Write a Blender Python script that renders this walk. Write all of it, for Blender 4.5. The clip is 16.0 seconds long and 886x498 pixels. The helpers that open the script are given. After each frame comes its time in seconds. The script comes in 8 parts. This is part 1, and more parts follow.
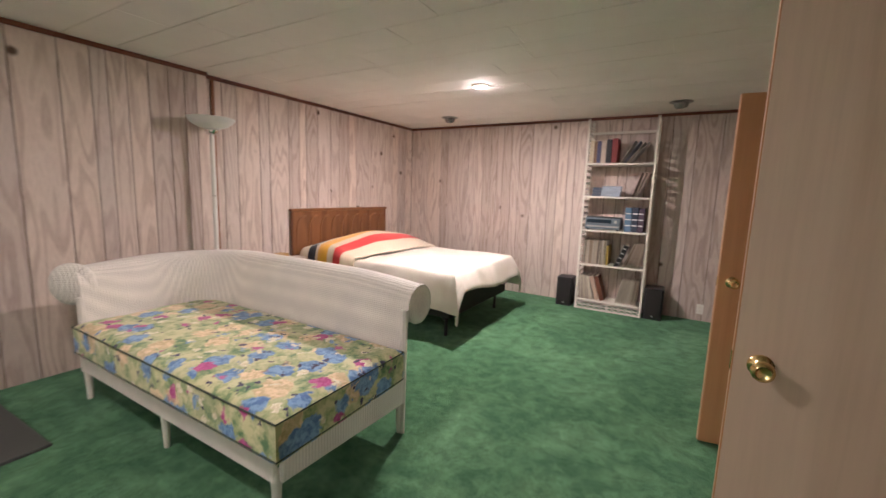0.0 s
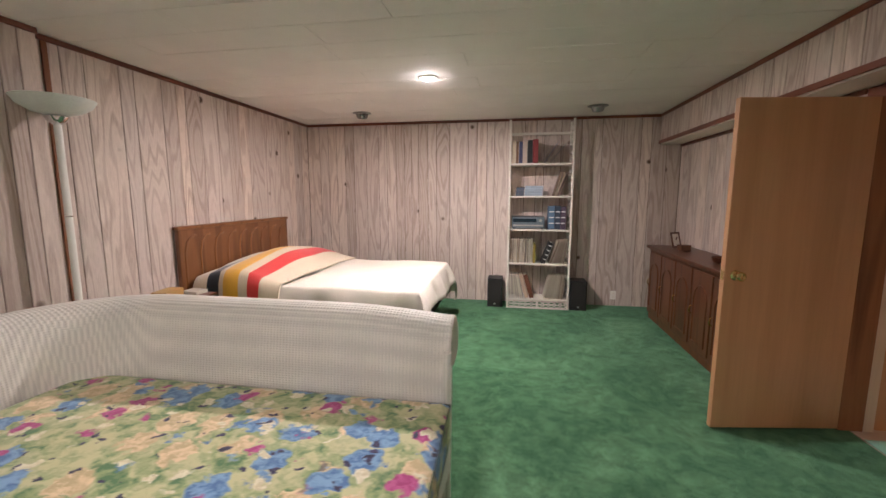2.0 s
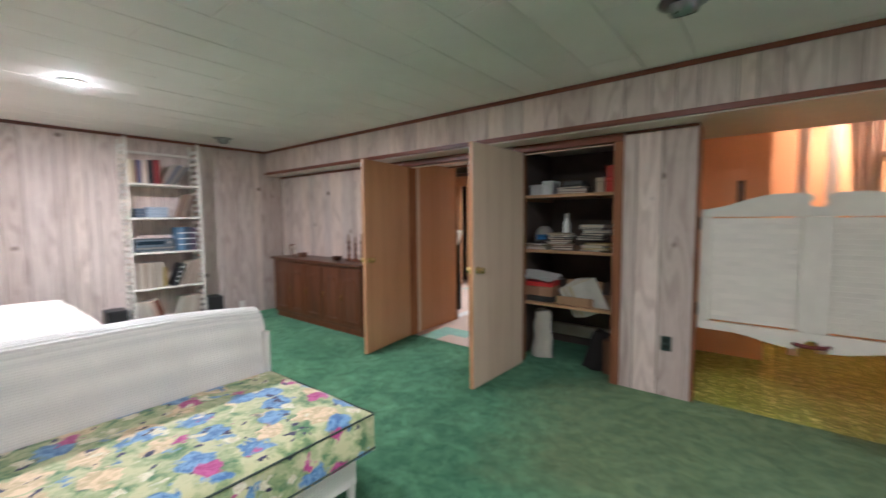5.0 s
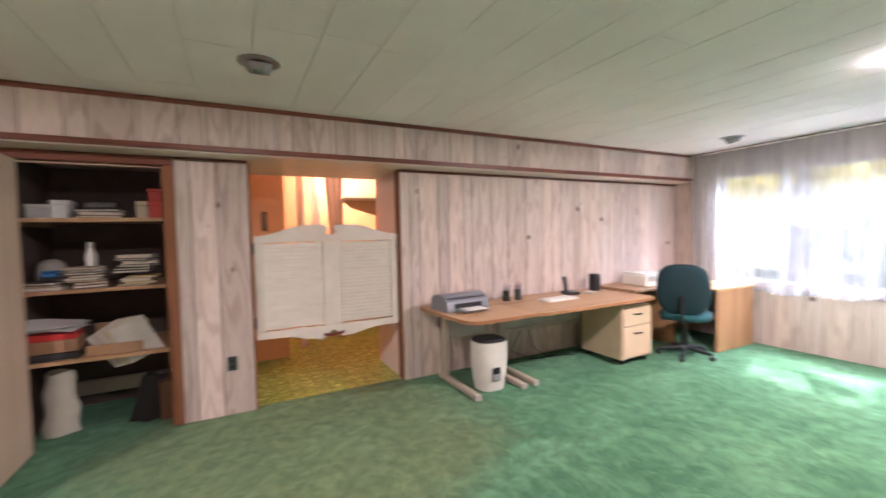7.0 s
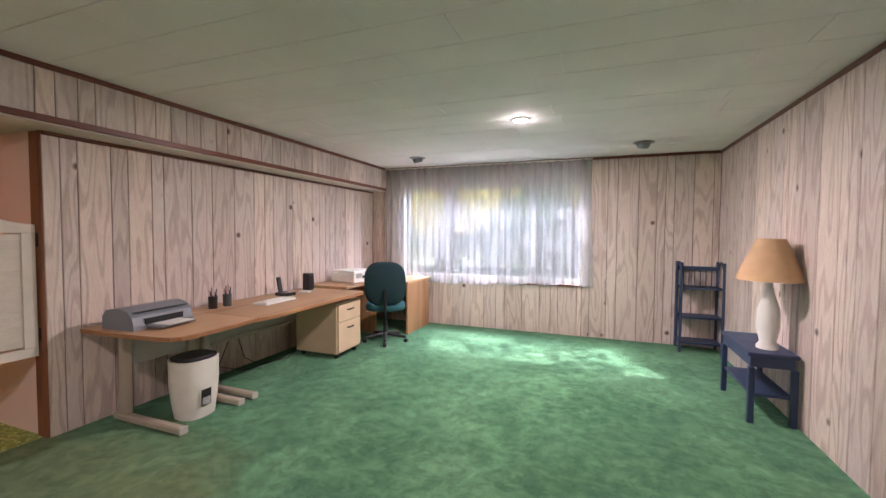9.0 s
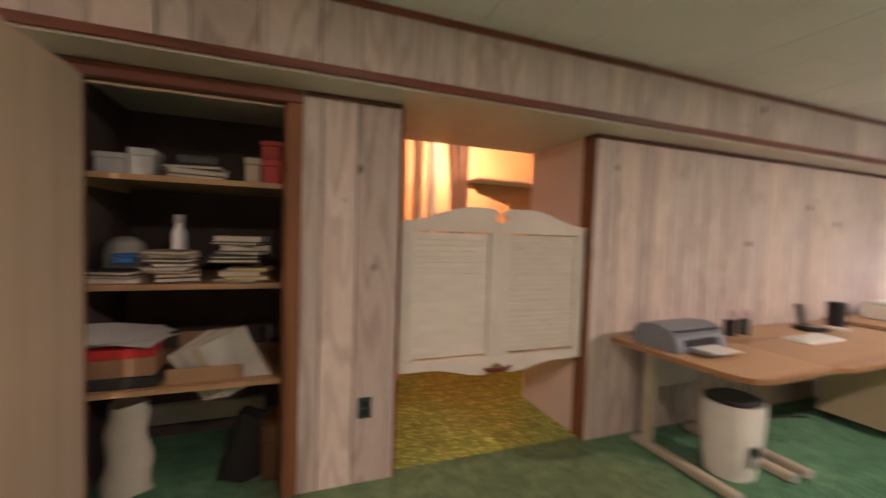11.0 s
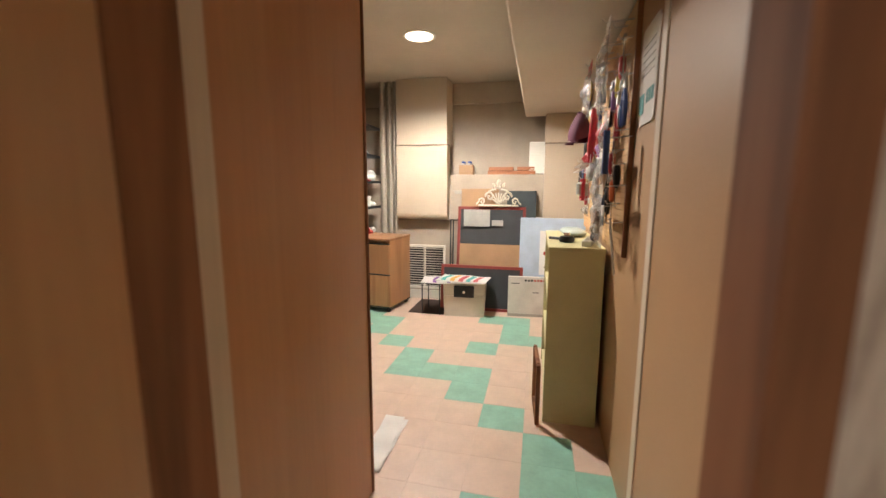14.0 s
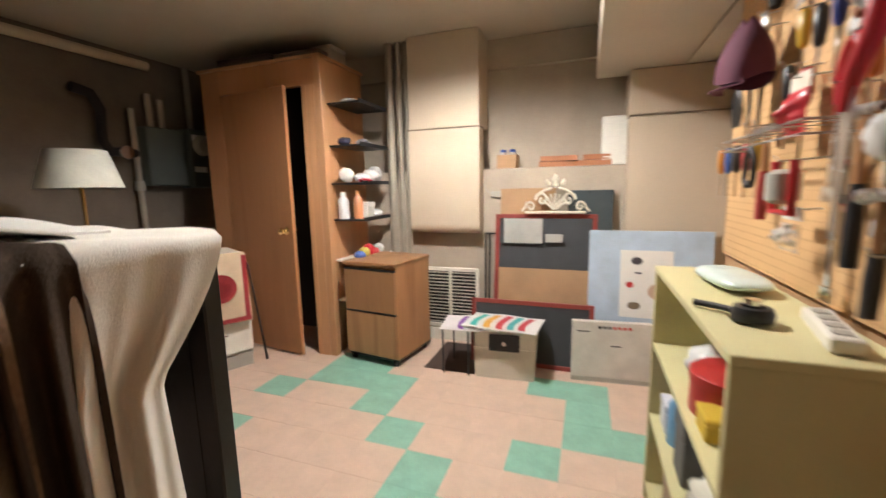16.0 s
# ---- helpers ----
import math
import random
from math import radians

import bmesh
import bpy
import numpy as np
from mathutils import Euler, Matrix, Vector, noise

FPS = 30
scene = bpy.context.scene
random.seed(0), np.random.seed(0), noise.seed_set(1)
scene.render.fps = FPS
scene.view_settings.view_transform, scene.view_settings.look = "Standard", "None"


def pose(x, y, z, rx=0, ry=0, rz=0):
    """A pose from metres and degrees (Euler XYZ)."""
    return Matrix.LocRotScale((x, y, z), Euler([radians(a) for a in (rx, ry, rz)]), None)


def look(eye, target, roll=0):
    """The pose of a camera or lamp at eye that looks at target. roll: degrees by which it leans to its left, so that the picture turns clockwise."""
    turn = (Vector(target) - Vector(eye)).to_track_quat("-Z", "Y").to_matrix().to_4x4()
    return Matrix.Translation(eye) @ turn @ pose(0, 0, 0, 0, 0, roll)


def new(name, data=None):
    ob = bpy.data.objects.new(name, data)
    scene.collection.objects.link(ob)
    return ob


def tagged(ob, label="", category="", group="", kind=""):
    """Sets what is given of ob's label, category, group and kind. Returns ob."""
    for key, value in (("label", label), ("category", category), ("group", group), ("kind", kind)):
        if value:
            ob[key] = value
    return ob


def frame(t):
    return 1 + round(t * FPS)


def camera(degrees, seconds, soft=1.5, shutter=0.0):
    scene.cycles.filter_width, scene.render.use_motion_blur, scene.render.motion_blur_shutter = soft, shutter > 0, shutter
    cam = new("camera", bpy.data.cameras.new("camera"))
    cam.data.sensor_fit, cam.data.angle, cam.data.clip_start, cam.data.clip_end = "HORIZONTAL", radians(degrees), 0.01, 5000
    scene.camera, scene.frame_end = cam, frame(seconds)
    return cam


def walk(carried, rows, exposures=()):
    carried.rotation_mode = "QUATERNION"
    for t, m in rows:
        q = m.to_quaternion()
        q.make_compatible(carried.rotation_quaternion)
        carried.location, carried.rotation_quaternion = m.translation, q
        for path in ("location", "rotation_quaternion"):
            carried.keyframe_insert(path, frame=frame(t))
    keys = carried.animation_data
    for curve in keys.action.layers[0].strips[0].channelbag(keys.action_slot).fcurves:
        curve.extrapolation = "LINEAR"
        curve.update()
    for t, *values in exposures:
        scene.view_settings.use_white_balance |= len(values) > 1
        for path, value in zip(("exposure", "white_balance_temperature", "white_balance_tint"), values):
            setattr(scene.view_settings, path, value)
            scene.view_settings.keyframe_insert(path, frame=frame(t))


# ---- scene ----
cam = camera(95.2, 16.0, shutter=0.5)
PATH = [
    (0, (0.018, 0.092, 1.404), (-0.981, 1.802, 1.126), 1.9),
    (0.5, (-0.155, 0.15, 1.413), (-0.944, 1.966, 1.126), 1.4),
    (1, (-0.412, 0.265, 1.421), (-0.993, 2.158, 1.138), 0.8),
    (1.5, (-0.659, 0.321, 1.421), (-1.102, 2.253, 1.155), 0.3),
    (2, (-1.001, 0.2, 1.43), (-1.335, 2.154, 1.165), -0.0),
    (2.5, (-1.298, 0.109, 1.403), (-1.475, 2.085, 1.153), -0.0),
    (3, (-1.565, -0.052, 1.427), (-1.517, 1.931, 1.17), 0.0),
    (3.2, (-1.63, -0.105, 1.412), (-1.484, 1.876, 1.168), 0.0),
    (5.3, (-2.481, -0.342, 1.381), (-0.733, 0.621, 1.249), -0.9),
    (5.5, (-2.503, -0.262, 1.381), (-0.654, 0.492, 1.263), -1.2),
    (6, (-2.567, -0.089, 1.412), (-0.579, 0.11, 1.313), -1.4),
    (6.5, (-2.645, 0.043, 1.408), (-0.675, -0.298, 1.334), -1.6),
    (7, (-2.639, 0.167, 1.417), (-0.86, -0.743, 1.34), -1.3),
    (7.5, (-2.531, 0.224, 1.387), (-1.042, -1.109, 1.313), -1.0),
    (8, (-2.493, 0.262, 1.381), (-1.333, -1.366, 1.295), -0.4),
    (8.2, (-2.483, 0.289, 1.387), (-1.458, -1.426, 1.298), -0.2),
    (9.1, (-2.36, 0.315, 1.39), (-1.66, -1.556, 1.31), 0.4),
    (10.3, (-1.705, 0.319, 1.396), (-0.36, -1.161, 1.331), 1.5),
    (10.5, (-1.528, 0.394, 1.388), (-0.006, -0.902, 1.321), 1.6),
    (11, (-1.134, 0.619, 1.368), (0.733, -0.093, 1.283), 1.9),
    (11.5, (-0.791, 0.826, 1.343), (1.202, 0.710, 1.214), 1.9),
    (12, (-0.588, 1.143, 1.339), (1.381, 1.416, 1.119), 0.8),
    (12.5, (-0.396, 1.568, 1.327), (1.503, 2.123, 1.030), 0.4),
    (13, (-0.105, 1.907, 1.322), (1.754, 2.568, 0.996), -0.0),
    (13.5, (0.190, 2.155, 1.331), (2.095, 2.669, 1.004), -0.2),
    (14, (0.523, 2.294, 1.262), (2.449, 2.742, 0.965), 0.2),
    (14.5, (0.855, 2.374, 1.235), (2.785, 2.763, 0.884), 0.3),
    (15, (1.177, 2.469, 1.243), (3.131, 2.752, 0.924), 0.8),
    (15.5, (1.529, 2.452, 1.234), (3.471, 2.810, 0.913), 0.2),
    (16, (1.822, 2.480, 1.274), (3.684, 3.147, 0.975), -1.2),
]
EXPOSURES = [(0, 2.31, 5900, 21), (1.0, 2.15, 5800, 17), (3.2, 2.2, 5700, 16), (5.3, 2.7, 5000, 10), (6.0, 2.99, 5050, 20), (7.0, 3.12, 5700, 27), (8.2, 2.48, 5800, 27),
             (10.3, 2.62, 5950, 25), (11.0, 2.43, 6550, 25), (11.5, 2.52, 7200, 22), (12.0, 2.7, 6250, 18), (12.6, 2.72, 6400, 13), (14, 2.3, 6300, 12), (14.6, 2.05, 6120, 11), (15.2, 2.05, 6080, 11), (16, 2.08, 6050, 11)]
walk(cam, [(t, look(eye, target, roll)) for t, eye, target, roll in PATH], EXPOSURES)

# ---- light ----
SUN_TO = Vector((1.0, -1.6, 2.1)).normalized()
world = bpy.data.worlds.new("sky")
scene.world = world
world.use_nodes = True
_n = world.node_tree.nodes
_sky = _n.new("ShaderNodeTexSky")
_sky.sky_type, _sky.sun_disc = "NISHITA", False
_sky.sun_elevation, _sky.sun_rotation = math.asin(SUN_TO.z), math.atan2(SUN_TO.x, SUN_TO.y)
_n["Background"].inputs["Strength"].default_value = 0.12
world.node_tree.links.new(_sky.outputs[0], _n["Background"].inputs["Color"])


def lamp(name, kind, m, energy, color, **kw):
    d = bpy.data.lights.new(name, kind)
    d.energy, d.color = energy, color
    for k, v in kw.items():
        if k == "size": d.shape, d.size, d.size_y = "RECTANGLE", v[0], v[1]
        if k == "radius": d.shadow_soft_size = v
        if k == "angle": d.angle = v
        if k == "cone": d.spot_size, d.spot_blend = v
    ob = new(name, d)
    ob.matrix_world = m
    return ob


WARM = (1.0, 0.86, 0.74)
lamp("sun", "SUN", look(SUN_TO * 20, (0, 0, 0)), 5.0, (1.0, 0.95, 0.86), angle=radians(0.5))
lamp("window_daylight", "AREA", look((-0.9, -6.5, 2.95), (-0.9, -5.3, 1.5)), 65, (0.88, 0.95, 1.0), size=(3.2, 0.9))
LIT = [(-1.72, 3.66, 2.4), (-1.74, -3.33, 2.4), (-1.73, 0.16, 2.4)]  # one row along the room
for (_x, _y, _z), _w in zip(LIT, (1.0, 0.9, 0.3)):
    lamp("recessed_bulb", "POINT", pose(_x, _y, _z - 0.024), 1.6 * _w, WARM, radius=0.02)
    lamp("recessed_reflector", "AREA", pose(_x, _y, _z - 0.03), 18.5 * _w, WARM, size=(0.075, 0.075))
lamp("workshop_bulb", "SPOT", pose(3.65, 3.21, 2.36), 52, (1.0, 0.93, 0.82), radius=0.06, cone=(radians(160), 0.5))
lamp("laundry_bulb", "POINT", pose(2.95, -1.25, 2.25), 9.5, (1.0, 0.76, 0.52), radius=0.06)


# ---- materials ----
def mat(name):
    m = bpy.data.materials.new(name)
    m.use_nodes = True
    return m, m.node_tree.nodes, m.node_tree.links, m.node_tree.nodes["Principled BSDF"]


def coords(N, L, scale=(1, 1, 1), shuffle=True):
    """Object coordinates, moved by a random step for each object."""
    tc = N.new("ShaderNodeTexCoord")
    mp = N.new("ShaderNodeMapping")
    mp.inputs["Scale"].default_value = scale
    if shuffle:
        oi, mul = N.new("ShaderNodeObjectInfo"), N.new("ShaderNodeVectorMath")
        mul.operation = "SCALE"
        mul.inputs[0].default_value = (17.3, 31.7, 23.9)
        L.new(oi.outputs["Random"], mul.inputs["Scale"])
        add = N.new("ShaderNodeVectorMath")
        L.new(tc.outputs["Object"], add.inputs[0])
        L.new(mul.outputs[0], add.inputs[1])
        L.new(add.outputs[0], mp.inputs["Vector"])
    else:
        L.new(tc.outputs["Object"], mp.inputs["Vector"])
    return mp.outputs[0]


def noise_tex(N, L, vec, scale, detail=3.0, rough=0.55, distort=0.0):
    t = N.new("ShaderNodeTexNoise")
    t.inputs["Scale"].default_value, t.inputs["Detail"].default_value = scale, detail
    t.inputs["Roughness"].default_value, t.inputs["Distortion"].default_value = rough, distort
    L.new(vec, t.inputs["Vector"])
    return t.outputs["Fac"]


def ramp(N, L, fac, stops):
    r = N.new("ShaderNodeValToRGB")
    while len(r.color_ramp.elements) < len(stops):
        r.color_ramp.elements.new(0.5)
    for e, (p, c) in zip(r.color_ramp.elements, stops):
        e.position = p
        e.color = (*c, 1) if len(c) == 3 else c
    L.new(fac, r.inputs[0])
    return r.outputs[0]


def mix(N, L, fac, a, b, mode="MIX"):
    m = N.new("ShaderNodeMix")
    m.data_type, m.blend_type = "RGBA", mode
    if isinstance(fac, float): m.inputs[0].default_value = fac
    else: L.new(fac, m.inputs[0])
    for v, s in ((a, m.inputs[6]), (b, m.inputs[7])):
        if isinstance(v, tuple): s.default_value = (*v, 1)
        else: L.new(v, s)
    return m.outputs[2]


def bump(N, L, B, height, strength, dist=0.01):
    b = N.new("ShaderNodeBump")
    b.inputs["Strength"].default_value, b.inputs["Distance"].default_value = strength, dist
    L.new(height, b.inputs["Height"])
    L.new(b.outputs[0], B.inputs["Normal"])


def plain(name, color, rough=0.5, metal=0.0, vary=0.12, scale=6.0, fine=90.0, relief=0.08, spec=0.5, coat=0.0):
    """Paint, plastic, metal, cloth or card: the colour with uneven tone at two scales and a fine relief."""
    m, N, L, B = mat(name)
    v = coords(N, L)
    big, small = noise_tex(N, L, v, scale), noise_tex(N, L, v, fine, 2)
    lo, hi = tuple(c * (1 - vary * 1.3) for c in color), tuple(min(1, c * (1 + vary)) for c in color)
    c = ramp(N, L, big, [(0.3, lo), (0.7, hi)])
    c = mix(N, L, 0.25, c, ramp(N, L, small, [(0.3, lo), (0.7, hi)]))
    L.new(c, B.inputs["Base Color"])
    r = N.new("ShaderNodeMapRange")
    r.inputs[3].default_value, r.inputs[4].default_value = max(0.02, rough - 0.1), min(1, rough + 0.1)
    L.new(big, r.inputs[0])
    L.new(r.outputs[0], B.inputs["Roughness"])
    B.inputs["Metallic"].default_value, B.inputs["Specular IOR Level"].default_value = metal, spec
    B.inputs["Coat Weight"].default_value = coat
    if relief: bump(N, L, B, small, relief, 0.004)
    return m


def wood(name, dark, light, rough=0.45, along="z", rings=9.0, stretch=0.07, coat=0.0, relief=0.12, knots=0.0, wash=None, crisp=1.0, fleck_mix=0.22, pore=55, figure=2.2):
    """Long grain along one axis, bowed rings, pores, and knots where wanted."""
    m, N, L, B = mat(name)
    s = {"x": (stretch, 1, 1), "y": (1, stretch, 1), "z": (1, 1, stretch)}[along]
    v = coords(N, L, s)
    warp = noise_tex(N, L, v, figure, 2, 0.5)
    w = N.new("ShaderNodeMath")
    w.operation = "MULTIPLY_ADD"
    w.inputs[1].default_value, w.inputs[2].default_value = rings, 0.0
    L.new(warp, w.inputs[0])
    fr = N.new("ShaderNodeMath")
    fr.operation = "PINGPONG"
    fr.inputs[1].default_value = 0.5
    L.new(w.outputs[0], fr.inputs[0])
    grain = ramp(N, L, fr.outputs[0], [(0.0, dark), (0.07 * crisp, dark), (0.22 * crisp, light), (0.5, tuple(0.25 * a + 0.75 * b for a, b in zip(dark, light)))])
    pores = noise_tex(N, L, v, pore, 3, 0.6)
    fleck = ramp(N, L, pores, [(0.33, tuple(c * 0.75 for c in dark)), (0.6, light)])
    c = mix(N, L, fleck_mix, grain, fleck)
    tone = noise_tex(N, L, coords(N, L, (1.5, 1.5, 1.5)), 1.6, 2)
    c = mix(N, L, ramp(N, L, tone, [(0.3, (0, 0, 0)), (0.75, (0.5, 0.5, 0.5))]), c, wash or light)
    if knots:
        vo = N.new("ShaderNodeTexVoronoi")
        vo.inputs["Scale"].default_value = knots
        L.new(coords(N, L, (1, 1, 1)), vo.inputs["Vector"])
        k = ramp(N, L, vo.outputs["Distance"], [(0.045, (1, 1, 1)), (0.10, (0, 0, 0))])
        c = mix(N, L, k, c, tuple(x * 0.22 * y for x, y in zip(dark, (1.2, 0.9, 0.7))))
    oi = N.new("ShaderNodeObjectInfo")
    c = mix(N, L, 1.0, c, ramp(N, L, oi.outputs["Random"], [(0, (0.78, 0.75, 0.74)), (0.5, (0.94, 0.94, 0.96)), (1, (1.08, 1.05, 1.02))]), "MULTIPLY")
    L.new(c, B.inputs["Base Color"])
    B.inputs["Roughness"].default_value = rough
    B.inputs["Coat Weight"].default_value = coat
    bump(N, L, B, pores, relief, 0.004)
    return m


def emitter(name, color, strength):
    m, N, L, B = mat(name)
    B.inputs["Base Color"].default_value = (*color, 1)
    B.inputs["Emission Color"].default_value = (*color, 1)
    B.inputs["Emission Strength"].default_value = strength
    return m


def carpet_material():
    m, N, L, B = mat("green_carpet")
    v = coords(N, L, shuffle=False)
    tread = noise_tex(N, L, v, 1.7, 4, 0.6, 0.6)
    pile = noise_tex(N, L, v, 260, 2, 0.6)
    tuft = noise_tex(N, L, v, 38, 3, 0.6)
    c = ramp(N, L, tread, [(0.40, (0.045, 0.125, 0.056)), (0.52, (0.078, 0.20, 0.092)), (0.63, (0.14, 0.30, 0.15))])
    clump = noise_tex(N, L, v, 10.0, 5, 0.7, 0.3)
    c = mix(N, L, 0.45, c, ramp(N, L, clump, [(0.40, (0.026, 0.10, 0.042)), (0.62, (0.11, 0.29, 0.145))]))
    c = mix(N, L, 0.35, c, ramp(N, L, tuft, [(0.35, (0.022, 0.085, 0.036)), (0.65, (0.085, 0.25, 0.115))]))
    c = mix(N, L, 0.3, c, ramp(N, L, pile, [(0.3, (0.02, 0.07, 0.032)), (0.7, (0.085, 0.26, 0.125))]))
    c = mix(N, L, 1.0, c, ramp(N, L, clump, [(0.36, (0.74, 0.76, 0.74)), (0.66, (1.28, 1.24, 1.28))]), "MULTIPLY")
    c = mix(N, L, 1.0, c, ramp(N, L, tread, [(0.38, (1.0, 0.84, 0.83)), (0.64, (1.42, 1.12, 1.15))]), "MULTIPLY")
    # ragged olive-brown patch in front of the wide opening
    dist = N.new("ShaderNodeVectorMath")
    dist.operation = "DISTANCE"
    dist.inputs[1].default_value = (0.35, -0.30, 0)
    L.new(v, dist.inputs[0])
    ragged = N.new("ShaderNodeMath")
    ragged.operation = "MULTIPLY_ADD"
    ragged.inputs[1].default_value = 1.3
    L.new(tread, ragged.inputs[0])
    L.new(dist.outputs["Value"], ragged.inputs[2])
    worn = ramp(N, L, ragged.outputs[0], [(0.75, (0.62, 0.62, 0.62)), (1.0, (0.0, 0.0, 0.0))])
    half = N.new("ShaderNodeMath")
    half.operation = "MULTIPLY"
    half.inputs[1].default_value = 0.46
    L.new(ragged.outputs[0], half.inputs[0])
    L.new(half.outputs[0], worn.node.inputs[0])
    c = mix(N, L, worn, c, ramp(N, L, clump, [(0.36, (0.115, 0.11, 0.036)), (0.66, (0.24, 0.215, 0.085))]))
    L.new(c, B.inputs["Base Color"])
    B.inputs["Roughness"].default_value, B.inputs["Specular IOR Level"].default_value = 0.95, 0.1
    B.inputs["Sheen Weight"].default_value, B.inputs["Sheen Tint"].default_value = 0.25, (0.5, 1, 0.7, 1)
    h = N.new("ShaderNodeMath")
    L.new(tuft, h.inputs[0])
    L.new(pile, h.inputs[1])
    bump(N, L, B, h.outputs[0], 0.7, 0.012)
    return m


def floral_material():
    """Printed cotton: blue, pink and peach blooms on yellow green, with dark sprigs."""
    m, N, L, B = mat("floral_cotton")
    v = coords(N, L, shuffle=False)
    wob = N.new("ShaderNodeTexNoise")
    wob.inputs["Scale"].default_value = 22
    L.new(v, wob.inputs["Vector"])
    off = N.new("ShaderNodeMix")
    off.data_type, off.blend_type = "RGBA", "LINEAR_LIGHT"
    off.inputs[0].default_value = 0.045
    L.new(v, off.inputs[6])
    L.new(wob.outputs["Color"], off.inputs[7])
    vv = off.outputs[2]
    c = ramp(N, L, noise_tex(N, L, vv, 14, 3), [(0.33, (0.10, 0.21, 0.09)), (0.44, (0.33, 0.39, 0.18)), (0.59, (0.58, 0.56, 0.31))])

    def blooms(scale, size, inner, outer, pick, seed):
        vo = N.new("ShaderNodeTexVoronoi")
        vo.inputs["Scale"].default_value = scale
        mp = N.new("ShaderNodeMapping")
        mp.inputs["Location"].default_value = (seed, seed * 1.7, 0)
        L.new(vv, mp.inputs["Vector"])
        L.new(mp.outputs[0], vo.inputs["Vector"])
        sep = N.new("ShaderNodeSeparateColor")
        L.new(vo.outputs["Color"], sep.inputs[0])
        keep = ramp(N, L, sep.outputs[0], [(pick, (0, 0, 0)), (pick + 0.01, (1, 1, 1))])
        disc = ramp(N, L, vo.outputs["Distance"], [(size, (1, 1, 1)), (size + 0.06, (0, 0, 0))])
        petals = ramp(N, L, noise_tex(N, L, vv, scale * 5, 2), [(0.4, outer), (0.6, inner)])
        f = mix(N, L, 1.0, keep, disc, "MULTIPLY")
        return f, petals

    for args in ((5.5, 0.36, (0.55, 0.43, 0.23), (0.80, 0.62, 0.40), 0.38, 3.1), (6.3, 0.38, (0.09, 0.19, 0.40), (0.22, 0.38, 0.59), 0.36, 7.7),
                 (7.0, 0.30, (0.38, 0.04, 0.18), (0.52, 0.10, 0.28), 0.55, 1.3), (11.0, 0.26, (0.62, 0.55, 0.36), (0.80, 0.75, 0.58), 0.55, 5.2),
                 (15.0, 0.20, (0.02, 0.02, 0.05), (0.06, 0.05, 0.12), 0.60, 9.4)):
        f, petals = blooms(*args)
        c = mix(N, L, f, c, petals)
    L.new(c, B.inputs["Base Color"])
    B.inputs["Roughness"].default_value, B.inputs["Sheen Weight"].default_value = 0.85, 0.2
    bump(N, L, B, noise_tex(N, L, v, 420, 2), 0.15, 0.002)
    return m


def weave_material(name, color):
    """Painted woven paper cane: upright cords crossed by fine wefts."""
    m, N, L, B = mat(name)
    v = coords(N, L, shuffle=False)
    sep = N.new("ShaderNodeSeparateXYZ")
    L.new(v, sep.inputs[0])
    hs = []
    for o, f in (("X", 380.0), ("Y", 380.0), ("Z", 560.0)):
        a = N.new("ShaderNodeMath")
        a.operation = "MULTIPLY"
        a.inputs[1].default_value = f
        L.new(sep.outputs[o], a.inputs[0])
        b = N.new("ShaderNodeMath")
        b.operation = "SINE"
        L.new(a.outputs[0], b.inputs[0])
        hs.append(b.outputs[0])
    s1, s2 = N.new("ShaderNodeMath"), N.new("ShaderNodeMath")
    L.new(hs[0], s1.inputs[0])
    L.new(hs[1], s1.inputs[1])
    s2.operation = "MULTIPLY_ADD"
    s2.inputs[1].default_value = 0.5
    L.new(hs[2], s2.inputs[0])
    L.new(s1.outputs[0], s2.inputs[2])
    c = ramp(N, L, noise_tex(N, L, v, 5, 3), [(0.3, tuple(x * 0.86 for x in color)), (0.7, color)])
    L.new(mix(N, L, ramp(N, L, s2.outputs[0], [(0.0, (0.42, 0.42, 0.42)), (0.22, (0, 0, 0))]), c, tuple(x * 0.6 for x in color)), B.inputs["Base Color"])
    B.inputs["Roughness"].default_value = 0.55
    bump(N, L, B, s2.outputs[0], 0.4, 0.004)
    return m


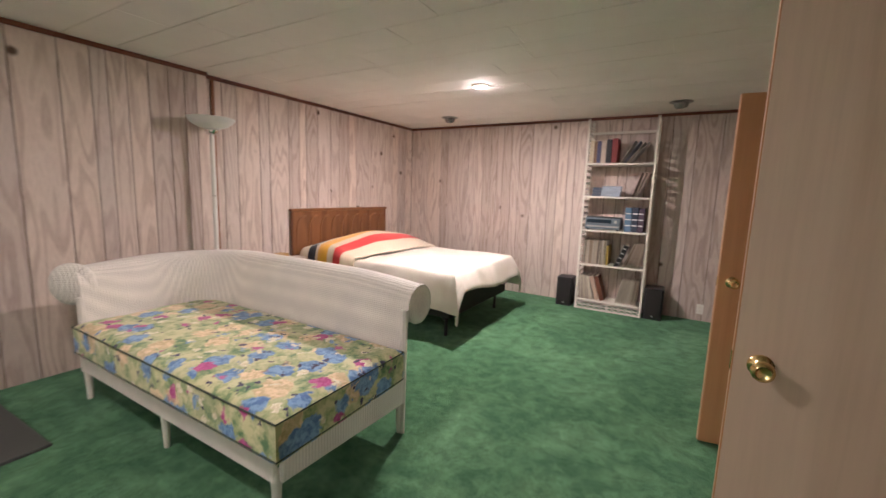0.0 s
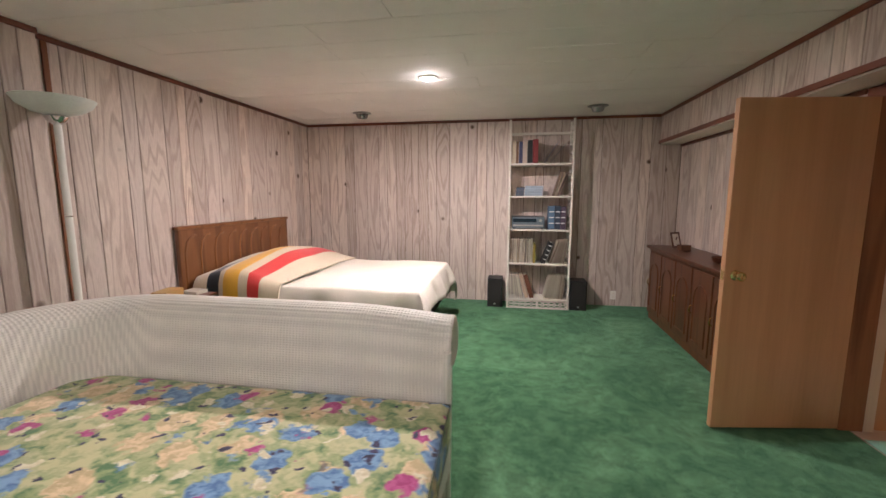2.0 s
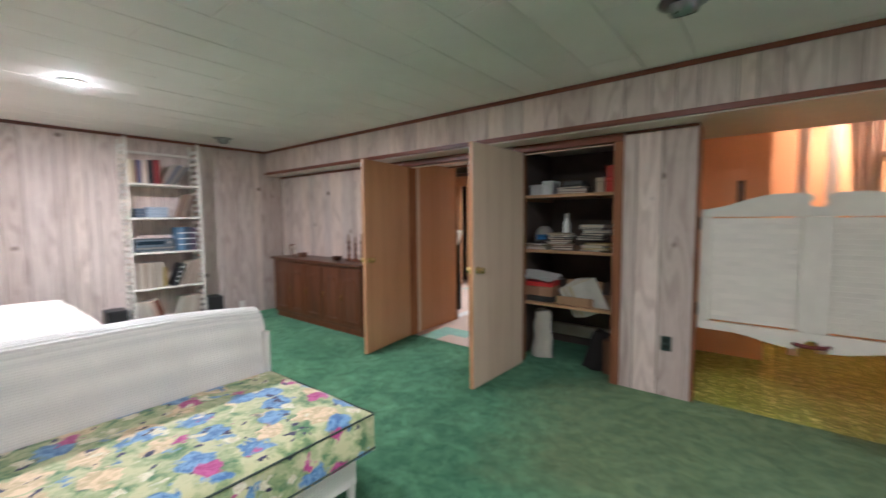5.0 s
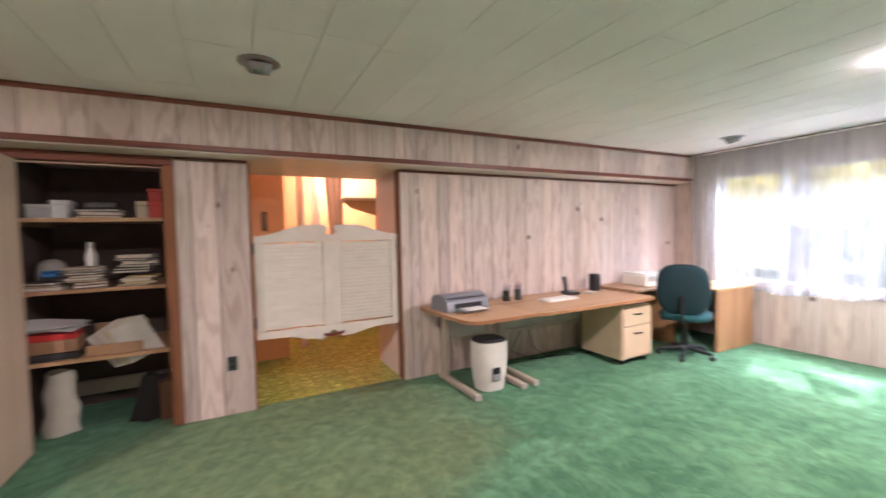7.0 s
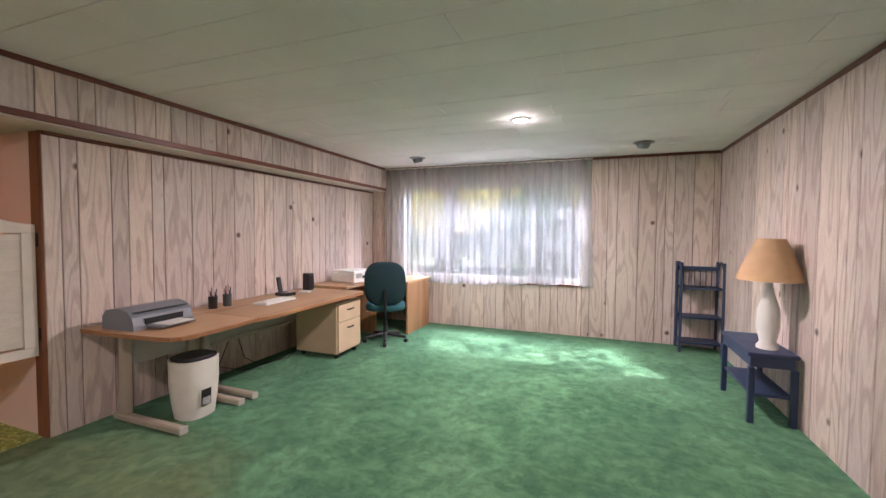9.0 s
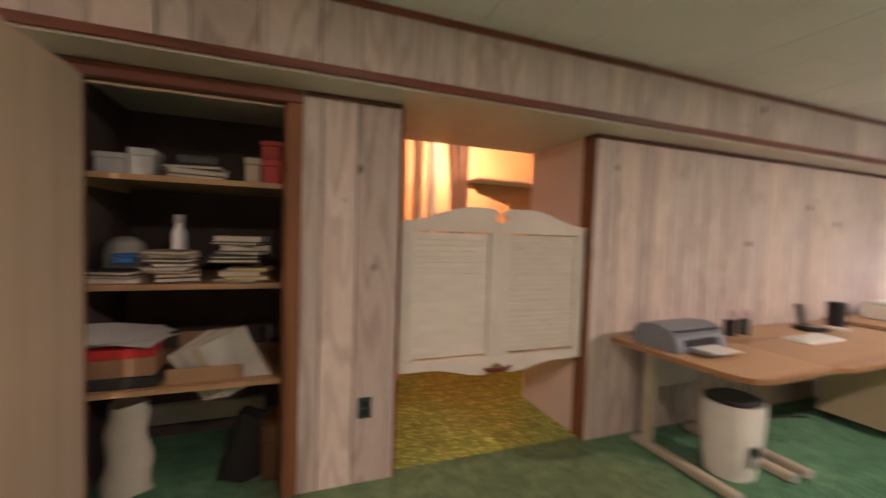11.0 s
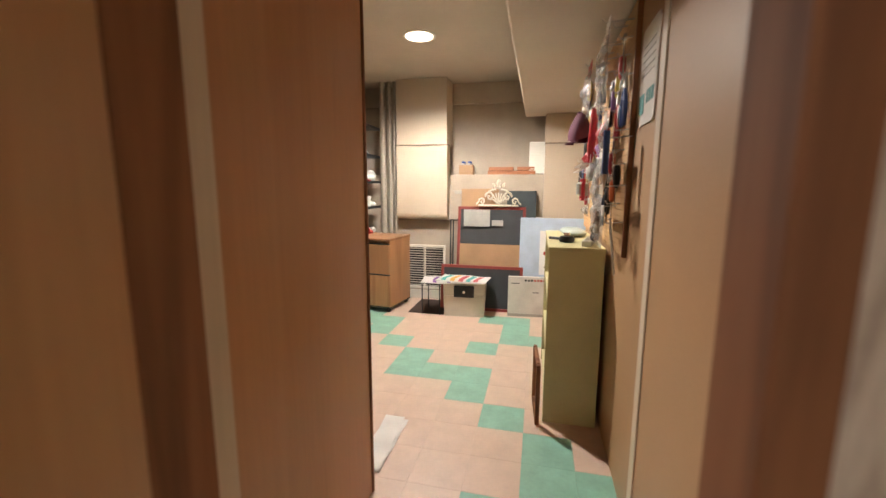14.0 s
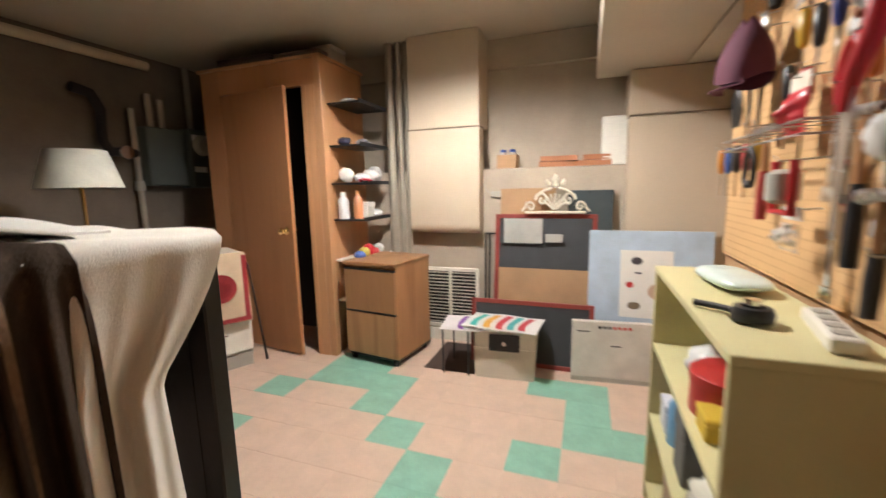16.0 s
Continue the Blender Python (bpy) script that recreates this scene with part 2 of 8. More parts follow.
def blanket_material():
    """Cream wool with black, yellow, red bars across; bars follow the object's y."""
    m, N, L, B = mat("striped_wool")
    v = coords(N, L, shuffle=False)
    sep = N.new("ShaderNodeSeparateXYZ")
    L.new(v, sep.inputs[0])
    mr = N.new("ShaderNodeMapRange")
    mr.inputs[1].default_value, mr.inputs[2].default_value = 0.0, 1.0
    L.new(sep.outputs["X"], mr.inputs[0])
    r = N.new("ShaderNodeValToRGB")
    r.color_ramp.interpolation = "CONSTANT"
    cream, stops = (0.68, 0.56, 0.40), [(0.0, (0.68, 0.56, 0.40)), (0.17, (0.012, 0.014, 0.02)), (0.28, (0.66, 0.54, 0.39)), (0.33, (0.80, 0.42, 0.03)), (0.47, (0.68, 0.56, 0.40)), (0.55, (0.66, 0.035, 0.03)), (0.67, (0.70, 0.58, 0.42))]
    while len(r.color_ramp.elements) < len(stops): r.color_ramp.elements.new(0.9)
    for e, (p, c) in zip(r.color_ramp.elements, stops): e.position, e.color = p, (*c, 1)
    L.new(mr.outputs[0], r.inputs[0])
    fuzz = noise_tex(N, L, v, 180, 3)
    c = mix(N, L, 1.0, r.outputs[0], ramp(N, L, fuzz, [(0.3, (0.82, 0.82, 0.82)), (0.7, (1.05, 1.05, 1.05))]), "MULTIPLY")
    L.new(c, B.inputs["Base Color"])
    B.inputs["Roughness"].default_value, B.inputs["Sheen Weight"].default_value = 0.95, 0.4
    bump(N, L, B, fuzz, 0.3, 0.004)
    return m


def vinyl_floor_material():
    """Old yellow-green embossed vinyl: small squares with darker joints and bright chips."""
    m, N, L, B = mat("yellow_vinyl")
    v = coords(N, L, shuffle=False)
    vo = N.new("ShaderNodeTexVoronoi")
    vo.inputs["Scale"].default_value = 60
    L.new(v, vo.inputs["Vector"])
    sep = N.new("ShaderNodeSeparateColor")
    L.new(vo.outputs["Color"], sep.inputs[0])
    c = ramp(N, L, sep.outputs[0], [(0.0, (0.12, 0.20, 0.02)), (0.5, (0.20, 0.30, 0.035)), (0.78, (0.32, 0.43, 0.07)), (0.92, (0.72, 0.76, 0.32))])
    c = mix(N, L, 0.25, c, ramp(N, L, noise_tex(N, L, v, 5, 3), [(0.3, (0.15, 0.21, 0.02)), (0.7, (0.38, 0.47, 0.09))]))
    br = N.new("ShaderNodeTexBrick")
    br.offset, br.squash = 0.0, 1.0
    br.inputs["Scale"].default_value, br.inputs["Mortar Size"].default_value, br.inputs["Mortar Smooth"].default_value = 1.0, 0.011, 0.7
    br.inputs["Brick Width"].default_value, br.inputs["Row Height"].default_value = 0.115, 0.115
    br.inputs["Color1"].default_value, br.inputs["Color2"].default_value, br.inputs["Mortar"].default_value = (1.08, 1.08, 1.0, 1), (0.82, 0.84, 0.8, 1), (0.66, 0.67, 0.60, 1)
    L.new(v, br.inputs["Vector"])
    c = mix(N, L, 1.0, c, br.outputs["Color"], "MULTIPLY")
    L.new(c, B.inputs["Base Color"])
    B.inputs["Roughness"].default_value = 0.4
    bump(N, L, B, br.outputs["Fac"], -0.4, 0.004)
    return m


def sheer_material():
    """Thin white net: part of the light goes straight through, part is scattered."""
    m, N, L, B = mat("sheer_net")
    N.remove(B)
    out = N["Material Output"]
    v = coords(N, L, (1, 1, 0.15), shuffle=False)
    tr, tl, df, m1, m2 = (N.new("ShaderNodeBsdfTransparent"), N.new("ShaderNodeBsdfTranslucent"), N.new("ShaderNodeBsdfDiffuse"), N.new("ShaderNodeMixShader"), N.new("ShaderNodeMixShader"))
    tl.inputs[0].default_value, df.inputs[0].default_value = (0.15, 0.157, 0.17, 1), (0.80, 0.80, 0.78, 1)
    m1.inputs[0].default_value = 0.45
    L.new(tl.outputs[0], m1.inputs[1])
    L.new(df.outputs[0], m1.inputs[2])
    mr = N.new("ShaderNodeMapRange")
    mr.inputs[3].default_value, mr.inputs[4].default_value = 0.44, 0.68
    L.new(noise_tex(N, L, v, 30, 2), mr.inputs[0])
    L.new(mr.outputs[0], m2.inputs[0])
    L.new(tr.outputs[0], m2.inputs[1])
    L.new(m1.outputs[0], m2.inputs[2])
    L.new(m2.outputs[0], out.inputs["Surface"])
    return m


def glass_material(name="clear_glass", rough=0.0):
    m, N, L, B = mat(name)
    B.inputs["Transmission Weight"].default_value, B.inputs["Roughness"].default_value = 1.0, rough
    B.inputs["IOR"].default_value = 1.1
    return m


PLANK = wood("pickled_plank", (0.44, 0.34, 0.285), (0.70, 0.60, 0.525), 0.62, "z", 11.0, 0.13, relief=0.25, knots=2.7, wash=(0.65, 0.55, 0.48), crisp=1.3, fleck_mix=0.28, pore=130, figure=4.4)
GROOVE = plain("groove_brown", (0.13, 0.085, 0.062), 0.8, vary=0.3)
TRIM = wood("redwood_trim", (0.10, 0.03, 0.016), (0.20, 0.062, 0.032), 0.4, "y", relief=0.08)
TRIM_X = wood("redwood_trim_x", (0.10, 0.03, 0.016), (0.20, 0.062, 0.032), 0.4, "x", relief=0.08)
TRIM_Z = wood("redwood_trim_z", (0.15, 0.055, 0.022), (0.30, 0.122, 0.052), 0.75, "z", relief=0.08)
CARPET = carpet_material()
CEIL = plain("ceiling_paint", (0.80, 0.76, 0.73), 0.75, vary=0.05, scale=2, relief=0.06, spec=0.2)
BIRCH = wood("birch_door", (0.50, 0.26, 0.12), (0.57, 0.305, 0.148), 0.33, "z", 4.0, 0.05, relief=0.05, coat=0.1)
PALE_DOOR = wood("pale_door", (0.68, 0.51, 0.36), (0.78, 0.61, 0.45), 0.42, "z", 4.0, 0.05, relief=0.05)
BRASS = plain("brass", (0.75, 0.56, 0.25), 0.22, 1.0, vary=0.1)
WALNUT = wood("walnut_stain", (0.05, 0.016, 0.008), (0.13, 0.045, 0.018), 0.35, "z", 8.0, 0.08, coat=0.15)
HEADWOOD = wood("headboard_walnut", (0.15, 0.055, 0.018), (0.30, 0.125, 0.045), 0.38, "z", 6.0, 0.08, coat=0.1)
WICKER = weave_material("white_wicker", (0.87, 0.82, 0.74))
WHITE = plain("white_paint", (0.78, 0.76, 0.70), 0.45, vary=0.06)
IVORY = plain("ivory_enamel", (0.74, 0.70, 0.62), 0.4, vary=0.07)
FLORAL = floral_material()
BLANKET = blanket_material()
SPREAD = plain("cream_bedspread", (0.68, 0.62, 0.53), 0.9, vary=0.05, scale=3, fine=300, relief=0.3)
BLACK = plain("black_plastic", (0.012, 0.012, 0.013), 0.45, vary=0.2)
# Near-black for dark cloth and iron, also for painted shade in hollows.
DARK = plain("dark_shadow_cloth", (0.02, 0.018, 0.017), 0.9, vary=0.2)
PEACH = plain("peach_paint", (0.78, 0.42, 0.20), 0.6, vary=0.06, scale=2)
PINK_PLASTER = plain("pale_plaster", (0.74, 0.62, 0.55), 0.65, vary=0.05, scale=2)
VINYL = vinyl_floor_material()
CONCRETE = plain("painted_block", (0.44, 0.37, 0.29), 0.75, vary=0.12, scale=3, relief=0.3)
WORK_CEIL = plain("workshop_ceiling_paint", (0.54, 0.48, 0.39), 0.6, vary=0.07, scale=2)
WORK_WALL = plain("tan_board", (0.46, 0.28, 0.145), 0.5, vary=0.08, scale=2)
DUCT = plain("tan_painted_duct", (0.55, 0.455, 0.34), 0.55, vary=0.05, scale=3)
TILE_TAN = plain("tan_floor_tile", (0.66, 0.49, 0.38), 0.38, vary=0.07, scale=9, fine=60)
TILE_TEAL = plain("teal_floor_tile", (0.27, 0.51, 0.40), 0.38, vary=0.13, scale=9, fine=60)
OAK = wood("oak_laminate", (0.42, 0.23, 0.11), (0.58, 0.36, 0.19), 0.4, "y", 5.0, 0.06, relief=0.04)
OAK_Z = wood("oak_laminate_z", (0.30, 0.145, 0.06), (0.45, 0.24, 0.11), 0.42, "z", 5.0, 0.06, relief=0.04)
STEEL = plain("brushed_steel", (0.55, 0.54, 0.52), 0.3, 1.0, vary=0.08)
CHROME = plain("chrome", (0.8, 0.8, 0.8), 0.08, 1.0, vary=0.03, relief=0)
TAUPE = plain("taupe_enamel", (0.44, 0.37, 0.28), 0.45, vary=0.06)
SHEER = sheer_material()
GLASS = glass_material()
CREAM_ENAMEL = plain("cream_enamel", (0.66, 0.60, 0.51), 0.45, vary=0.07)


# ---- builders ----
def part(name, bm, material, parent=None, label="", smooth=0.0, kind=""):
    """Links a bmesh as one mesh object. smooth: the angle in degrees past which edges stay sharp."""
    me = bpy.data.meshes.new(name)
    bmesh.ops.recalc_face_normals(bm, faces=bm.faces)
    bm.to_mesh(me)
    bm.free()
    me.materials.append(material)
    if smooth:
        me.polygons.foreach_set("use_smooth", [True] * len(me.polygons))
        me.set_sharp_from_angle(angle=radians(smooth))
    ob = new(name, me)
    ob.parent = parent
    return tagged(ob, label, kind=kind)


def thing(name, m, label, category, group="", kind=""):
    ob = new(name)
    ob.empty_display_size = 0.1
    ob.matrix_basis = m
    return tagged(ob, label, category, group, kind)


def structure(ob, label="", category=""):
    return tagged(ob, label, category, kind="structure")


def B_():
    return bmesh.new()


def box(bm, x0, y0, z0, x1, y1, z1, bev=0.0, m=None, seg=1):
    vs = [bm.verts.new(p) for p in ((x0, y0, z0), (x1, y0, z0), (x1, y1, z0), (x0, y1, z0), (x0, y0, z1), (x1, y0, z1), (x1, y1, z1), (x0, y1, z1))]
    fs = [bm.faces.new([vs[i] for i in f]) for f in ((0, 3, 2, 1), (4, 5, 6, 7), (0, 1, 5, 4), (1, 2, 6, 5), (2, 3, 7, 6), (3, 0, 4, 7))]
    if m is not None:
        for v in vs: v.co = m @ v.co
    if bev:
        bmesh.ops.bevel(bm, geom=list({e for f in fs for e in f.edges}), offset=bev, segments=seg, affect="EDGES", profile=0.5)
    return bm


def boxed(*a, **k):
    return box(B_(), *a, **k)


def tube(bm, pts, r, seg=8, cap=True):
    """A round bar along points; r is one radius or one for each point."""
    pts = [Vector(p) for p in pts]
    rs = r if isinstance(r, (list, tuple)) else [r] * len(pts)
    rings, side = [], None
    for i, p in enumerate(pts):
        d = (pts[min(i + 1, len(pts) - 1)] - pts[max(i - 1, 0)]).normalized()
        if side is None: side = d.orthogonal().normalized()
        side = (side - d * side.dot(d)).normalized()
        up = d.cross(side)
        rings.append([bm.verts.new(p + rs[i] * (math.cos(a) * side + math.sin(a) * up)) for a in (2 * math.pi * k / seg for k in range(seg))])
    for a, b in zip(rings, rings[1:]):
        for k in range(seg): bm.faces.new((a[k], a[(k + 1) % seg], b[(k + 1) % seg], b[k]))
    if cap:
        bm.faces.new(rings[0][::-1])
        bm.faces.new(rings[-1])
    return bm


def lathe(bm, prof, seg=24, m=None):
    """Turns (radius, height) pairs about z."""
    rings = []
    for r, z in prof:
        ring = [bm.verts.new((max(r, 1e-4) * math.cos(2 * math.pi * k / seg), max(r, 1e-4) * math.sin(2 * math.pi * k / seg), z)) for k in range(seg)]
        rings.append(ring)
    for a, b in zip(rings, rings[1:]):
        for k in range(seg): bm.faces.new((a[k], a[(k + 1) % seg], b[(k + 1) % seg], b[k]))
    for ring in (rings[0][::-1], rings[-1]): bm.faces.new(ring)
    if m is not None:
        for ring in rings:
            for v in ring: v.co = m @ v.co
    return bm


def slab(bm, outline, z0, z1, m=None):
    """A flat shape of any outline, raised from z0 to z1."""
    lo, hi = [bm.verts.new((x, y, z0)) for x, y in outline], [bm.verts.new((x, y, z1)) for x, y in outline]
    n = len(outline)
    bm.faces.new(lo[::-1])
    bm.faces.new(hi)
    for i in range(n): bm.faces.new((lo[i], lo[(i + 1) % n], hi[(i + 1) % n], hi[i]))
    if m is not None:
        for v in lo + hi: v.co = m @ v.co
    return bm


def sheet(bm, f, nu, nv, thick=0.0):
    """A surface f(u, v) with u and v from 0 to 1, doubled to the thickness along its normals."""
    g = [[Vector(f(i / nu, j / nv)) for j in range(nv + 1)] for i in range(nu + 1)]
    def grid(off):
        out = []
        for i in range(nu + 1):
            row = []
            for j in range(nv + 1):
                n = (g[min(i + 1, nu)][j] - g[max(i - 1, 0)][j]).cross(g[i][min(j + 1, nv)] - g[i][max(j - 1, 0)])
                row.append(bm.verts.new(g[i][j] + (n.normalized() * off if n.length > 1e-9 else Vector())))
            out.append(row)
        return out
    a = grid(0)
    for i in range(nu):
        for j in range(nv): bm.faces.new((a[i][j], a[i + 1][j], a[i + 1][j + 1], a[i][j + 1]))
    if thick:
        b = grid(-thick)
        for i in range(nu):
            for j in range(nv): bm.faces.new((b[i][j], b[i][j + 1], b[i + 1][j + 1], b[i + 1][j]))
        rim = [(i, 0) for i in range(nu)] + [(nu, j) for j in range(nv)] + [(i, nv) for i in range(nu, 0, -1)] + [(0, j) for j in range(nv, 0, -1)]
        for p, q in zip(rim, rim[1:] + rim[:1]):
            bm.faces.new((a[p[0]][p[1]], b[p[0]][p[1]], b[q[0]][q[1]], a[q[0]][q[1]]))
    return bm


T = Matrix.Translation


def R(deg, axis):
    return Matrix.Rotation(radians(deg), 4, axis)

# ---- structure ----
N_Y, S_Y, E_X, W_NEAR, W_FAR, JOG_Y = 5.63, -5.43, 1.0, -3.78, -3.86, 2.28
TOP, LOW = 2.4, 2.05
DOOR_A, DOOR_B = (2.052, 2.92), (0.637, 1.465)
SWING = (-1.243, 0.063)
BK = 0.009  # the planks stand this far off their backing

floor = structure(part("floor", boxed(-3.95, -5.5, -0.12, 1.06, 5.7, 0.0), CARPET), "worn deep green wall-to-wall pile carpet", "carpet")
part("closet_floor", boxed(1.06, 0.5, -0.12, 1.86, 1.6, 0.0), CARPET, floor)

bm = B_()
box(bm, W_FAR - 0.14, N_Y + BK, -0.1, 1.0 + BK, N_Y + 0.12, TOP)
wall_north = structure(part("wall_north", bm, GROOVE), "pickled knotty pine plank wall with dark grooves", "wall")
bm = B_()
box(bm, W_FAR - 0.14, JOG_Y, -0.1, W_FAR - BK, N_Y + BK, TOP)
box(bm, W_FAR - 0.14, S_Y - BK, -0.1, W_NEAR - BK, JOG_Y, TOP)
wall_west = structure(part("wall_west", bm, GROOVE), "pickled knotty pine plank wall with a shallow jog", "wall")
WIN = (-2.22, 0.45, 0.70, 2.09)
bm = B_()
box(bm, W_FAR - 0.14, S_Y - 0.2, -0.1, WIN[0], S_Y - BK, TOP)
box(bm, WIN[1], S_Y - 0.2, -0.1, E_X + BK, S_Y - BK, TOP)
box(bm, WIN[0], S_Y - 0.2, -0.1, WIN[1], S_Y - BK, WIN[2])
box(bm, WIN[0], S_Y - 0.2, WIN[3], WIN[1], S_Y - BK, TOP)
wall_south = structure(part("wall_south", bm, GROOVE), "pickled plank wall round a wide window", "wall")
bm = B_()
for y0, y1 in ((DOOR_A[1] + 0.004, N_Y + BK), (DOOR_B[1] + 0.004, DOOR_A[0] - 0.004), (SWING[1], DOOR_B[0] - 0.004), (S_Y - BK, SWING[0])):
    box(bm, E_X + BK, y0, -0.1, E_X + 0.11, y1, LOW)
for y0, y1 in (DOOR_A, DOOR_B):
    box(bm, E_X + BK, y0 - 0.003, 1.976, E_X + 0.11, y1 + 0.003, LOW)
wall_east = structure(part("wall_east", bm, GROOVE), "pickled plank wall with two doorways and a wide opening", "wall")

# Ceiling: long staggered boards with fine joints, in one mesh.
bm = B_()
box(bm, W_FAR - 0.1, S_Y - 0.2, TOP + 0.006, 0.79, N_Y + 0.1, TOP + 0.1)
_r = random.Random(4)
_y, _k = S_Y, 0
while _y < N_Y:
    _x = W_FAR - _r.uniform(0, 1.2)
    while _x < 0.76:
        a, b = max(_x, W_FAR - 0.05), min(_x + 1.22, 0.775)
        if b > a: box(bm, a, _y, TOP - _r.uniform(0, 0.0018), b - 0.004, min(_y + 0.3005, N_Y), TOP + 0.01)
        _x += 1.22
    _y += 0.305
ceiling = structure(part("ceiling", bm, CEIL), "off-white painted ceiling boards with fine open joints", "ceiling")
bm = B_()
box(bm, 0.755 + BK, S_Y - 0.1, LOW, 0.80, N_Y + 0.1, TOP + 0.05)
soffit = structure(part("soffit", bm, GROOVE), "plank-faced soffit along the wall", "soffit")
bm = B_()
box(bm, 0.755 + BK, S_Y - 0.1, LOW - 0.012, 1.78, N_Y + 0.1, LOW)
box(bm, 1.78, 0.45, LOW - 0.012, 1.95, 1.65, LOW)
soffit_underside = structure(part("soffit_underside", bm, CREAM_ENAMEL), "cream painted underside of the soffit", "ceiling")

# Trim, each run an object.
def trim(name, mt, *a, **k):
    return structure(part(name, boxed(*a, bev=0.003, **k), mt), "dark reddish wood trim", "trim")

trim("trim", TRIM_X, W_FAR, N_Y - 0.016, TOP - 0.036, 0.755, N_Y - 0.001, TOP - 0.002)
trim("trim", TRIM, W_FAR + 0.001, JOG_Y, TOP - 0.036, W_FAR + 0.016, N_Y - 0.016, TOP - 0.002)
trim("trim", TRIM, W_NEAR + 0.001, S_Y, TOP - 0.036, W_NEAR + 0.016, JOG_Y, TOP - 0.002)
trim("trim", TRIM_X, W_NEAR, S_Y + 0.001, TOP - 0.036, 0.755, S_Y + 0.016, TOP - 0.002)
trim("trim", TRIM, 0.738, S_Y + 0.016, TOP - 0.036, 0.754, N_Y - 0.016, TOP - 0.002)
trim("trim", TRIM, 0.738, S_Y + 0.001, LOW - 0.004, 0.754, N_Y - 0.001, LOW + 0.036)
trim("trim", TRIM, E_X - 0.014, DOOR_A[1] + 0.08, LOW - 0.045, E_X - 0.001, N_Y - 0.001, LOW - 0.014)
trim("trim", TRIM, E_X - 0.014, SWING[1], LOW - 0.035, E_X - 0.001, DOOR_B[0] - 0.08, LOW - 0.014)
trim("trim", TRIM, E_X - 0.014, S_Y + 0.001, LOW - 0.04, E_X - 0.001, SWING[0], LOW - 0.014)
trim("trim", TRIM_Z, W_FAR + 0.001, JOG_Y + 0.07, 0, W_FAR + 0.014, JOG_Y + 0.105, TOP - 0.037)
trim("trim", TRIM_Z, E_X - 0.006, SWING[1] - 0.012, 0, E_X + 0.115, SWING[1] - 0.001, LOW - 0.036)
trim("trim", TRIM_Z, E_X - 0.006, SWING[0] + 0.001, 0, E_X + 0.115, SWING[0] + 0.012, LOW - 0.014)

# Door frames: casing boards, jamb lining and stop.
def door_frame(y0, y1, label, stops=True):
    f = structure(thing("door_frame", pose(0, 0, 0), label, "door frame", kind="structure"))
    part("jamb", boxed(E_X - 0.012, y0 - 0.07, 0, E_X + 0.125, y0, 1.97, bev=0.004), TRIM_Z, f)
    part("jamb", boxed(E_X - 0.012, y1, 0, E_X + 0.125, y1 + 0.07, 1.97, bev=0.004), TRIM_Z, f)
    part("head", boxed(E_X - 0.012, y0 - 0.07, 1.971, E_X + 0.125, y1 + 0.07, 2.034, bev=0.004), TRIM, f)
    for a, b in ((y0 + 0.001, y0 + 0.014), (y1 - 0.014, y1 - 0.001)) if stops else ():
        part("stop", boxed(E_X + 0.045, a, 0, E_X + 0.075, b, 1.955, bev=0.003), TRIM_Z, f)
    part("stop", boxed(E_X + 0.045, y0 + 0.015, 1.956, E_X + 0.075, y1 - 0.015, 1.969, bev=0.003), PALE_DOOR, f)
    return f

door_frame(*DOOR_A, "reddish wood door frame of the workshop passage", False)
door_frame(*DOOR_B, "reddish wood door frame of the shelf closet")


def door_leaf(name, m, width, height, material, edge, label):
    """A flush slab hinged at its origin, running along local x, with a knob on each face and three hinges."""
    d = structure(thing(name, m, label, "door", kind="structure"))
    part("slab", boxed(0.004, -0.018, 0.012, width - 0.004, 0.018, height, bev=0.002), material, d)
    part("edge_band", boxed(width - 0.004, -0.0175, 0.012, width - 0.001, 0.0175, height), edge, d)
    part("latch_plate", boxed(width - 0.001, -0.012, 0.935, width + 0.001, 0.012, 0.99, bev=0.0005), BRASS, d)
    prof = [(0.031, 0.0), (0.031, 0.004), (0.026, 0.008), (0.013, 0.012), (0.011, 0.022), (0.013, 0.028), (0.024, 0.036), (0.0275, 0.046), (0.026, 0.056), (0.018, 0.062), (0.016, 0.06), (0.0, 0.06)]
    for s in (1, -1):
        part("knob", lathe(B_(), prof, 24, T((width - 0.065, s * 0.018, 0.965)) @ R(-90 * s, "X")), BRASS, d, "polished brass knob", smooth=50)
    for z in (0.25, 1.0, 1.72):
        part("hinge", tube(B_(), [(0.0, -0.022, z - 0.045), (0.0, -0.022, z + 0.045)], 0.006, 10), BRASS, d, smooth=40)
    return d


def toward(x0, y0, x1, y1):
    return math.degrees(math.atan2(y1 - y0, x1 - x0))

door_leaf("door_1", pose(0.99, 2.90, 0, 0, 0, toward(1.0, 2.90, 0.24, 2.785)), 0.775, 1.965, BIRCH, BIRCH, "flush birch veneer door standing open with brass knobs")
door_leaf("door_2", pose(0.968, 1.434, 0, 0, 0, toward(0.968, 1.434, 0.18, 1.458)), 0.79, 1.962, PALE_DOOR, BIRCH, "pale flush closet door standing open with brass knobs")

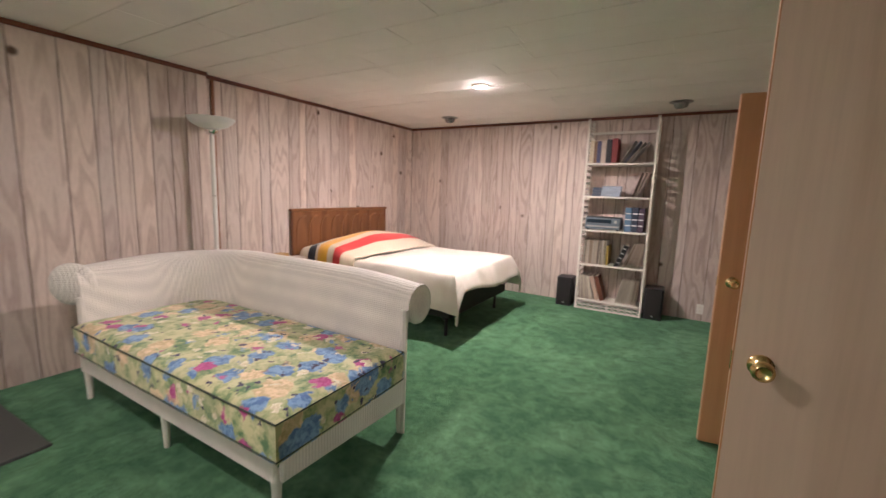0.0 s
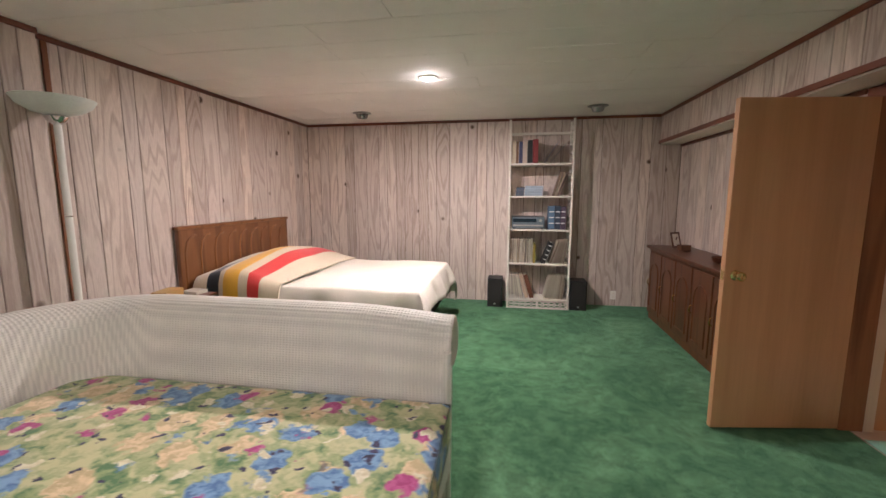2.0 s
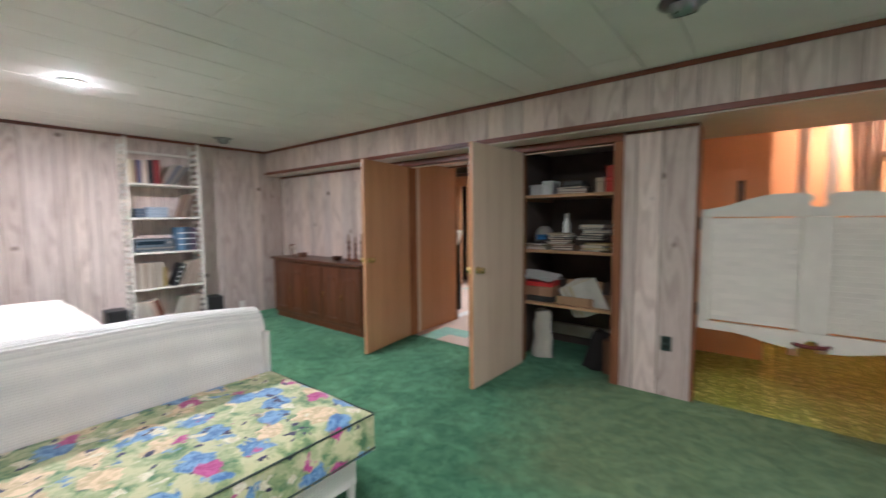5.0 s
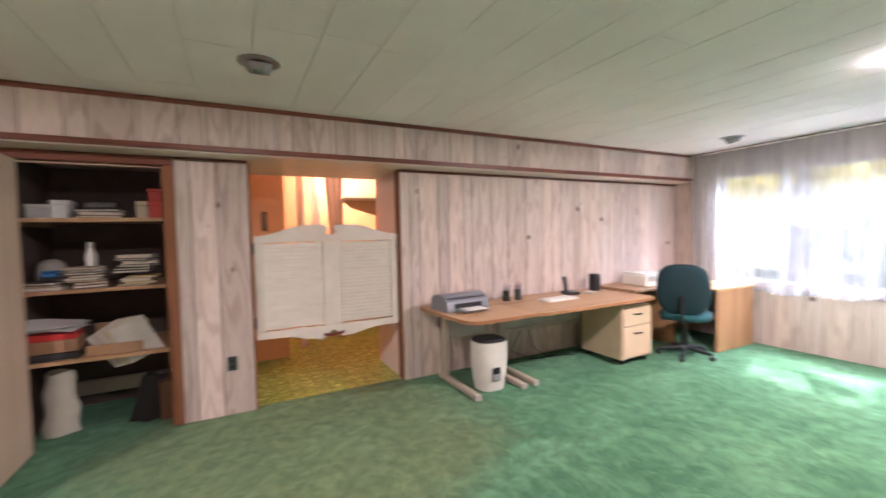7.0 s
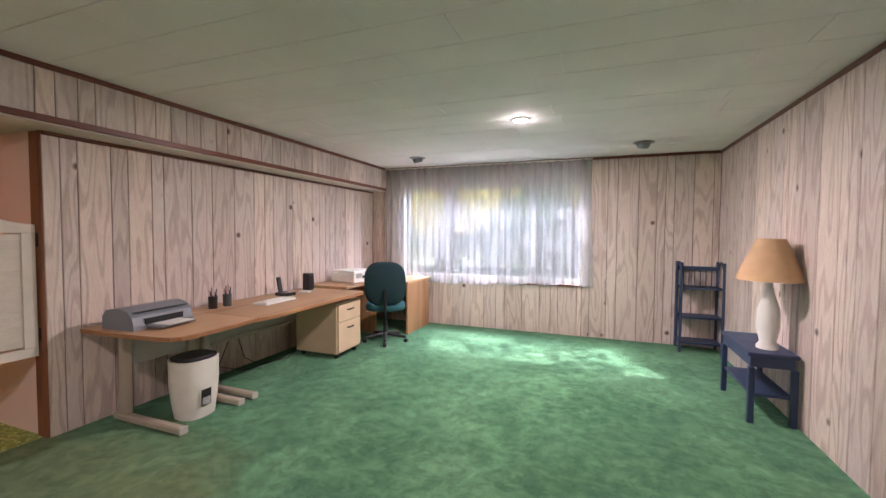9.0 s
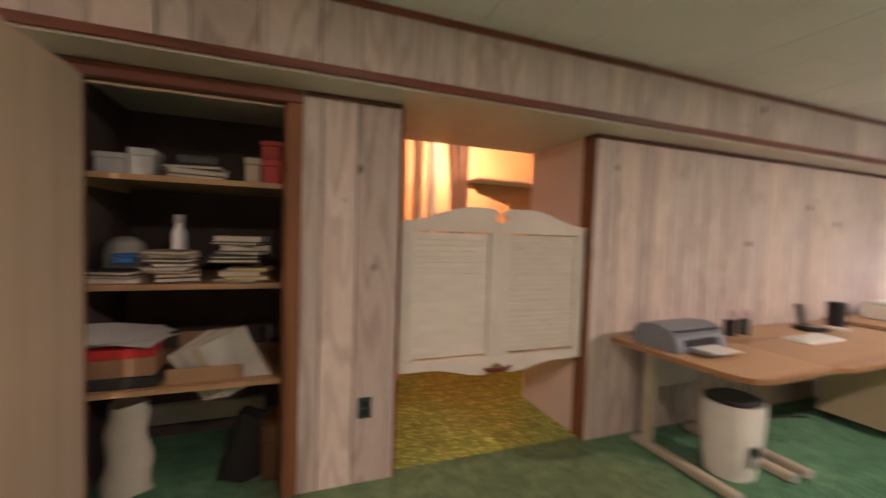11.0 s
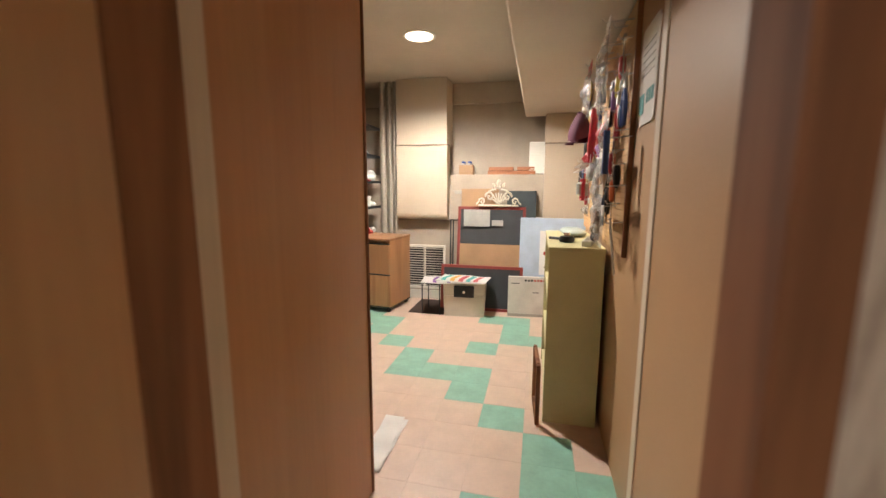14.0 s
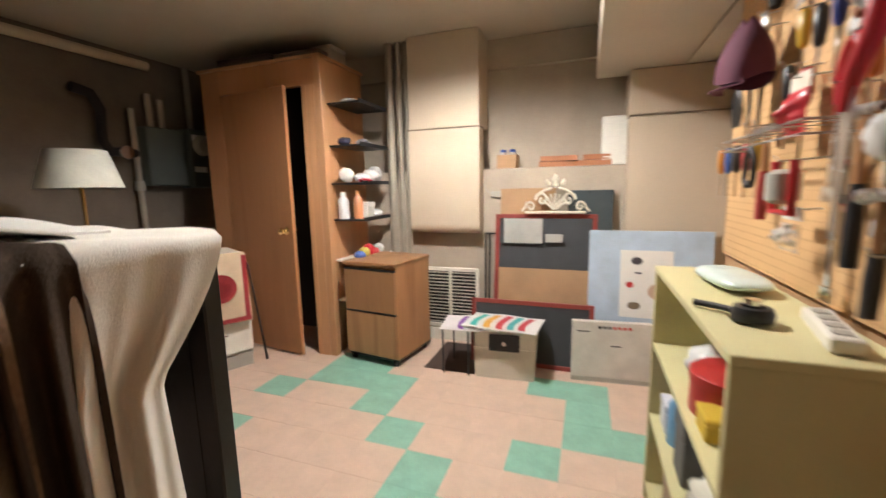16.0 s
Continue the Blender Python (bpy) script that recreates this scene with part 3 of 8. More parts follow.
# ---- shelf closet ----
# Near-black board colour holds the shade of the closet's inside.
CLOSET = plain("shaded_closet_board", (0.085, 0.065, 0.052), 0.8, vary=0.2)
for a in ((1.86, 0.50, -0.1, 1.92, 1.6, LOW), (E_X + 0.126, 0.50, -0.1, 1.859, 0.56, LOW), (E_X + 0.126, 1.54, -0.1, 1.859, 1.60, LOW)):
    structure(part("wall_closet", boxed(*a), CLOSET), "closet wall with the inside shade in its dark colour", "wall")
CLOSET_Z = (0.575, 1.075, 1.585)
for z in CLOSET_Z:
    s = thing("closet_shelf", pose(0, 0, z), "plain wooden closet shelf on cleats", "shelf", "closet shelves")
    part("board", boxed(1.12, 0.562, -0.02, 1.84, 1.538, 0.0, bev=0.002), OAK, s)
    part("front_lip", boxed(1.108, 0.562, -0.026, 1.119, 1.538, 0.001, bev=0.001), OAK, s)
    for y in (0.5625, 1.5145): part("cleat", boxed(1.14, y, -0.05, 1.84, y + 0.023, -0.021), OAK, s)

# ---- laundry room beyond the swing doors ----
structure(part("laundry_floor", boxed(1.06, -2.6, -0.12, 4.2, 0.45, 0.001), VINYL), "yellow-green chip pattern vinyl floor", "floor")
bm = B_()
box(bm, 1.13, SWING[0] - 0.10, -0.1, 1.75, SWING[0] - 0.001, LOW - 0.012)
structure(part("wall_reveal", bm, PINK_PLASTER), "pale plaster side wall of the opening", "wall")
bm = B_()
box(bm, 1.12, 0.30, -0.1, 3.9, 0.40, 2.6)
box(bm, 3.6, -2.6, -0.1, 3.7, 0.3, 2.6)
box(bm, 1.75, -2.5, -0.1, 3.6, -2.4, 2.6)
structure(part("wall_laundry", bm, PEACH), "warm peach painted laundry walls", "wall")
structure(part("ceiling_laundry", boxed(1.781, -2.6, 2.5, 3.9, 0.4, 2.6), PINK_PLASTER), "pale plaster ceiling", "ceiling")
bm = B_()
box(bm, 1.755, -2.4, LOW, 1.78, 0.3, 2.5)
structure(part("wall_bulkhead", bm, PINK_PLASTER), "pale plaster bulkhead above the opening", "wall")

# ---- workshop shell ----
W_S, W_N, W_E = 1.93, 6.0, 5.15
structure(part("workshop_slab", boxed(1.06, 1.66, -0.12, 5.4, 6.1, -0.004), plain("mastic", (0.50, 0.37, 0.29), 0.7)), "dark mastic under the workshop tiles", "floor")
bm = B_()
box(bm, E_X + 0.126, W_S - 0.10, -0.1, 3.78, W_S, TOP)
wall_workshop_south = structure(part("wall_workshop_south", bm, WORK_WALL), "tan painted board wall of the workshop", "wall")
structure(part("wall_recess_side", boxed(3.70, 1.55, -0.1, 3.779, W_S - 0.101, TOP), WORK_WALL), "tan board side of the recess behind the duct", "wall")
structure(part("wall_recess_back", boxed(3.78, 1.55, -0.1, 5.4, 1.65, TOP), WORK_WALL), "tan board back of the recess behind the duct", "wall")
bm = B_()
box(bm, W_E, 1.651, -0.1, W_E + 0.2, W_N + 0.1, TOP)
box(bm, 4.93, W_S, -0.1, W_E, W_N, 1.41, bev=0.008)
box(bm, W_E - 0.06, W_S, 2.18, W_E, W_N, 2.395)
structure(part("wall_workshop_east", bm, CONCRETE), "tan painted concrete wall with a deep ledge", "wall")
# Block colour is darkened to carry the dimness of this far end.
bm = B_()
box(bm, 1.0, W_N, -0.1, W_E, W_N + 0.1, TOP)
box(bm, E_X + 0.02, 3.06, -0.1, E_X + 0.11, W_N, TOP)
structure(part("wall_workshop_north", bm, plain("dimmed_block", (0.17, 0.14, 0.11), 0.85, vary=0.2, scale=3, relief=0.3)), "concrete block wall with the far end's dimness in its colour", "wall")
structure(part("ceiling_workshop", boxed(1.79, 1.55, TOP, 5.4, W_N + 0.1, TOP + 0.1), WORK_CEIL), "cream painted workshop ceiling", "ceiling")
bm = B_()
box(bm, 1.76, W_S, LOW - 0.012, 1.79, 6.0, TOP)
structure(part("wall_workshop_bulkhead", bm, WORK_CEIL), "cream bulkhead above the passage", "wall")
trim("trim", TRIM, 1.76, W_S + 0.5, LOW - 0.03, 1.795, 2.95, LOW - 0.0125)
bm = B_()
box(bm, 1.80, W_S + 0.001, 2.0, 4.98, 2.45, TOP - 0.001, bev=0.01)
box(bm, 3.781, 1.651, 2.0, 4.98, W_S, TOP - 0.001)
structure(part("duct_bulkhead", bm, WORK_CEIL), "cream boxed duct under the workshop ceiling", "soffit")
# Passage partition: veneer panel with a pale stop and a dark end cap.
# Birch darkened a little: shade of passage and cupboard front in its colour.
DARK_BIRCH = wood("shaded_birch", (0.47, 0.22, 0.095), (0.53, 0.26, 0.12), 0.36, "z", 4.0, 0.05, relief=0.05)
partition = structure(thing("wall_partition", pose(0, 0, 0), "birch veneer partition beside the passage", "wall", kind="structure"))
part("veneer_panel", boxed(1.19, 2.925, 0.0, 1.94, 3.02, LOW - 0.013), DARK_BIRCH, partition)
part("hinge_lining", boxed(0.993, 2.887, 0.0, 1.127, 2.914, 1.968, bev=0.002), TRIM_Z, partition)
part("stop_strip", boxed(1.128, 2.893, 0.0, 1.189, 3.02, LOW - 0.013, bev=0.003), PALE_DOOR, partition)
part("end_cap", boxed(1.94, 2.918, 0.0, 1.955, 3.025, LOW - 0.013, bev=0.003), TRIM_Z, partition)
part("rear_panel", boxed(1.12, 3.021, 0.0, 1.94, 3.04, LOW - 0.013), BIRCH, partition)


# ---- bedroom end ----
def daybed():
    d = thing("daybed", pose(-2.25, 1.5, 0), "white painted wicker daybed with rolled back and floral mattress", "daybed")
    # plan of the back: from the right end along the rear and round the left end
    def plan(u):
        if u < 0.62:
            return Vector((0.99 - u / 0.62 * 1.51, 0.38)), Vector((0, 1))
        a = (u - 0.62) / 0.38
        if a < 0.62:
            g = a / 0.62 * math.pi / 2
            return Vector((-0.52 - 0.42 * math.sin(g), -0.02 + 0.40 * math.cos(g))), Vector((-math.sin(g), math.cos(g)))
        b = (a - 0.62) / 0.38
        return Vector((-0.94 + 0.03 * b * b, -0.02 - 0.40 * b)), Vector((-1, 0))
    def lift(u):
        return 0.745 + 0.04 * math.sin(min(1, u / 0.25) * math.pi / 2) - (0.055 * ((u - 0.62) / 0.38) ** 1.5 if u > 0.62 else 0)
    def back(u, v):
        p, n = plan(u)
        h = lift(u)
        rr = 0.105
        if v < 0.55:
            z, o = 0.20 + (h - 0.20) * v / 0.55, 0.05 * (v / 0.55) ** 2
        else:
            g = (v - 0.55) / 0.45 * math.radians(290)
            z, o = h + rr * math.sin(g), 0.05 + rr * (1 - math.cos(g))
        q = p + n * o
        return (q.x, q.y, z)
    part("backrest", sheet(B_(), back, 90, 34, 0.012), WICKER, d, "woven back with a rolled top", smooth=60)
    for u in (0.0, 1.0):
        p, n = plan(u)
        c = p + n * (0.05 + 0.105)
        o = Vector((c.x, c.y, lift(u)))
        if u: o += Vector((0.01, -0.005, 0.01))
        rr = 0.117 if u == 0 else 0.135
        rise = 0.010 if u == 0 else 0.045
        prof = [(0.0, rise)] + [(rr * k / 9, rise * (1 - (k / 9) ** 2) + (0.004 if k % 2 else 0.0)) for k in range(1, 9)] + [(rr, 0.0), (rr + 0.004, -0.012), (rr, -0.03), (0.0, -0.03)]
        part("roll_end", lathe(B_(), prof, 30, T(o) @ (R(90, "Y") if u == 0 else R(38, "Z") @ R(90, "X"))), WICKER, d, "round woven roll end", smooth=50)
    def rail(a, b, name="rail", z0=0.19, z1=0.355, t=0.022):
        a, b = Vector((*a, 0)), Vector((*b, 0))
        v = b - a
        m = T(a) @ R(math.degrees(math.atan2(v.y, v.x)), "Z")
        part(name, box(B_(), 0, -t, z0, v.length, 0, z1, 0.006, m), WICKER, d)
    rail((-0.93, -0.42), (0.94, -0.42), "front_rail")
    rail((0.94, -0.42), (0.975, 0.38), "end_rail")
    part("corner_post", tube(B_(), [(0.98, 0.39, 0.0), (0.98, 0.39, 0.74)], [0.014, 0.022], 12), WICKER, d, smooth=40)
    part("arm_post", tube(B_(), [(-0.94, -0.42, 0.19), (-0.94, -0.42, 0.50), (-0.95, -0.42, 0.67)], [0.03, 0.024, 0.02], 12), WICKER, d, smooth=40)
    for x, y in ((-0.93, -0.42), (0.01, -0.41), (0.925, -0.42), (0.96, 0.385), (-0.86, 0.22), (-0.1, 0.41)):
        part("leg", lathe(B_(), [(0.014, 0), (0.016, 0.03), (0.019, 0.12), (0.023, 0.19), (0.027, 0.2), (0.024, 0.21), (0.022, 0.235)], 14, T((x, y, 0))), IVORY, d, smooth=40)
    part("slat_deck", boxed(-0.90, -0.38, 0.29, 0.88, 0.35, 0.325), WHITE, d)
    # mattress: soft rounded slab
    bm = B_()
    def top(u, v):
        x, y = -0.90 + 1.905 * u, -0.485 + 0.855 * v
        x -= 0.02 * (v - 0.5) * u
        e = min(u, 1 - u) * 1.8, min(v, 1 - v) * 0.8
        k = min(1, e[0] / 0.05) ** 0.5, min(1, e[1] / 0.05) ** 0.5
        return (x, y, 0.500 + 0.03 * min(k) + 0.012 * math.sin(u * 3.1) * math.sin(v * 3.1) + 0.004 * math.sin(u * 23) * math.sin(v * 13))
    sheet(bm, top, 72, 34)
    n = len(bm.verts)
    edge = [e for e in bm.edges if e.is_boundary]
    ex = bmesh.ops.extrude_edge_only(bm, edges=edge)
    vs = [g for g in ex["geom"] if isinstance(g, bmesh.types.BMVert)]
    for v in vs: v.co.z = 0.335
    bmesh.ops.contextual_create(bm, geom=[g for g in ex["geom"] if isinstance(g, bmesh.types.BMEdge)])
    mt = part("mattress", bm, FLORAL, d, "floral printed cotton mattress", smooth=50)
    def cord(z):
        q = [(-0.90, -0.486), (1.016, -0.486), (0.996, 0.37), (-0.90, 0.37), (-0.90, -0.486)]
        return [(x, y, z) for x, y in q]
    part("piping", tube(B_(), cord(0.503), 0.0045, 6), plain("piped_edge", (0.05, 0.07, 0.05), 0.7), mt)
    part("piping", tube(B_(), cord(0.345), 0.0045, 6), bpy.data.materials["piped_edge"], mt)
    return d

daybed()


def bed():
    b = thing("bed", pose(-3.8, 4.05, 0), "double bed with a dark wooden headboard against the plank wall", "bed")
    hb = part("headboard", boxed(-0.045, -0.845, 0.15, 0.0, 0.845, 1.13, bev=0.006), HEADWOOD, b, "carved walnut headboard")
    part("cap_rail", boxed(-0.05, -0.86, 1.131, 0.012, 0.86, 1.16, bev=0.006), HEADWOOD, hb)
    for k in range(9):
        y = -0.72 + k * 0.18
        def arch(u, y=y):
            return (0.004, y - 0.07 + 0.14 * u, 0.82 + 0.21 * math.sin(math.pi * (0.15 + 0.5 * u)) )
        part("carved_rib", tube(B_(), [(0.002, y - 0.075, 0.60), (0.004, y - 0.075, 0.92), (0.006, y - 0.05, 1.02), (0.006, y, 1.065), (0.004, y + 0.06, 1.075)], 0.009, 8), HEADWOOD, hb, smooth=50)
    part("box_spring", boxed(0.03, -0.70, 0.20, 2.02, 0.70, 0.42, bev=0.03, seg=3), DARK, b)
    part("bed_mattress", boxed(0.03, -0.70, 0.421, 2.02, 0.70, 0.632, bev=0.05, seg=3), SPREAD, b)
    for x in (0.1, 1.0, 1.92):
        part("steel_crossbar", boxed(x - 0.02, -0.66, 0.17, x + 0.02, 0.66, 0.199), BLACK, b)
        for y in (-0.6, 0.6): part("caster_leg", tube(B_(), [(x, y, 0.0), (x, y, 0.17)], 0.018, 10), BLACK, b, smooth=40)
    return b

bed()


def bedspread():
    """A spread that lies on the mattress and falls over its sides in folds, hem uneven and short at the foot corner."""
    L_, H_ = 2.06, 0.72
    def f(u, v):
        x = 0.10 + u * (L_ - 0.10 + 0.34)
        y = -H_ - 0.36 + v * (2 * H_ + 0.72)
        over_x, over_y = max(0, x - L_), max(0, abs(y) - H_)
        z = 0.657 + 0.006 * math.sin(x * 7 + y * 3) + 0.004 * math.sin(y * 11)
        if x < 0.62: z += 0.15 * math.cos(min(1, abs(y) / H_) * 1.3) * min(1, (0.62 - x) / 0.25)
        px, py = min(x, L_), max(-H_, min(H_, y))
        drop = over_x + over_y
        if drop > 0:
            q = y if over_x > over_y else x
            wav = (0.013 * math.sin(9 * q + 0.7) + 0.009 * math.sin(17.3 * q + 2.1) + 0.004 * math.sin(31 * q)) * min(1, drop / 0.2)
            r = 0.02 * (1 - math.exp(-drop / 0.05)) + wav
            px += (r + 0.07 * min(1, drop / 0.3)) * (1 if over_x > 0 else 0)
            py += (r + 0.07 * min(1, drop / 0.3)) * math.copysign(1, y) * (1 if over_y > 0 else 0)
            hem = (0.80 + 0.14 * (x / L_) ** 2 + 0.05 * math.sin(4 * x)) if over_y > 0 else 0.62 + 0.12 * math.sin(3.1 * y + 0.6)
            z -= drop * hem
        return (px, py, max(z, 0.2))
    s = part("bedspread", sheet(B_(), f, 90, 90, 0.008), SPREAD, smooth=70)
    s.matrix_basis = pose(-3.8, 4.05, 0)
    return tagged(s, "cream cotton bedspread hanging unevenly over the bed", "bedspread")

bedspread()


def wool_blanket():
    """Folded wool blanket over the pillows: x runs across the stripes."""
    def f(u, v):
        x = u * 0.88
        s = -1.14 + 2.28 * v
        h = 0.80
        lift = 0.21 * math.cos(min(1, abs(s) / h) * 1.15) * math.exp(-((x - 0.40) / 0.40) ** 2) * max(0.0, 1 - max(0.0, (x - 0.40) / 0.6) ** 2)
        z = 0.677 + lift + 0.005 * math.sin(9 * s + 5 * x)
        y = s
        if abs(s) > 0.76:
            y = math.copysign(0.76 + 0.05 * (1 - math.exp(-(abs(s) - 0.76) / 0.05)) + 0.012 * math.sin(20 * x), s)
            z -= (abs(s) - 0.76) * 1.1
        return (0.02 + x * 0.92 + 0.10 * v, y, z)
    b = part("wool_blanket", sheet(B_(), f, 40, 64, 0.014), BLANKET, smooth=70)
    b.matrix_basis = pose(-3.78, 4.05, 0)
    return tagged(b, "cream wool blanket with black, yellow and red stripes over the pillows", "blanket")

wool_blanket()


def bookcase():
    b = thing("bookcase", pose(-0.67, 5.30, 0), "tall narrow white wooden bookcase with books and records", "bookcase")
    for x in (-0.385, 0.36):
        part("side_ladder", boxed(x, 0.0, 0, x + 0.025, 0.035, 2.33, bev=0.003), IVORY, b)
        part("side_ladder", boxed(x, 0.26, 0, x + 0.025, 0.295, 2.33, bev=0.003), IVORY, b)
        for k in range(29): part("side_rung", boxed(x + 0.004, 0.036, 0.15 + k * 0.074, x + 0.021, 0.259, 0.182 + k * 0.074), IVORY, b)
    for z in SHELF_Z:
        part("shelf", boxed(-0.36, 0.0, z - 0.022, 0.36, 0.295, z, bev=0.002), IVORY, b)
    part("top_rail", boxed(-0.36, 0.27, 2.18, 0.36, 0.29, 2.21, bev=0.002), IVORY, b)
    part("base_rail", boxed(-0.36, 0.005, 0.0, 0.36, 0.025, 0.016), IVORY, b)
    fret = part("fretwork", tube(B_(), [(-0.355, 0.014, 0.057), (0.355, 0.014, 0.057)], 0.0035, 6), IVORY, b, "interlaced fretwork band")
    for sgn in (1, -1):
        for z in (0.038, 0.075):
            part("fret_wire", tube(B_(), [(-0.355 + 0.71 * i / 64, 0.014, z + sgn * 0.016 * math.sin(i / 64 * math.pi * 10)) for i in range(65)], 0.0042, 6), IVORY, fret, smooth=60)
    part("fret_post", boxed(-0.008, 0.004, 0.017, 0.008, 0.024, 0.103), IVORY, b)
    return b

SHELF_Z = (0.126, 0.58, 1.008, 1.418, 1.812)
bookcase()


def dresser():
    d = thing("dresser", pose(0.57, 4.22, 0), "long dark walnut dresser with arched carved doors", "dresser")
    H, L2 = 0.82, 0.97
    part("carcass", boxed(0.02, -L2, 0.075, 0.41, L2, H, bev=0.004), WALNUT, d)
    part("plinth", boxed(0.035, -L2 + 0.02, 0.0, 0.40, L2 - 0.02, 0.074, bev=0.004), WALNUT, d)
    part("top", boxed(-0.02, -L2 - 0.02, H + 0.001, 0.412, L2 + 0.02, H + 0.035, bev=0.008, seg=2), WALNUT, d, "polished dark top")
    n = 5
    for k in range(n):
        y0 = -L2 + 0.03 + k * (2 * L2 - 0.06) / n
        y1 = y0 + (2 * L2 - 0.06) / n - 0.02
        dr = part("door", boxed(0.004, y0, 0.11, 0.0195, y1, H - 0.03, bev=0.004), WALNUT, d)
        w = y1 - y0
        part("arched_moulding", tube(B_(), [(0.002, y0 + 0.06, 0.17), (0.002, y0 + 0.06, 0.55)] + [(0.002, y0 + w / 2 - (w / 2 - 0.06) * math.cos(math.pi * i / 10), 0.55 + 0.12 * math.sin(math.pi * i / 10)) for i in range(1, 10)] + [(0.002, y1 - 0.06, 0.55), (0.002, y1 - 0.06, 0.17), (0.002, y0 + 0.06, 0.17)], 0.008, 6), WALNUT, dr, smooth=50)
        part("pull", tube(B_(), [(0.0, y1 - 0.035, 0.47), (-0.018, y1 - 0.035, 0.46), (-0.02, y1 - 0.035, 0.42), (0.0, y1 - 0.035, 0.40)], 0.005, 8), BRASS, dr, "aged brass pull", smooth=50)
    return d

dresser()


# ---- bedroom end, smaller things ----
def paint(name, color, rough=0.5, **k):
    return bpy.data.materials.get(name) or plain(name, color, rough, **k)


PAGES = plain("paper_pages", (0.70, 0.63, 0.50), 0.9, vary=0.1, scale=30)
PAPER = plain("white_paper", (0.78, 0.76, 0.72), 0.85, vary=0.04)
CARD = plain("cardboard", (0.42, 0.26, 0.14), 0.85, vary=0.1)


def book(m, w, d, h, color, label, category="book", group="", name="book"):
    """Upright book: spine towards local -y, w thick, d deep, h high; boards, spine bands and pages."""
    b = thing(name, m, label, category, group)
    c = paint("cloth_%02d%02d%02d" % tuple(int(x * 99) for x in color), color, 0.6)
    bm = B_()
    box(bm, 0, 0, 0, 0.003, d, h)
    box(bm, w - 0.003, 0, 0, w, d, h)
    box(bm, 0.003, 0, 0, w - 0.003, 0.003, h)
    part("cover", bm, c, b)
    part("page_block", boxed(0.003, 0.004, 0.003, w - 0.003, d - 0.004, h - 0.004), PAGES, b)
    return b


def record(m, color, w=0.006):
    r = part("record_sleeve", boxed(0, 0, 0, w, 0.235, 0.30, bev=0.0008), paint("sleeve_%02d%02d%02d" % tuple(int(x * 99) for x in color), color, 0.6))
    r.matrix_basis = m
    return tagged(r, "thin card record sleeve standing on a bookcase shelf", "record", "records in the bookcase")


_r = random.Random(21)
BX, BY = -0.67, 5.30
def on(x, z, y=0.03, tilt=0, rz=0):
    """A place on the bookcase; tilt leans the thing about its foot."""
    return pose(BX + x, BY + y, z + 0.001, 0, tilt, rz)

x = -0.345
for w, h, col, lab in ((0.016, 0.27, (0.62, 0.52, 0.36), "thin cream book"), (0.016, 0.27, (0.66, 0.58, 0.40), "thin cream book"), (0.03, 0.26, (0.20, 0.11, 0.06), "brown leather album"), (0.042, 0.262, (0.06, 0.06, 0.13), "navy bound album"), (0.05, 0.262, (0.52, 0.42, 0.34), "marbled cream album"), (0.055, 0.275, (0.012, 0.012, 0.013), "black binder with pale spine bands"), (0.062, 0.285, (0.22, 0.025, 0.025), "dark red album")):
    book(on(x, SHELF_Z[4]), w, 0.21, h, col, lab + " standing on the bookcase", "album")
    x += w + 0.006
for k, t in enumerate((30, 33, 36, 38)):
    record(on(0.0 + k * 0.035, SHELF_Z[4], 0.03, t) , ((0.5, 0.45, 0.38), (0.28, 0.30, 0.36), (0.6, 0.55, 0.46), (0.35, 0.33, 0.3))[k])
def crate(name, m, w, d, h, color, label, category, bev=0.004, rough=0.5, metal=0.0, lidded=True):
    """Boxes, cases and packs: a body, and a lid that stands slightly proud."""
    b = thing(name, m, label, category)
    c = paint("case_%02d%02d%02d" % tuple(int(v * 99) for v in color), color, rough)
    k = 0.72 if lidded else 1.0
    part("body", boxed(-w / 2, -d / 2, 0, w / 2, d / 2, h * k, bev=bev), c, b)
    if lidded: part("lid", boxed(-w / 2 - 0.003, -d / 2 - 0.003, h * k + 0.0005, w / 2 + 0.003, d / 2 + 0.003, h, bev=bev), c, b)
    return b

for k in range(4):
    crate("cassette_case", pose(BX - 0.08 + 0.003 * k, BY + 0.13, SHELF_Z[3] + 0.001 + k * 0.031), 0.215, 0.13, 0.03, (0.36, 0.42, 0.5), "pale blue-grey flat case in a stack on the bookcase", "case", lidded=False)
for k in range(3):
    crate("cassette_case", pose(BX - 0.245 + 0.004 * k, BY + 0.15, SHELF_Z[3] + 0.001 + k * 0.036), 0.10, 0.15, 0.034, (0.10, 0.12, 0.16), "dark plastic case in a stack on the bookcase", "case", lidded=False)
for k, t in enumerate((17, 19, 22)): record(on(0.16 + k * 0.03, SHELF_Z[3], 0.03, t), ((0.25, 0.17, 0.12), (0.5, 0.4, 0.3), (0.3, 0.22, 0.18))[k])
st = thing("stereo_receiver", pose(BX - 0.135, BY + 0.03, SHELF_Z[2] + 0.001), "silver and black stereo receiver on the bookcase", "stereo")
part("case", boxed(-0.2, 0.012, 0.012, 0.2, 0.24, 0.155, bev=0.006), BLACK, st)
part("front_panel", boxed(-0.2, 0.0, 0.012, 0.2, 0.011, 0.15, bev=0.003), paint("blue_grey_metal", (0.18, 0.22, 0.26), 0.35, metal=0.5), st)
part("display_window", boxed(-0.185, -0.003, 0.085, 0.1, -0.0005, 0.13), paint("smoked_window", (0.02, 0.035, 0.05), 0.1), st)
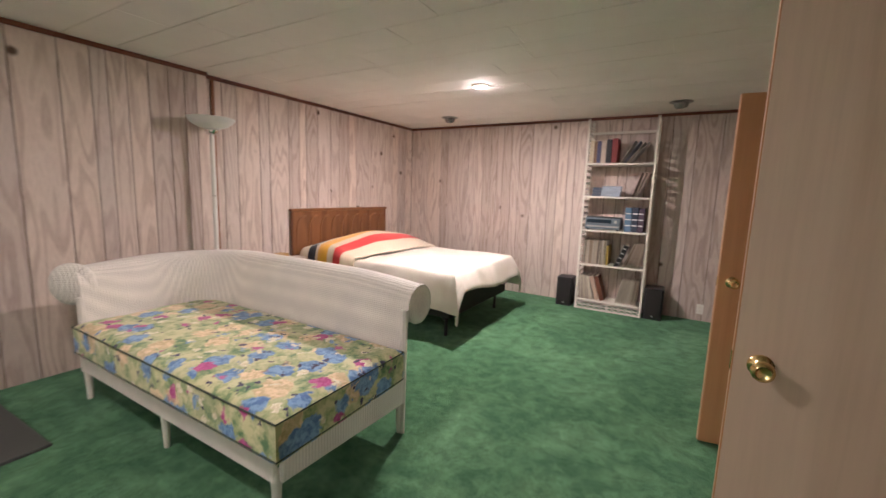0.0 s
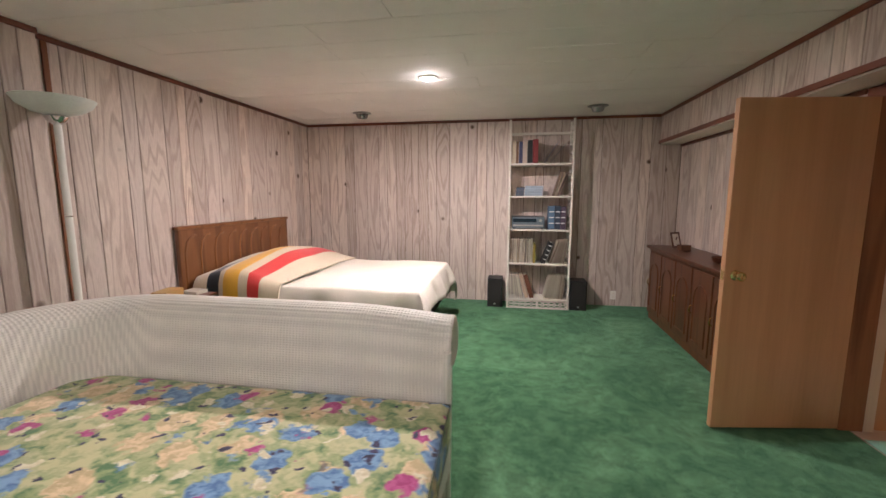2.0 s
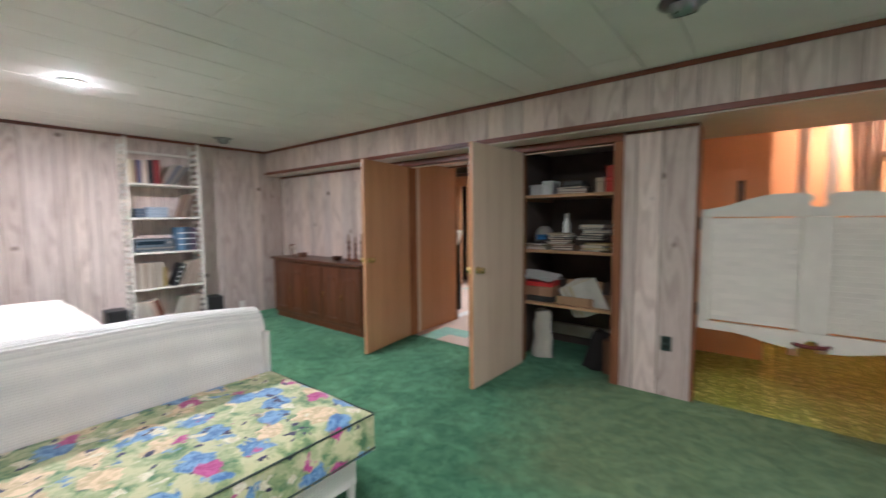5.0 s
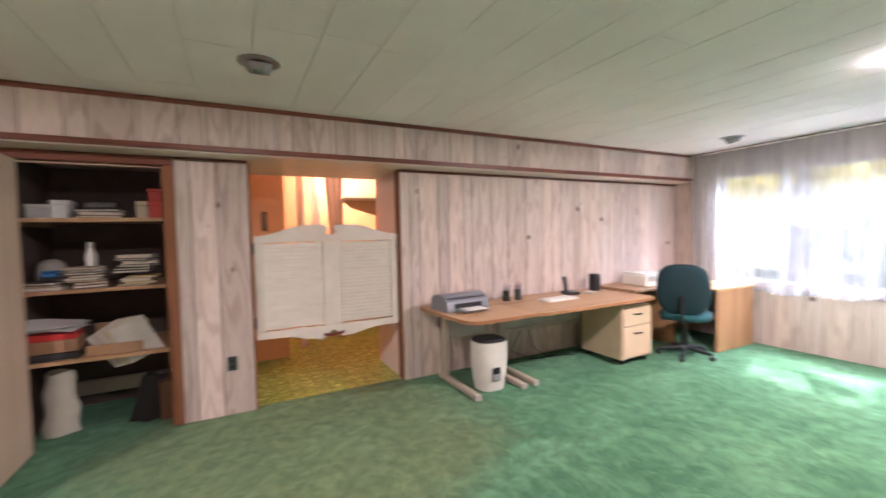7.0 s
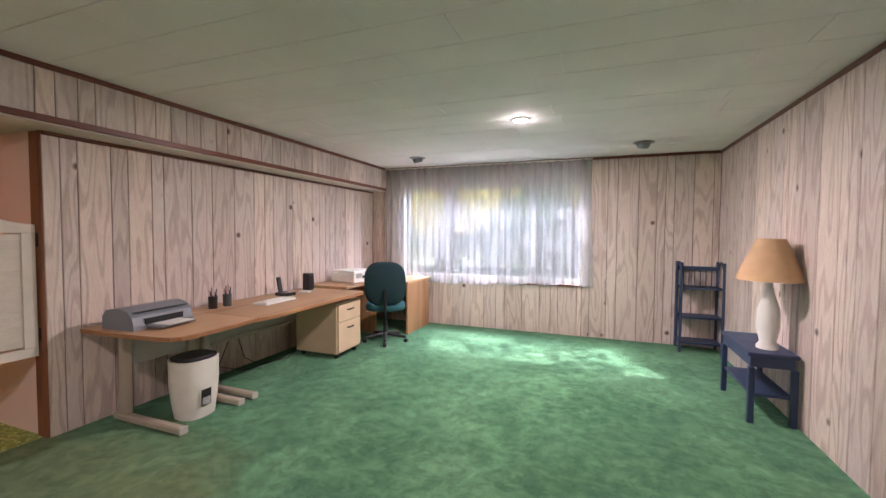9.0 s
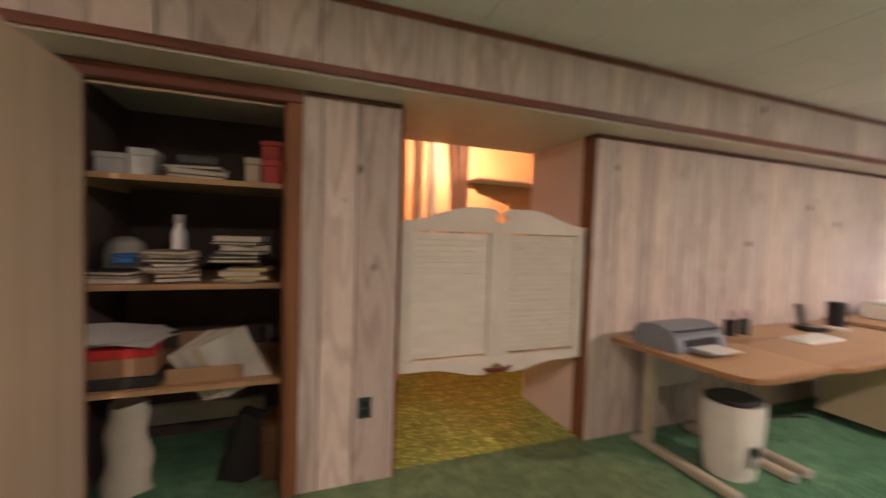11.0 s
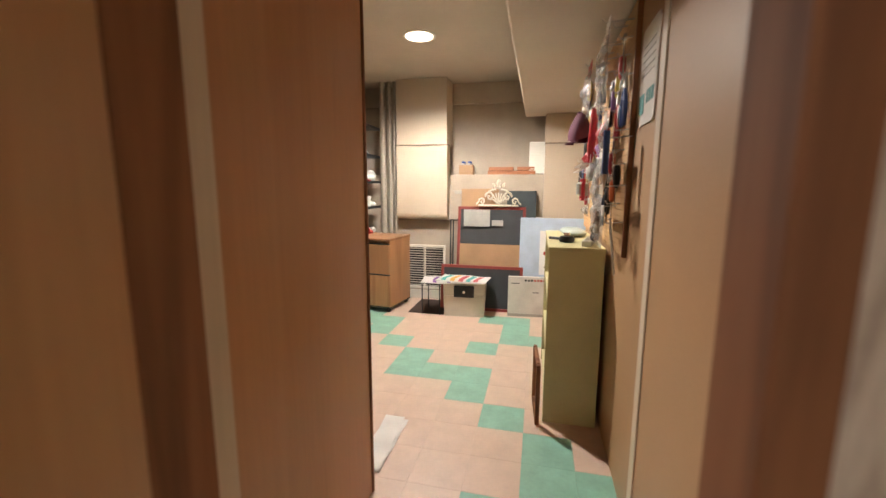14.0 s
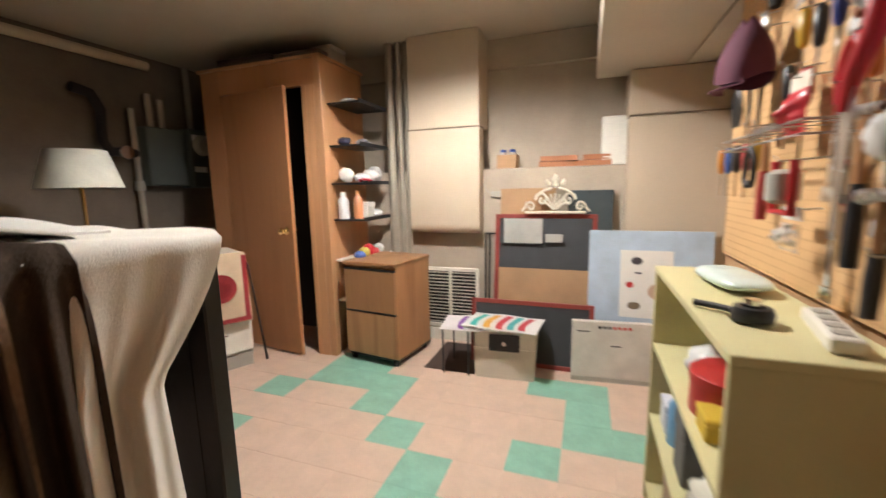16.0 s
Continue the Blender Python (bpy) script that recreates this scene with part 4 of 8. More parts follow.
part("tray_strip", boxed(-0.185, -0.003, 0.035, 0.185, -0.0005, 0.055), STEEL, st)
part("knob", lathe(B_(), [(0.018, 0), (0.016, 0.014), (0.0, 0.014)], 18, T((0.15, 0, 0.107)) @ R(90, "X")), STEEL, st, smooth=40)
for x in (-0.17, 0.17): part("foot", boxed(x - 0.015, 0.02, 0, x + 0.015, 0.05, 0.012), BLACK, st)
x = 0.11
for w, h, col in ((0.07, 0.285, (0.10, 0.17, 0.26)), (0.062, 0.29, (0.035, 0.05, 0.08)), (0.06, 0.28, (0.08, 0.05, 0.08))):
    b = book(on(x, SHELF_Z[2]), w, 0.21, h, col, "thick dark blue binder on the bookcase", "binder", "binders")
    for z in (0.07, 0.14, 0.21): part("spine_label", boxed(0.006, -0.0015, z, w - 0.006, -0.0002, z + 0.012), PAPER, b)
    x += w + 0.007
x = -0.345
for k in range(22):
    record(on(x, SHELF_Z[1], 0.03 + _r.uniform(0, 0.012), _r.uniform(-1, 2.5)), _r.choice(((0.52, 0.45, 0.35), (0.6, 0.53, 0.42), (0.34, 0.25, 0.18), (0.45, 0.40, 0.33), (0.2, 0.16, 0.13))), 0.009)
    x += 0.0125
crate("record_case", pose(BX - 0.05, BY + 0.14, SHELF_Z[1] + 0.001), 0.03, 0.2, 0.24, (0.35, 0.25, 0.05), "yellow and black card sleeve among the records", "case", lidded=False)
b = book(on(0.03, SHELF_Z[1], 0.03, 21), 0.05, 0.2, 0.29, (0.014, 0.014, 0.016), "black binder leaning on the records", "binder", "binders")
for z in (0.06, 0.12, 0.18, 0.24): part("spine_label", boxed(0.006, -0.0015, z, 0.044, -0.0002, z + 0.01), PAPER, b)
for k in range(9): record(on(0.13 + k * 0.022, SHELF_Z[1], 0.03, 20 - k * 1.5), _r.choice(((0.52, 0.45, 0.35), (0.3, 0.22, 0.16), (0.45, 0.36, 0.28))))
for k in range(13): record(on(-0.345 + k * 0.014, SHELF_Z[0], 0.03, -1 - k * 1.0), _r.choice(((0.55, 0.48, 0.38), (0.62, 0.56, 0.46), (0.4, 0.35, 0.3))), 0.008)
book(on(-0.15, SHELF_Z[0], 0.03, -16), 0.045, 0.21, 0.30, (0.5, 0.36, 0.28), "marbled album leaning on the records", "album")
book(on(-0.09, SHELF_Z[0], 0.03, -17), 0.05, 0.21, 0.31, (0.15, 0.055, 0.03), "brown leather album leaning on the records", "album")
for k in range(12): record(on(0.08 + k * 0.02, SHELF_Z[0], 0.03, 12 - k * 0.6), _r.choice(((0.55, 0.48, 0.38), (0.62, 0.56, 0.46), (0.4, 0.33, 0.26))), 0.008)
for x, y, w in ((-1.2, 5.42, 0.19), (-0.17, 5.42, 0.2)):
    s = thing("loudspeaker", pose(x, y, 0), "black box loudspeaker on the carpet beside the bookcase", "loudspeaker", "loudspeakers")
    part("cabinet", boxed(-w / 2, -0.11, 0, w / 2, 0.12, 0.37, bev=0.006), BLACK, s)
    part("grille", boxed(-w / 2 + 0.012, -0.122, 0.03, w / 2 - 0.012, -0.111, 0.36, bev=0.005), DARK, s)
    part("badge", boxed(-0.012, -0.125, 0.04, 0.012, -0.1225, 0.05), STEEL, s)

# Torchiere
t = thing("torchiere", pose(-3.60, 2.2, 0), "white floor lamp with a shallow glass bowl beside the wall", "floor lamp")
part("base", lathe(B_(), [(0.14, 0), (0.14, 0.012), (0.12, 0.024), (0.03, 0.034), (0.022, 0.05)], 32), WHITE, t, smooth=40)
part("pole", tube(B_(), [(0, 0, 0.035), (0, 0, 1.86)], 0.019, 16), WHITE, t, smooth=40)
for z in (0.75, 1.30): part("joint_ring", lathe(B_(), [(0.02, z), (0.0215, z + 0.004), (0.02, z + 0.008)], 16), CHROME, t, smooth=40)
part("collar", lathe(B_(), [(0.02, 1.83), (0.045, 1.85), (0.06, 1.875), (0.05, 1.885)], 24), CHROME, t, "chrome collar", smooth=40)
part("bowl", lathe(B_(), [(0.05, 1.886), (0.11, 1.90), (0.165, 1.935), (0.19, 1.975), (0.187, 1.977), (0.16, 1.942), (0.105, 1.908), (0.04, 1.895)], 40), paint("frosted_bowl", (0.72, 0.74, 0.70), 0.35), t, "frosted white glass bowl", smooth=50)

# Bedside table with small boxes
n = thing("bedside_table", pose(-3.62, 2.95, 0), "low dark wooden bedside table by the bed", "table")
part("top", boxed(-0.2, -0.2, 0.60, 0.2, 0.2, 0.625, bev=0.004), WALNUT, n)
part("apron", boxed(-0.18, -0.18, 0.50, 0.18, 0.18, 0.599), WALNUT, n)
for sx in (-1, 1):
    for sy in (-1, 1): part("leg", tube(B_(), [(sx * 0.165, sy * 0.165, 0), (sx * 0.165, sy * 0.165, 0.50)], [0.012, 0.02], 10), WALNUT, n, smooth=40)
crate("tissue_box", pose(-3.62, 2.86, 0.626, 0, 0, 8), 0.12, 0.2, 0.075, (0.5, 0.3, 0.1), "small orange and black box on the bedside table", "box", lidded=False)
crate("note_box", pose(-3.56, 3.06, 0.626, 0, 0, -5), 0.15, 0.12, 0.03, (0.62, 0.55, 0.46), "small cream box on the bedside table", "box")

# On the dresser
TOPZ = 0.856
f = thing("framed_photo", pose(0.78, 4.95, TOPZ, 0, 0, 35), "small tilted dark wooden picture frame on the dresser", "picture frame")
fm = pose(0, 0, 0.004, -14)
for a in ((-0.07, -0.006, 0, -0.052, 0.006, 0.17), (0.052, -0.006, 0, 0.07, 0.006, 0.17), (-0.0515, -0.006, 0, 0.0515, 0.006, 0.018), (-0.0515, -0.006, 0.152, 0.0515, 0.006, 0.17)):
    part("moulding", box(B_(), *a, 0.002, fm), WALNUT, f)
part("mount", box(B_(), -0.0515, -0.002, 0.0185, 0.0515, 0.002, 0.1515, 0, fm), PAPER, f)
part("easel_leg", tube(B_(), [(0, 0.045, 0.0), (0, 0.01, 0.12)], 0.005, 6), WALNUT, f)
crate("trinket_box", pose(0.76, 4.72, TOPZ, 0, 0, 10), 0.10, 0.08, 0.06, (0.12, 0.05, 0.025), "small dark carved trinket box on the dresser", "box")
for y, h in ((3.75, 0.33), (3.62, 0.30), (3.50, 0.34)):
    c = thing("candlestick", pose(0.80, y, TOPZ), "turned dark wooden candlestick on the dresser", "candlestick", "candlesticks")
    part("stem", lathe(B_(), [(0.055, 0), (0.055, 0.01), (0.03, 0.022), (0.016, 0.04), (0.024, 0.07), (0.014, 0.10), (0.022, h * 0.5), (0.013, h * 0.62), (0.026, h * 0.72), (0.02, h * 0.74)], 20), WALNUT, c, smooth=45)
    part("candle", tube(B_(), [(0, 0, h * 0.74), (0, 0, h)], 0.011, 12), paint("brown_wax", (0.16, 0.08, 0.04), 0.5), c, smooth=40)
bw = thing("wooden_bowl", pose(0.74, 3.92, TOPZ), "small round dark wooden bowl on the dresser", "bowl")
part("bowl", lathe(B_(), [(0.03, 0), (0.05, 0.01), (0.07, 0.05), (0.066, 0.052), (0.045, 0.016), (0.0, 0.012)], 24), WALNUT, bw, smooth=50)

# Flat dark board and small dark case by the daybed
m_ = thing("floor_board", pose(-3.2, 0.55, 0, 0, 0, 2), "flat dark grey board lying on the carpet", "board")
part("panel", boxed(-0.45, -0.14, 0.001, 0.47, 0.2, 0.02, bev=0.003), paint("slate_board", (0.06, 0.065, 0.06), 0.5), m_)
part("edge_band", boxed(-0.45, -0.16, 0.001, 0.47, -0.141, 0.024, bev=0.002), BLACK, m_)
crate("speaker_case", pose(-3.62, 1.35, 0, 0, 0, 6), 0.13, 0.1, 0.10, (0.015, 0.015, 0.016), "small black case on the carpet by the wall", "case", lidded=False)

# ---- ceiling lights ----
def eyeball(x, y, aim):
    e = thing("ceiling_spot", pose(x, y, TOP, 0, 0, aim), "unlit chrome eyeball spot in the ceiling", "ceiling light", "eyeball spots")
    part("trim_ring", lathe(B_(), [(0.11, 0), (0.112, -0.004), (0.09, -0.012), (0.075, -0.014), (0.07, -0.004)], 32), paint("dull_chrome", (0.26, 0.26, 0.26), 0.3, metal=1.0), e, "brushed ring", smooth=40)
    part("eyeball", lathe(B_(), [(0.07, 0.0), (0.07, -0.02), (0.064, -0.045), (0.052, -0.062), (0.046, -0.062), (0.046, -0.03), (0.0, -0.03)], 28, R(18, "X")), bpy.data.materials["dull_chrome"], e, smooth=40)
    part("bulb_face", lathe(B_(), [(0.0, -0.0405), (0.03, -0.046), (0.045, -0.044), (0.045, -0.04)], 24, R(18, "X")), paint("dark_lens", (0.03, 0.03, 0.035), 0.1), e, smooth=60)

for x, y, a in ((-2.80, 4.98, 20), (-0.10, 5.03, -20), (-0.12, 0.014, -90), (-0.11, -4.72, 160), (-2.86, -4.68, 200)): eyeball(x, y, a)
GLOW = emitter("lit_lens", (1.0, 0.80, 0.58), 3.0)
def downlight(x, y, z=TOP, r=0.062):
    d = thing("recessed_light", pose(x, y, z), "lit recessed ceiling light with a white ring", "ceiling light", "lit recessed lights")
    part("trim_ring", lathe(B_(), [(r + 0.025, 0), (r + 0.026, -0.005), (r + 0.005, -0.012), (r, -0.006), (r, -0.001)], 32), WHITE, d, smooth=40)
    g = part("diffuser", lathe(B_(), [(0.0, -0.018), (r * 0.5, -0.016), (r * 0.85, -0.010), (r - 0.001, -0.003)], 32), GLOW, d, "glowing round lens", smooth=60)
    g.visible_shadow = False

for x, y, z in LIT: downlight(x, y)
downlight(3.65, 3.21, TOP, 0.10)

# ---- outlets ----
def outlet(m, color, label):
    o = thing("outlet_plate", m, label, "outlet")
    part("plate", boxed(-0.035, -0.006, -0.057, 0.035, 0.0, 0.057, bev=0.002), color, o)
    for z in (-0.024, 0.024): part("socket", boxed(-0.015, -0.009, z - 0.015, 0.015, -0.0065, z + 0.015, bev=0.003), BLACK if color.name != "white_paint" else IVORY, o)
    part("screw", lathe(B_(), [(0.003, 0), (0.003, 0.002), (0, 0.002)], 8, T((0, -0.006, 0)) @ R(90, "X")), STEEL, o)
outlet(pose(E_X - 0.001, 0.227, 0.412, 0, 0, -90), paint("green_black_plate", (0.03, 0.05, 0.04), 0.4), "dark green outlet plate on the plank wall")
outlet(pose(0.31, N_Y - 0.001, 0.14), WHITE, "white outlet plate low on the plank wall")

# ---- swing doors ----
def louver_door(name, m, flip, label):
    """A cafe door hinged at local x = 0, 0.64 wide, with a scrolled head and foot and tilted slats."""
    d = structure(thing(name, m, label, "door", kind="structure"))
    W, Z0, Z1 = 0.644, 0.62, 1.37
    part("stile", boxed(0.006, -0.016, Z0, 0.075, 0.016, Z1, bev=0.002), CREAM_ENAMEL, d)
    part("stile", boxed(W - 0.085, -0.016, Z0, W - 0.008, 0.016, Z1, bev=0.002), CREAM_ENAMEL, d)
    top = [(0.006, Z1 + 0.001), (0.006, 1.425)] + [(0.006 + 0.54 * i / 14, 1.425 + 0.095 * (0.5 - 0.5 * math.cos(math.pi * min(1, i / 11.5)))) for i in range(1, 15)] + [(0.585, 1.512), (0.605, 1.495), (0.607, 1.475), (0.590, 1.462), (0.588, 1.445), (0.605, 1.432), (W - 0.008, 1.430), (W - 0.008, Z1 + 0.001)]
    part("head", slab(B_(), top, -0.016, 0.016, R(90, "X")), CREAM_ENAMEL, d, "scrolled head board")
    foot = [(0.006, Z0 - 0.001), (W - 0.008, Z0 - 0.001), (W - 0.008, 0.575), (0.60, 0.56), (0.588, 0.535), (0.57, 0.515)] + [(0.55 - 0.544 * i / 12, 0.505 + 0.055 * (0.5 - 0.5 * math.cos(math.pi * min(1, i / 8)))) for i in range(13)]
    part("foot", slab(B_(), foot, -0.016, 0.016, R(90, "X")), CREAM_ENAMEL, d, "scrolled foot board")
    n = 22
    for k in range(n):
        z = Z0 + 0.022 + k * (Z1 - Z0 - 0.03) / n
        part("slat", box(B_(), 0.076, -0.0205, -0.003, W - 0.086, 0.0205, 0.003, 0.0, T((0, 0, z + 0.012)) @ R(80, "X")), CREAM_ENAMEL, d)
    for z in (0.70, 1.325):
        part("spring_hinge", boxed(-0.008, -0.02, z - 0.045, 0.005, 0.02, z + 0.045, bev=0.003), paint("dark_bronze", (0.05, 0.03, 0.02), 0.4, metal=0.8), d, "dark bronze hinge")
    return d

louver_door("swing_door_1", pose(1.055, 0.043, 0, 0, 0, -90), 1, "white louvered cafe door with a scrolled top, hanging closed")
louver_door("swing_door_2", pose(1.055, -1.223, 0, 0, 0, 90), 1, "white louvered cafe door with a scrolled top, hanging closed")
h = part("door_tie", tube(B_(), [(1.028, -0.50, 0.545), (1.018, -0.53, 0.538), (1.016, -0.59, 0.535), (1.018, -0.65, 0.540), (1.028, -0.68, 0.552)], [0.010, 0.014, 0.012, 0.014, 0.010], 10), paint("oxblood_vinyl", (0.11, 0.012, 0.012), 0.35), smooth=50)
tagged(h, "dark red padded tie on the foot of the swing doors", "door tie")

# ---- laundry room contents ----
sh = thing("laundry_shelf", pose(2.62, -1.5, 1.88), "high wooden shelf with a slanted bracket, lit from above", "shelf")
part("board", boxed(-0.2, -0.55, 0.0, 0.6, 0.42, 0.022, bev=0.002), PINK_PLASTER, sh)
part("bracket_panel", slab(B_(), [(-0.4, 0.0), (0.40, 0.0), (0.3, -0.10), (-0.05, -0.20), (-0.25, -0.34), (-0.4, -0.36)], 0, 0.02, T((0.05, 0, -0.002)) @ R(90, "Z") @ R(90, "X")), OAK, sh, "curved oak bracket panel")
for x in (2.75, 2.98):
    p = part("wall_post", boxed(x, -0.62 - (x - 2.75), 0.0, x + 0.07, -0.54 - (x - 2.75), 2.49, bev=0.004), PINK_PLASTER if x < 2.9 else WHITE)
    structure(p, "pale painted post in the laundry room", "post")
cu = part("hanging_cloth", sheet(B_(), lambda u, v: (2.75 + 0.03 * math.sin(u * 18), -0.86 - 0.26 * u * (1 - 0.5 * v) - 0.10 * v, 2.45 - 1.35 * v + 0.0), 24, 12, 0.006), paint("pink_cotton", (0.80, 0.62, 0.52), 0.9), smooth=70)
tagged(cu, "pale pink cloth hanging in the laundry room", "cloth")
structure(part("wall_laundry_stub", boxed(2.4, -0.35, 0.0, 2.46, 0.295, 2.49), PEACH), "peach painted partition end", "wall")
o = thing("thermometer", pose(2.398, -0.13, 1.60, 0, 0, -90), "narrow dark thermometer plate on the peach wall", "thermometer")
part("plate", boxed(-0.03, -0.008, -0.11, 0.03, 0, 0.11, bev=0.003), paint("bronze_plate", (0.10, 0.06, 0.03), 0.4, metal=0.5), o)
part("tube", tube(B_(), [(0, -0.011, -0.08), (0, -0.011, 0.085)], 0.004, 8), CHROME, o)

# ---- office end ----
DZ = 0.70
GREY = plain("grey_enamel", (0.40, 0.38, 0.33), 0.5, vary=0.06)
def c_leg(d, y, x0, x1):
    part("column", boxed(0.78, y - 0.03, 0.05, 0.84, y + 0.03, DZ - 0.03, bev=0.006), TAUPE, d)
    part("foot_bar", boxed(x0, y - 0.03, 0.0, x1, y + 0.03, 0.05, bev=0.01), TAUPE, d)
    part("foot_cap", boxed(x0 - 0.012, y - 0.032, 0.0, x0 - 0.001, y + 0.032, 0.052, bev=0.003), GREY, d)
    part("arm_bar", boxed(0.40, y - 0.02, DZ - 0.06, 0.84, y + 0.02, DZ - 0.031, bev=0.004), TAUPE, d)

EDGE_OAK = wood("oak_edge", (0.30, 0.13, 0.05), (0.42, 0.20, 0.085), 0.4, "y", 5.0, 0.06, relief=0.04)
def banded(out):
    """The outline moved 3 mm outward on the room side only."""
    return [(x - 0.003 if x < 0.9 else x - 0.002, y) for x, y in out]
d = thing("computer_desk", pose(0, 0, 0), "small oak laminate desk with taupe steel legs against the planks", "desk", "desks")
out = [(0.985, -1.42), (0.985, -2.165), (0.13, -2.165), (0.115, -1.90), (0.115, -1.60), (0.13, -1.53), (0.18, -1.485), (0.26, -1.465), (0.62, -1.43)]
part("desktop", slab(B_(), out, DZ - 0.03, DZ), OAK, d)
part("edge_band", slab(B_(), banded(out), DZ - 0.029, DZ - 0.003), EDGE_OAK, d, "darker orange edge band")
c_leg(d, -1.60, 0.23, 0.92)
c_leg(d, -2.10, 0.25, 0.92)
part("modesty_panel", boxed(0.80, -2.06, 0.40, 0.82, -1.64, 0.66), GREY, d)
d = thing("computer_desk", pose(0, 0, 0), "long oak laminate desk with taupe steel legs against the planks", "desk", "desks")
out = [(0.985, -2.17), (0.985, -3.78), (0.16, -3.78), (0.11, -3.70), (0.10, -2.25), (0.13, -2.17)]
part("desktop", slab(B_(), out, DZ - 0.03, DZ), OAK, d)
part("edge_band", slab(B_(), banded(out), DZ - 0.029, DZ - 0.003), EDGE_OAK, d, "darker orange edge band")
c_leg(d, -2.24, 0.25, 0.92)
c_leg(d, -3.86, 0.35, 0.92)
part("modesty_panel", boxed(0.80, -3.82, 0.40, 0.82, -2.28, 0.66), GREY, d)
part("cross_rail", boxed(0.77, -3.82, 0.37, 0.80, -2.28, 0.40, bev=0.004), TAUPE, d)
d = thing("corner_table", pose(0, 0, 0), "oak laminate table below the window", "table")
part("tabletop", boxed(-0.03, -5.40, 0.695, 0.985, -4.60, 0.725, bev=0.003), OAK, d)
part("end_panel", boxed(-0.02, -5.36, 0, 0.005, -4.62, 0.694, bev=0.002), OAK_Z, d, "oak end panel")
part("end_panel", boxed(0.95, -5.36, 0, 0.975, -4.62, 0.694, bev=0.002), OAK_Z, d)
part("shelf_board", boxed(0.006, -5.30, 0.30, 0.949, -4.9, 0.32), OAK, d)
d = thing("side_table", pose(0, 0, 0), "oak laminate return table beside the long desk", "table")
part("tabletop", boxed(0.40, -4.59, 0.70, 0.985, -3.80, 0.73, bev=0.003), OAK, d)
for y in (-4.56, -3.83): part("leg_panel", boxed(0.44, y - 0.012, 0, 0.96, y + 0.012, 0.699, bev=0.002), OAK_Z, d)

p = thing("drawer_pedestal", pose(0.19, -3.33, 0), "beige two-drawer file pedestal on casters under the desk", "drawer unit")
BEIGE = plain("beige_laminate", (0.70, 0.51, 0.34), 0.45, vary=0.05)
part("body", boxed(0.02, -0.45, 0.06, 0.56, 0.0, 0.62, bev=0.004), BEIGE, p)
for z0, z1 in ((0.08, 0.40), (0.41, 0.60)):
    dr = part("drawer", boxed(0.0, -0.44, z0, 0.0195, -0.01, z1, bev=0.003), BEIGE, p)
    part("handle", tube(B_(), [(0.0, -0.28, z1 - 0.07), (-0.02, -0.27, z1 - 0.07), (-0.02, -0.18, z1 - 0.07), (0.0, -0.17, z1 - 0.07)], 0.008, 8), BLACK, dr, smooth=50)
for x in (0.06, 0.5):
    for y in (-0.40, -0.05):
        part("caster", lathe(B_(), [(0.0, -0.012), (0.022, -0.012), (0.025, 0), (0.022, 0.012), (0, 0.012)], 16, T((x, y, 0.026)) @ R(90, "X")), BLACK, p, smooth=40)
        part("caster_fork", boxed(x - 0.012, y - 0.016, 0.04, x + 0.012, y + 0.016, 0.06), BLACK, p)

w = thing("waste_bin", pose(0.45, -1.86, 0), "white plastic waste bin with a dark lid under the desk", "waste bin")
def binf(u, v):
    a = 2 * math.pi * u
    s = 0.118 + 0.028 * v
    c, q = math.cos(a), math.sin(a)
    k = (abs(c) ** 2.5 + abs(q) ** 2.5) ** -0.4
    s += 0.010 * math.sin(math.pi * v)
    return (s * c * k, s * 1.1 * q * k, 0.003 + 0.42 * v)
part("bucket", sheet(B_(), binf, 48, 6, 0.006), IVORY, w, smooth=50)
part("base", slab(B_(), [binf(i / 40, 0)[:2] for i in range(40)], 0.0, 0.006), IVORY, w)
part("rim", slab(B_(), [(1.015 * binf(i / 40, 1)[0], 1.015 * binf(i / 40, 1)[1]) for i in range(40)], 0.4232, 0.436), IVORY, w)
part("lid", slab(B_(), [(0.93 * binf(i / 40, 1)[0], 0.93 * binf(i / 40, 1)[1]) for i in range(40)], 0.4362, 0.447), BLACK, w, "dark swing lid")
part("lid_flap", slab(B_(), [(0.8 * binf(i / 40, 1)[0], 0.8 * binf(i / 40, 1)[1]) for i in range(40)], 0.4472, 0.456), paint("charcoal_plastic", (0.05, 0.05, 0.055), 0.5), w)
part("label_patch", box(B_(), -0.04, -0.003, 0.10, 0.04, 0.0, 0.22, 0, T((-0.141, 0.02, 0)) @ R(-90, "Z") @ R(2, "X")), BLACK, w, "black printed label")
for k in range(4): part("label_line", box(B_(), -0.032, -0.002, 0.11 + k * 0.014, 0.032, 0.0, 0.116 + k * 0.014, 0, T((-0.1445, 0.02, 0)) @ R(-90, "Z") @ R(2, "X")), PAPER, w)

